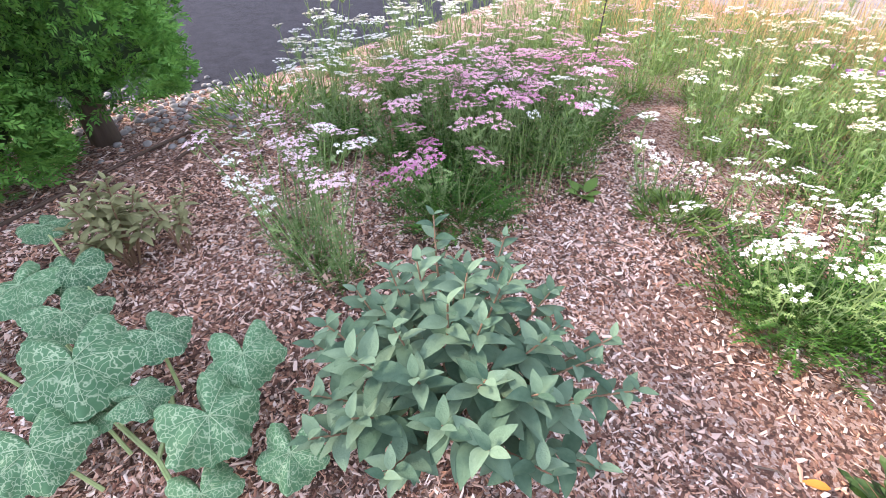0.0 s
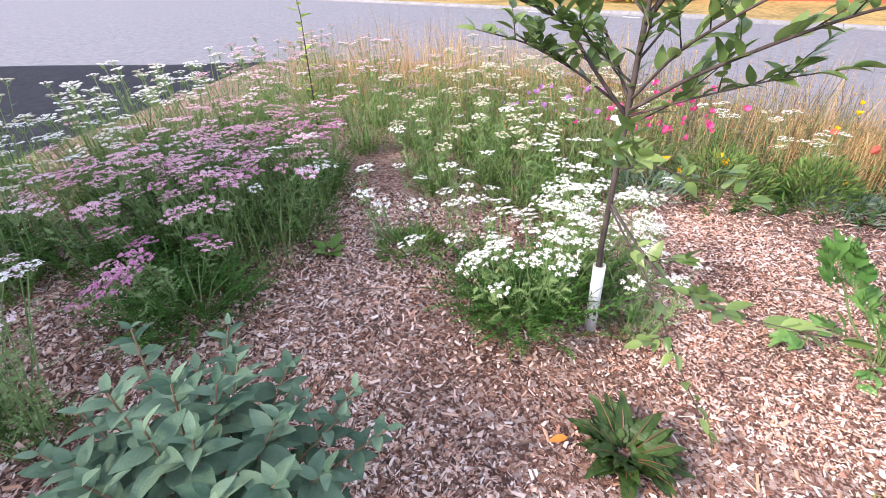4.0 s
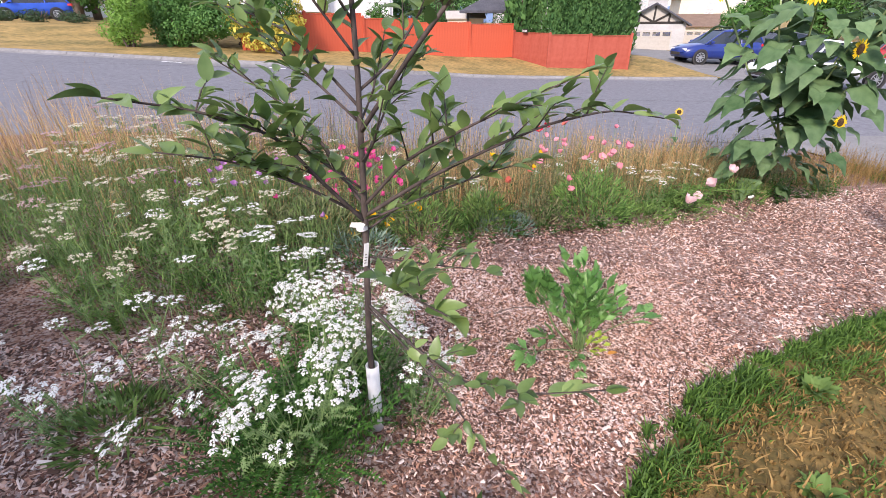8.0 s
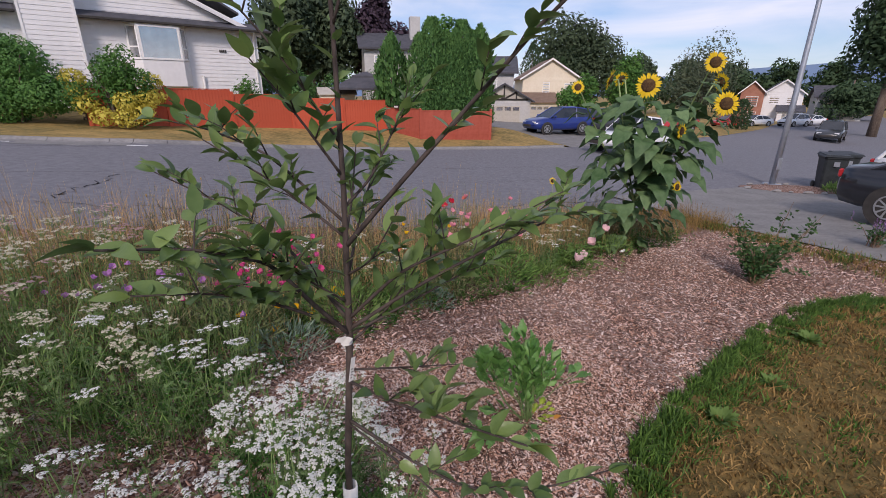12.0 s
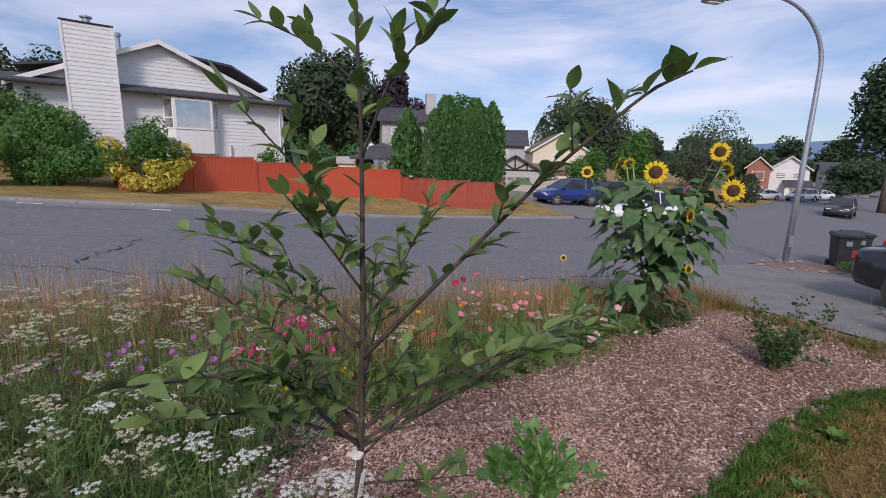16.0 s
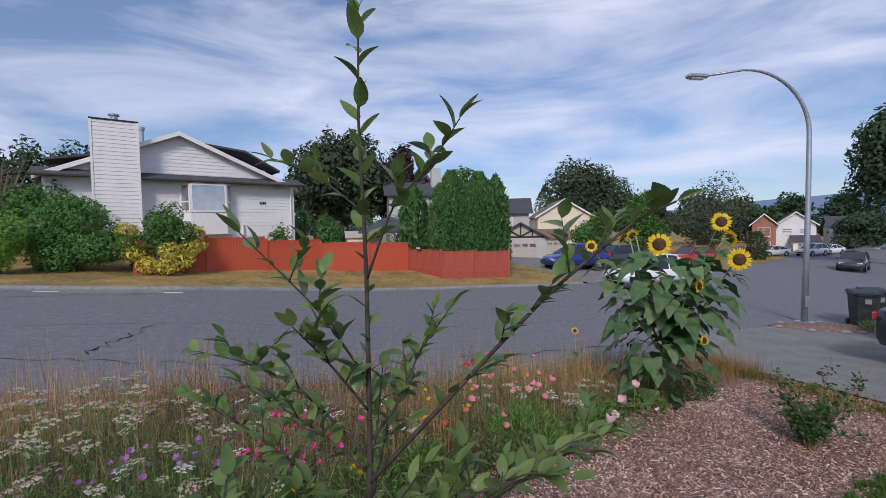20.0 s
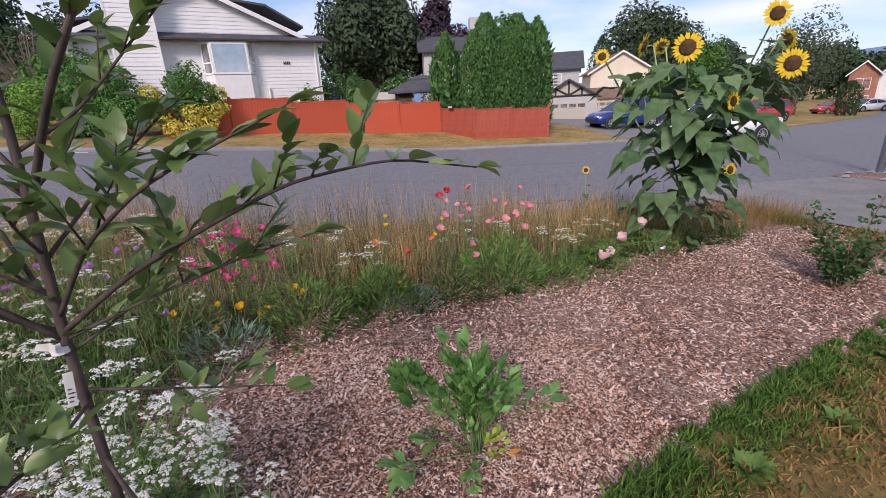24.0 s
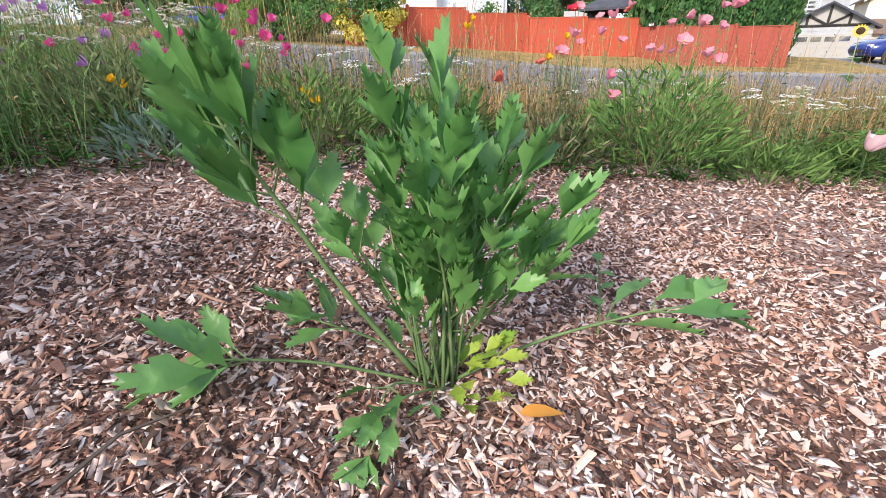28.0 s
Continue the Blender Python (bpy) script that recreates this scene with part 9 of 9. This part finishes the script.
P_black, P_white, P_blue, P_dark, P_red, P_green = paint("black_paint", (0.018, 0.02, 0.026)), paint("white_paint", (0.72, 0.73, 0.74), 1.05), paint("blue_paint", (0.012, 0.07, 0.42)), paint("charcoal_paint", (0.04, 0.045, 0.05)), paint("red_paint", (0.38, 0.03, 0.03)), paint("dark_green_paint", (0.03, 0.05, 0.045))
CARS = {
    "sedan": dict(L=4.6, W=0.89, r=0.33, wb=1.34, body=[(-2.3, 0.40, 0.76, 0.86), (-2.22, 0.28, 0.86, 0.98), (-1.9, 0.24, 0.89, 1.00), (-1.2, 0.22, 0.89, 0.99), (0, 0.20, 0.89, 0.96), (1.0, 0.22, 0.89, 0.94), (1.6, 0.24, 0.87, 0.86), (2.1, 0.28, 0.80, 0.74), (2.3, 0.40, 0.60, 0.60)],
                  top=[(-1.85, 0.98, 0.70), (-1.05, 1.34, 0.60), (-0.4, 1.44, 0.58), (0.3, 1.42, 0.58), (1.2, 0.95, 0.72)]),
    "suv": dict(L=4.6, W=0.92, r=0.36, wb=1.35, body=[(-2.25, 0.5, 0.72, 0.95), (-2.2, 0.32, 0.88, 1.08), (-1.8, 0.28, 0.92, 1.10), (0, 0.26, 0.92, 1.06), (1.0, 0.28, 0.91, 1.04), (1.6, 0.30, 0.89, 0.98), (2.1, 0.34, 0.82, 0.84), (2.3, 0.46, 0.62, 0.68)],
                top=[(-2.15, 1.06, 0.80), (-1.85, 1.55, 0.68), (-1.0, 1.68, 0.66), (0.1, 1.66, 0.64), (1.15, 1.04, 0.76)]),
    "pickup": dict(L=5.4, W=0.97, r=0.39, wb=1.65, body=[(-2.7, 0.55, 0.90, 1.02), (-2.66, 0.48, 0.95, 1.08), (-1.5, 0.46, 0.97, 1.08), (0, 0.42, 0.97, 1.08), (1.1, 0.44, 0.96, 1.10), (1.9, 0.46, 0.94, 1.06), (2.5, 0.48, 0.90, 0.98), (2.7, 0.55, 0.74, 0.80)],
                   top=[(-0.75, 1.06, 0.84), (-0.6, 1.72, 0.70), (0.1, 1.80, 0.68), (0.6, 1.76, 0.68), (1.35, 1.08, 0.82)]),
}


def car(kind, x, y, rz, mat, label, z=None):
    """A vehicle facing local +x: lofted body, glazed cabin under a painted roof, wheels, lights."""
    q = CARS[kind]
    t = thing("car" if kind != "pickup" else "pickup_truck", Matrix.Translation((x, y, land(x, y) if z is None else z)) @ Matrix.Rotation(radians(rz), 4, "Z"), label, "car" if kind != "pickup" else "pickup truck", "parked vehicles")
    sh = Shape()
    ring = 12
    for X, zb, w, zt in q["body"]:
        half = [(0.0, zb), (w * 0.85, zb), (w, zb + 0.14), (w * 1.0, zb + (zt - zb) * 0.55), (w * 0.96, zt - 0.06), (w * 0.84, zt), (0.0, zt + 0.025)]
        pts = half + [(-a, b) for a, b in half[-2:0:-1]]
        sh.v += [(X, a, b) for a, b in pts]
    n = len(q["body"])
    sh.f = [(i * ring + k, i * ring + (k + 1) % ring, (i + 1) * ring + (k + 1) % ring, (i + 1) * ring + k) for i in range(n - 1) for k in range(ring)] + [tuple(range(ring))[::-1], tuple((n - 1) * ring + k for k in range(ring))]
    sh.m = [0] * len(sh.f)
    part("body", sh.mesh("body", mat, True), t)
    gl, rf = Shape(), Shape()
    T = q["top"]
    for X, zt, w in T:
        wb = q["W"] * 0.92
        gl.v += [(X, wb, T[0][1] - 0.06), (X, w, zt), (X, -w, zt), (X, -wb, T[0][1] - 0.06)]
    gl.f = [(i * 4 + k, i * 4 + k + 1, i * 4 + k + 5, i * 4 + k + 4) for i in range(len(T) - 1) for k in range(3)]
    gl.m = [0] * len(gl.f)
    part("cabin_glass", gl.mesh("cabin_glass", M_cabin, False), t, "dark tinted car windows")
    for X, zt, w in T[1:-1]:
        rf.v += [(X, w + 0.03, zt - 0.05), (X, w, zt + 0.012), (X, 0, zt + 0.04), (X, -w, zt + 0.012), (X, -w - 0.03, zt - 0.05)]
    rf.f = [(i * 5 + k, i * 5 + k + 1, i * 5 + k + 6, i * 5 + k + 5) for i in range(len(T) - 3) for k in range(4)]
    rf.m = [0] * len(rf.f)
    part("roof", rf.mesh("roof", mat, True), t)
    for s in (-1, 1):
        for (x0, z0, w0), (x1, z1, w1) in ((T[0], T[1]), (T[-1], T[-2])):
            part("pillar", Shape().tube([(x0, s * q["W"] * 0.9, T[0][1] - 0.05), (x1, s * (w1 + 0.015), z1)], [0.045, 0.035], 5).mesh("pillar", mat), t)
        xm = 0.5 * (T[1][0] + T[-2][0])
        part("door_pillar", Shape().tube([(xm, s * q["W"] * 0.93, T[0][1] - 0.05), (xm, s * (T[2][2] + 0.02), T[2][1] - 0.03)], [0.04, 0.03], 5).mesh("door_pillar", mat), t)
        part("mirror", Shape().rbox(T[-1][0] - 0.35, s * 1.0 - 0.09, T[-1][1] + 0.0, T[-1][0] - 0.2, s * 1.0 + 0.09, T[-1][1] + 0.14, 0.03).mesh("mirror", mat), t)
        for xw in (-q["wb"], q["wb"]):
            yo = s * (q["W"] - 0.10)
            part("arch", Shape().lathe([(q["r"] * 1.18, 0.0), (q["r"] * 1.18, 0.012)], 24, "y", (xw, s * (q["W"] + 0.002) - (0.012 if s < 0 else 0), q["r"])).mesh("arch", M_dark_trim), t)
            r = q["r"]
            wh = part("wheel", Shape().lathe([(r * 0.66, -0.11), (r * 0.94, -0.11), (r, -0.08), (r, 0.08), (r * 0.94, 0.115), (r * 0.66, 0.115)], 28, "y", (xw, yo, r)).mesh("tyre", M_tyre, True), t, "black tyre on a spoked alloy rim")
            rim = Shape()
            yf = yo + s * 0.12
            for k in range(10):
                a = k * 2 * math.pi / 10
                c0, s0 = math.cos(a), math.sin(a)
                px, pz = -s0 * 0.017, c0 * 0.017
                p0, p1 = (0.05 * c0, 0.05 * s0), (r * 0.64 * c0, r * 0.64 * s0)
                rim.add([(xw + p0[0] - px, yf, r + p0[1] - pz), (xw + p0[0] + px, yf, r + p0[1] + pz), (xw + p1[0] + px, yf, r + p1[1] + pz), (xw + p1[0] - px, yf, r + p1[1] - pz)], [(0, 1, 2, 3)])
            rim.lathe([(r * 0.60, 0), (r * 0.68, 0), (r * 0.68, 0.01), (r * 0.60, 0.01)], 28, "y", (xw, yf - 0.005, r), False)
            rim.lathe([(0.055, -0.004), (0.055, 0.012)], 12, "y", (xw, yf - 0.004, r))
            part("rim", rim.mesh("rim", M_alloy), wh)
        xb, xf = q["body"][1][0], q["body"][-2][0]
        zt = q["body"][1][3]
        part("tail_light", Shape().rbox(xb - 0.11, s * 0.62 - 0.2, zt - 0.24, xb + 0.18, s * 0.62 + 0.26 * (1 if s > 0 else 1) - (0.06 if s < 0 else 0), zt - 0.07, 0.03).mesh("tail_light", M_tail), t, "red tail light")
        part("head_light", Shape().rbox(xf - 0.12, s * 0.58 - 0.18, q["body"][-2][3] - 0.16, xf + 0.1, s * 0.58 + 0.18, q["body"][-2][3] - 0.03, 0.03).mesh("head_light", M_headl), t)
    part("plate", Shape().box(q["body"][0][0] - 0.015, -0.16, q["body"][0][1] + 0.12, q["body"][0][0] + 0.002, 0.16, q["body"][0][1] + 0.22).mesh("plate", M_white_trim), t)
    part("grille", Shape().rbox(q["body"][-1][0] - 0.03, -0.45, q["body"][-1][1] + 0.02, q["body"][-1][0] + 0.012, 0.45, q["body"][-1][3] - 0.05, 0.01).mesh("grille", M_dark_trim), t)
    return t


car("sedan", 9.30, 7.26, -70, P_black, "black sedan parked on the concrete driveway")
car("suv", 11.6, 8.95, -70, P_white, "white car parked beside the black sedan")
car("pickup", 10.2, 23.2, 198, P_white, "white pickup truck parked at the far kerb")
car("suv", 8.3, 31.0, 198, paint("navy_paint", (0.012, 0.03, 0.17)), "blue hatchback parked on the driveway across the street")
car("suv", 11.6, 33.0, 205, P_dark, "charcoal car parked behind a blue one")
car("suv", -35.4, 27.4, 228, P_blue, "bright blue car parked up the street")
car("suv", 35.0, 39.3, 222, P_dark, "dark boxy vehicle coming down the street")
car("suv", 21.1, 40.0, 205, P_red, "dark red car parked at the far kerb")
car("sedan", 39.5, 60.0, 190, P_red, "red car parked by a brick house")
car("sedan", 44.6, 62.0, 190, P_white, "white car parked in a drive")
car("suv", 50.0, 62.0, 200, P_white, "white car parked far down the street")
car("sedan", 55.0, 65.0, 200, P_white, "white car parked far down the street")
car("sedan", -49.5, 28.0, 232, P_dark, "grey car parked far up the street")
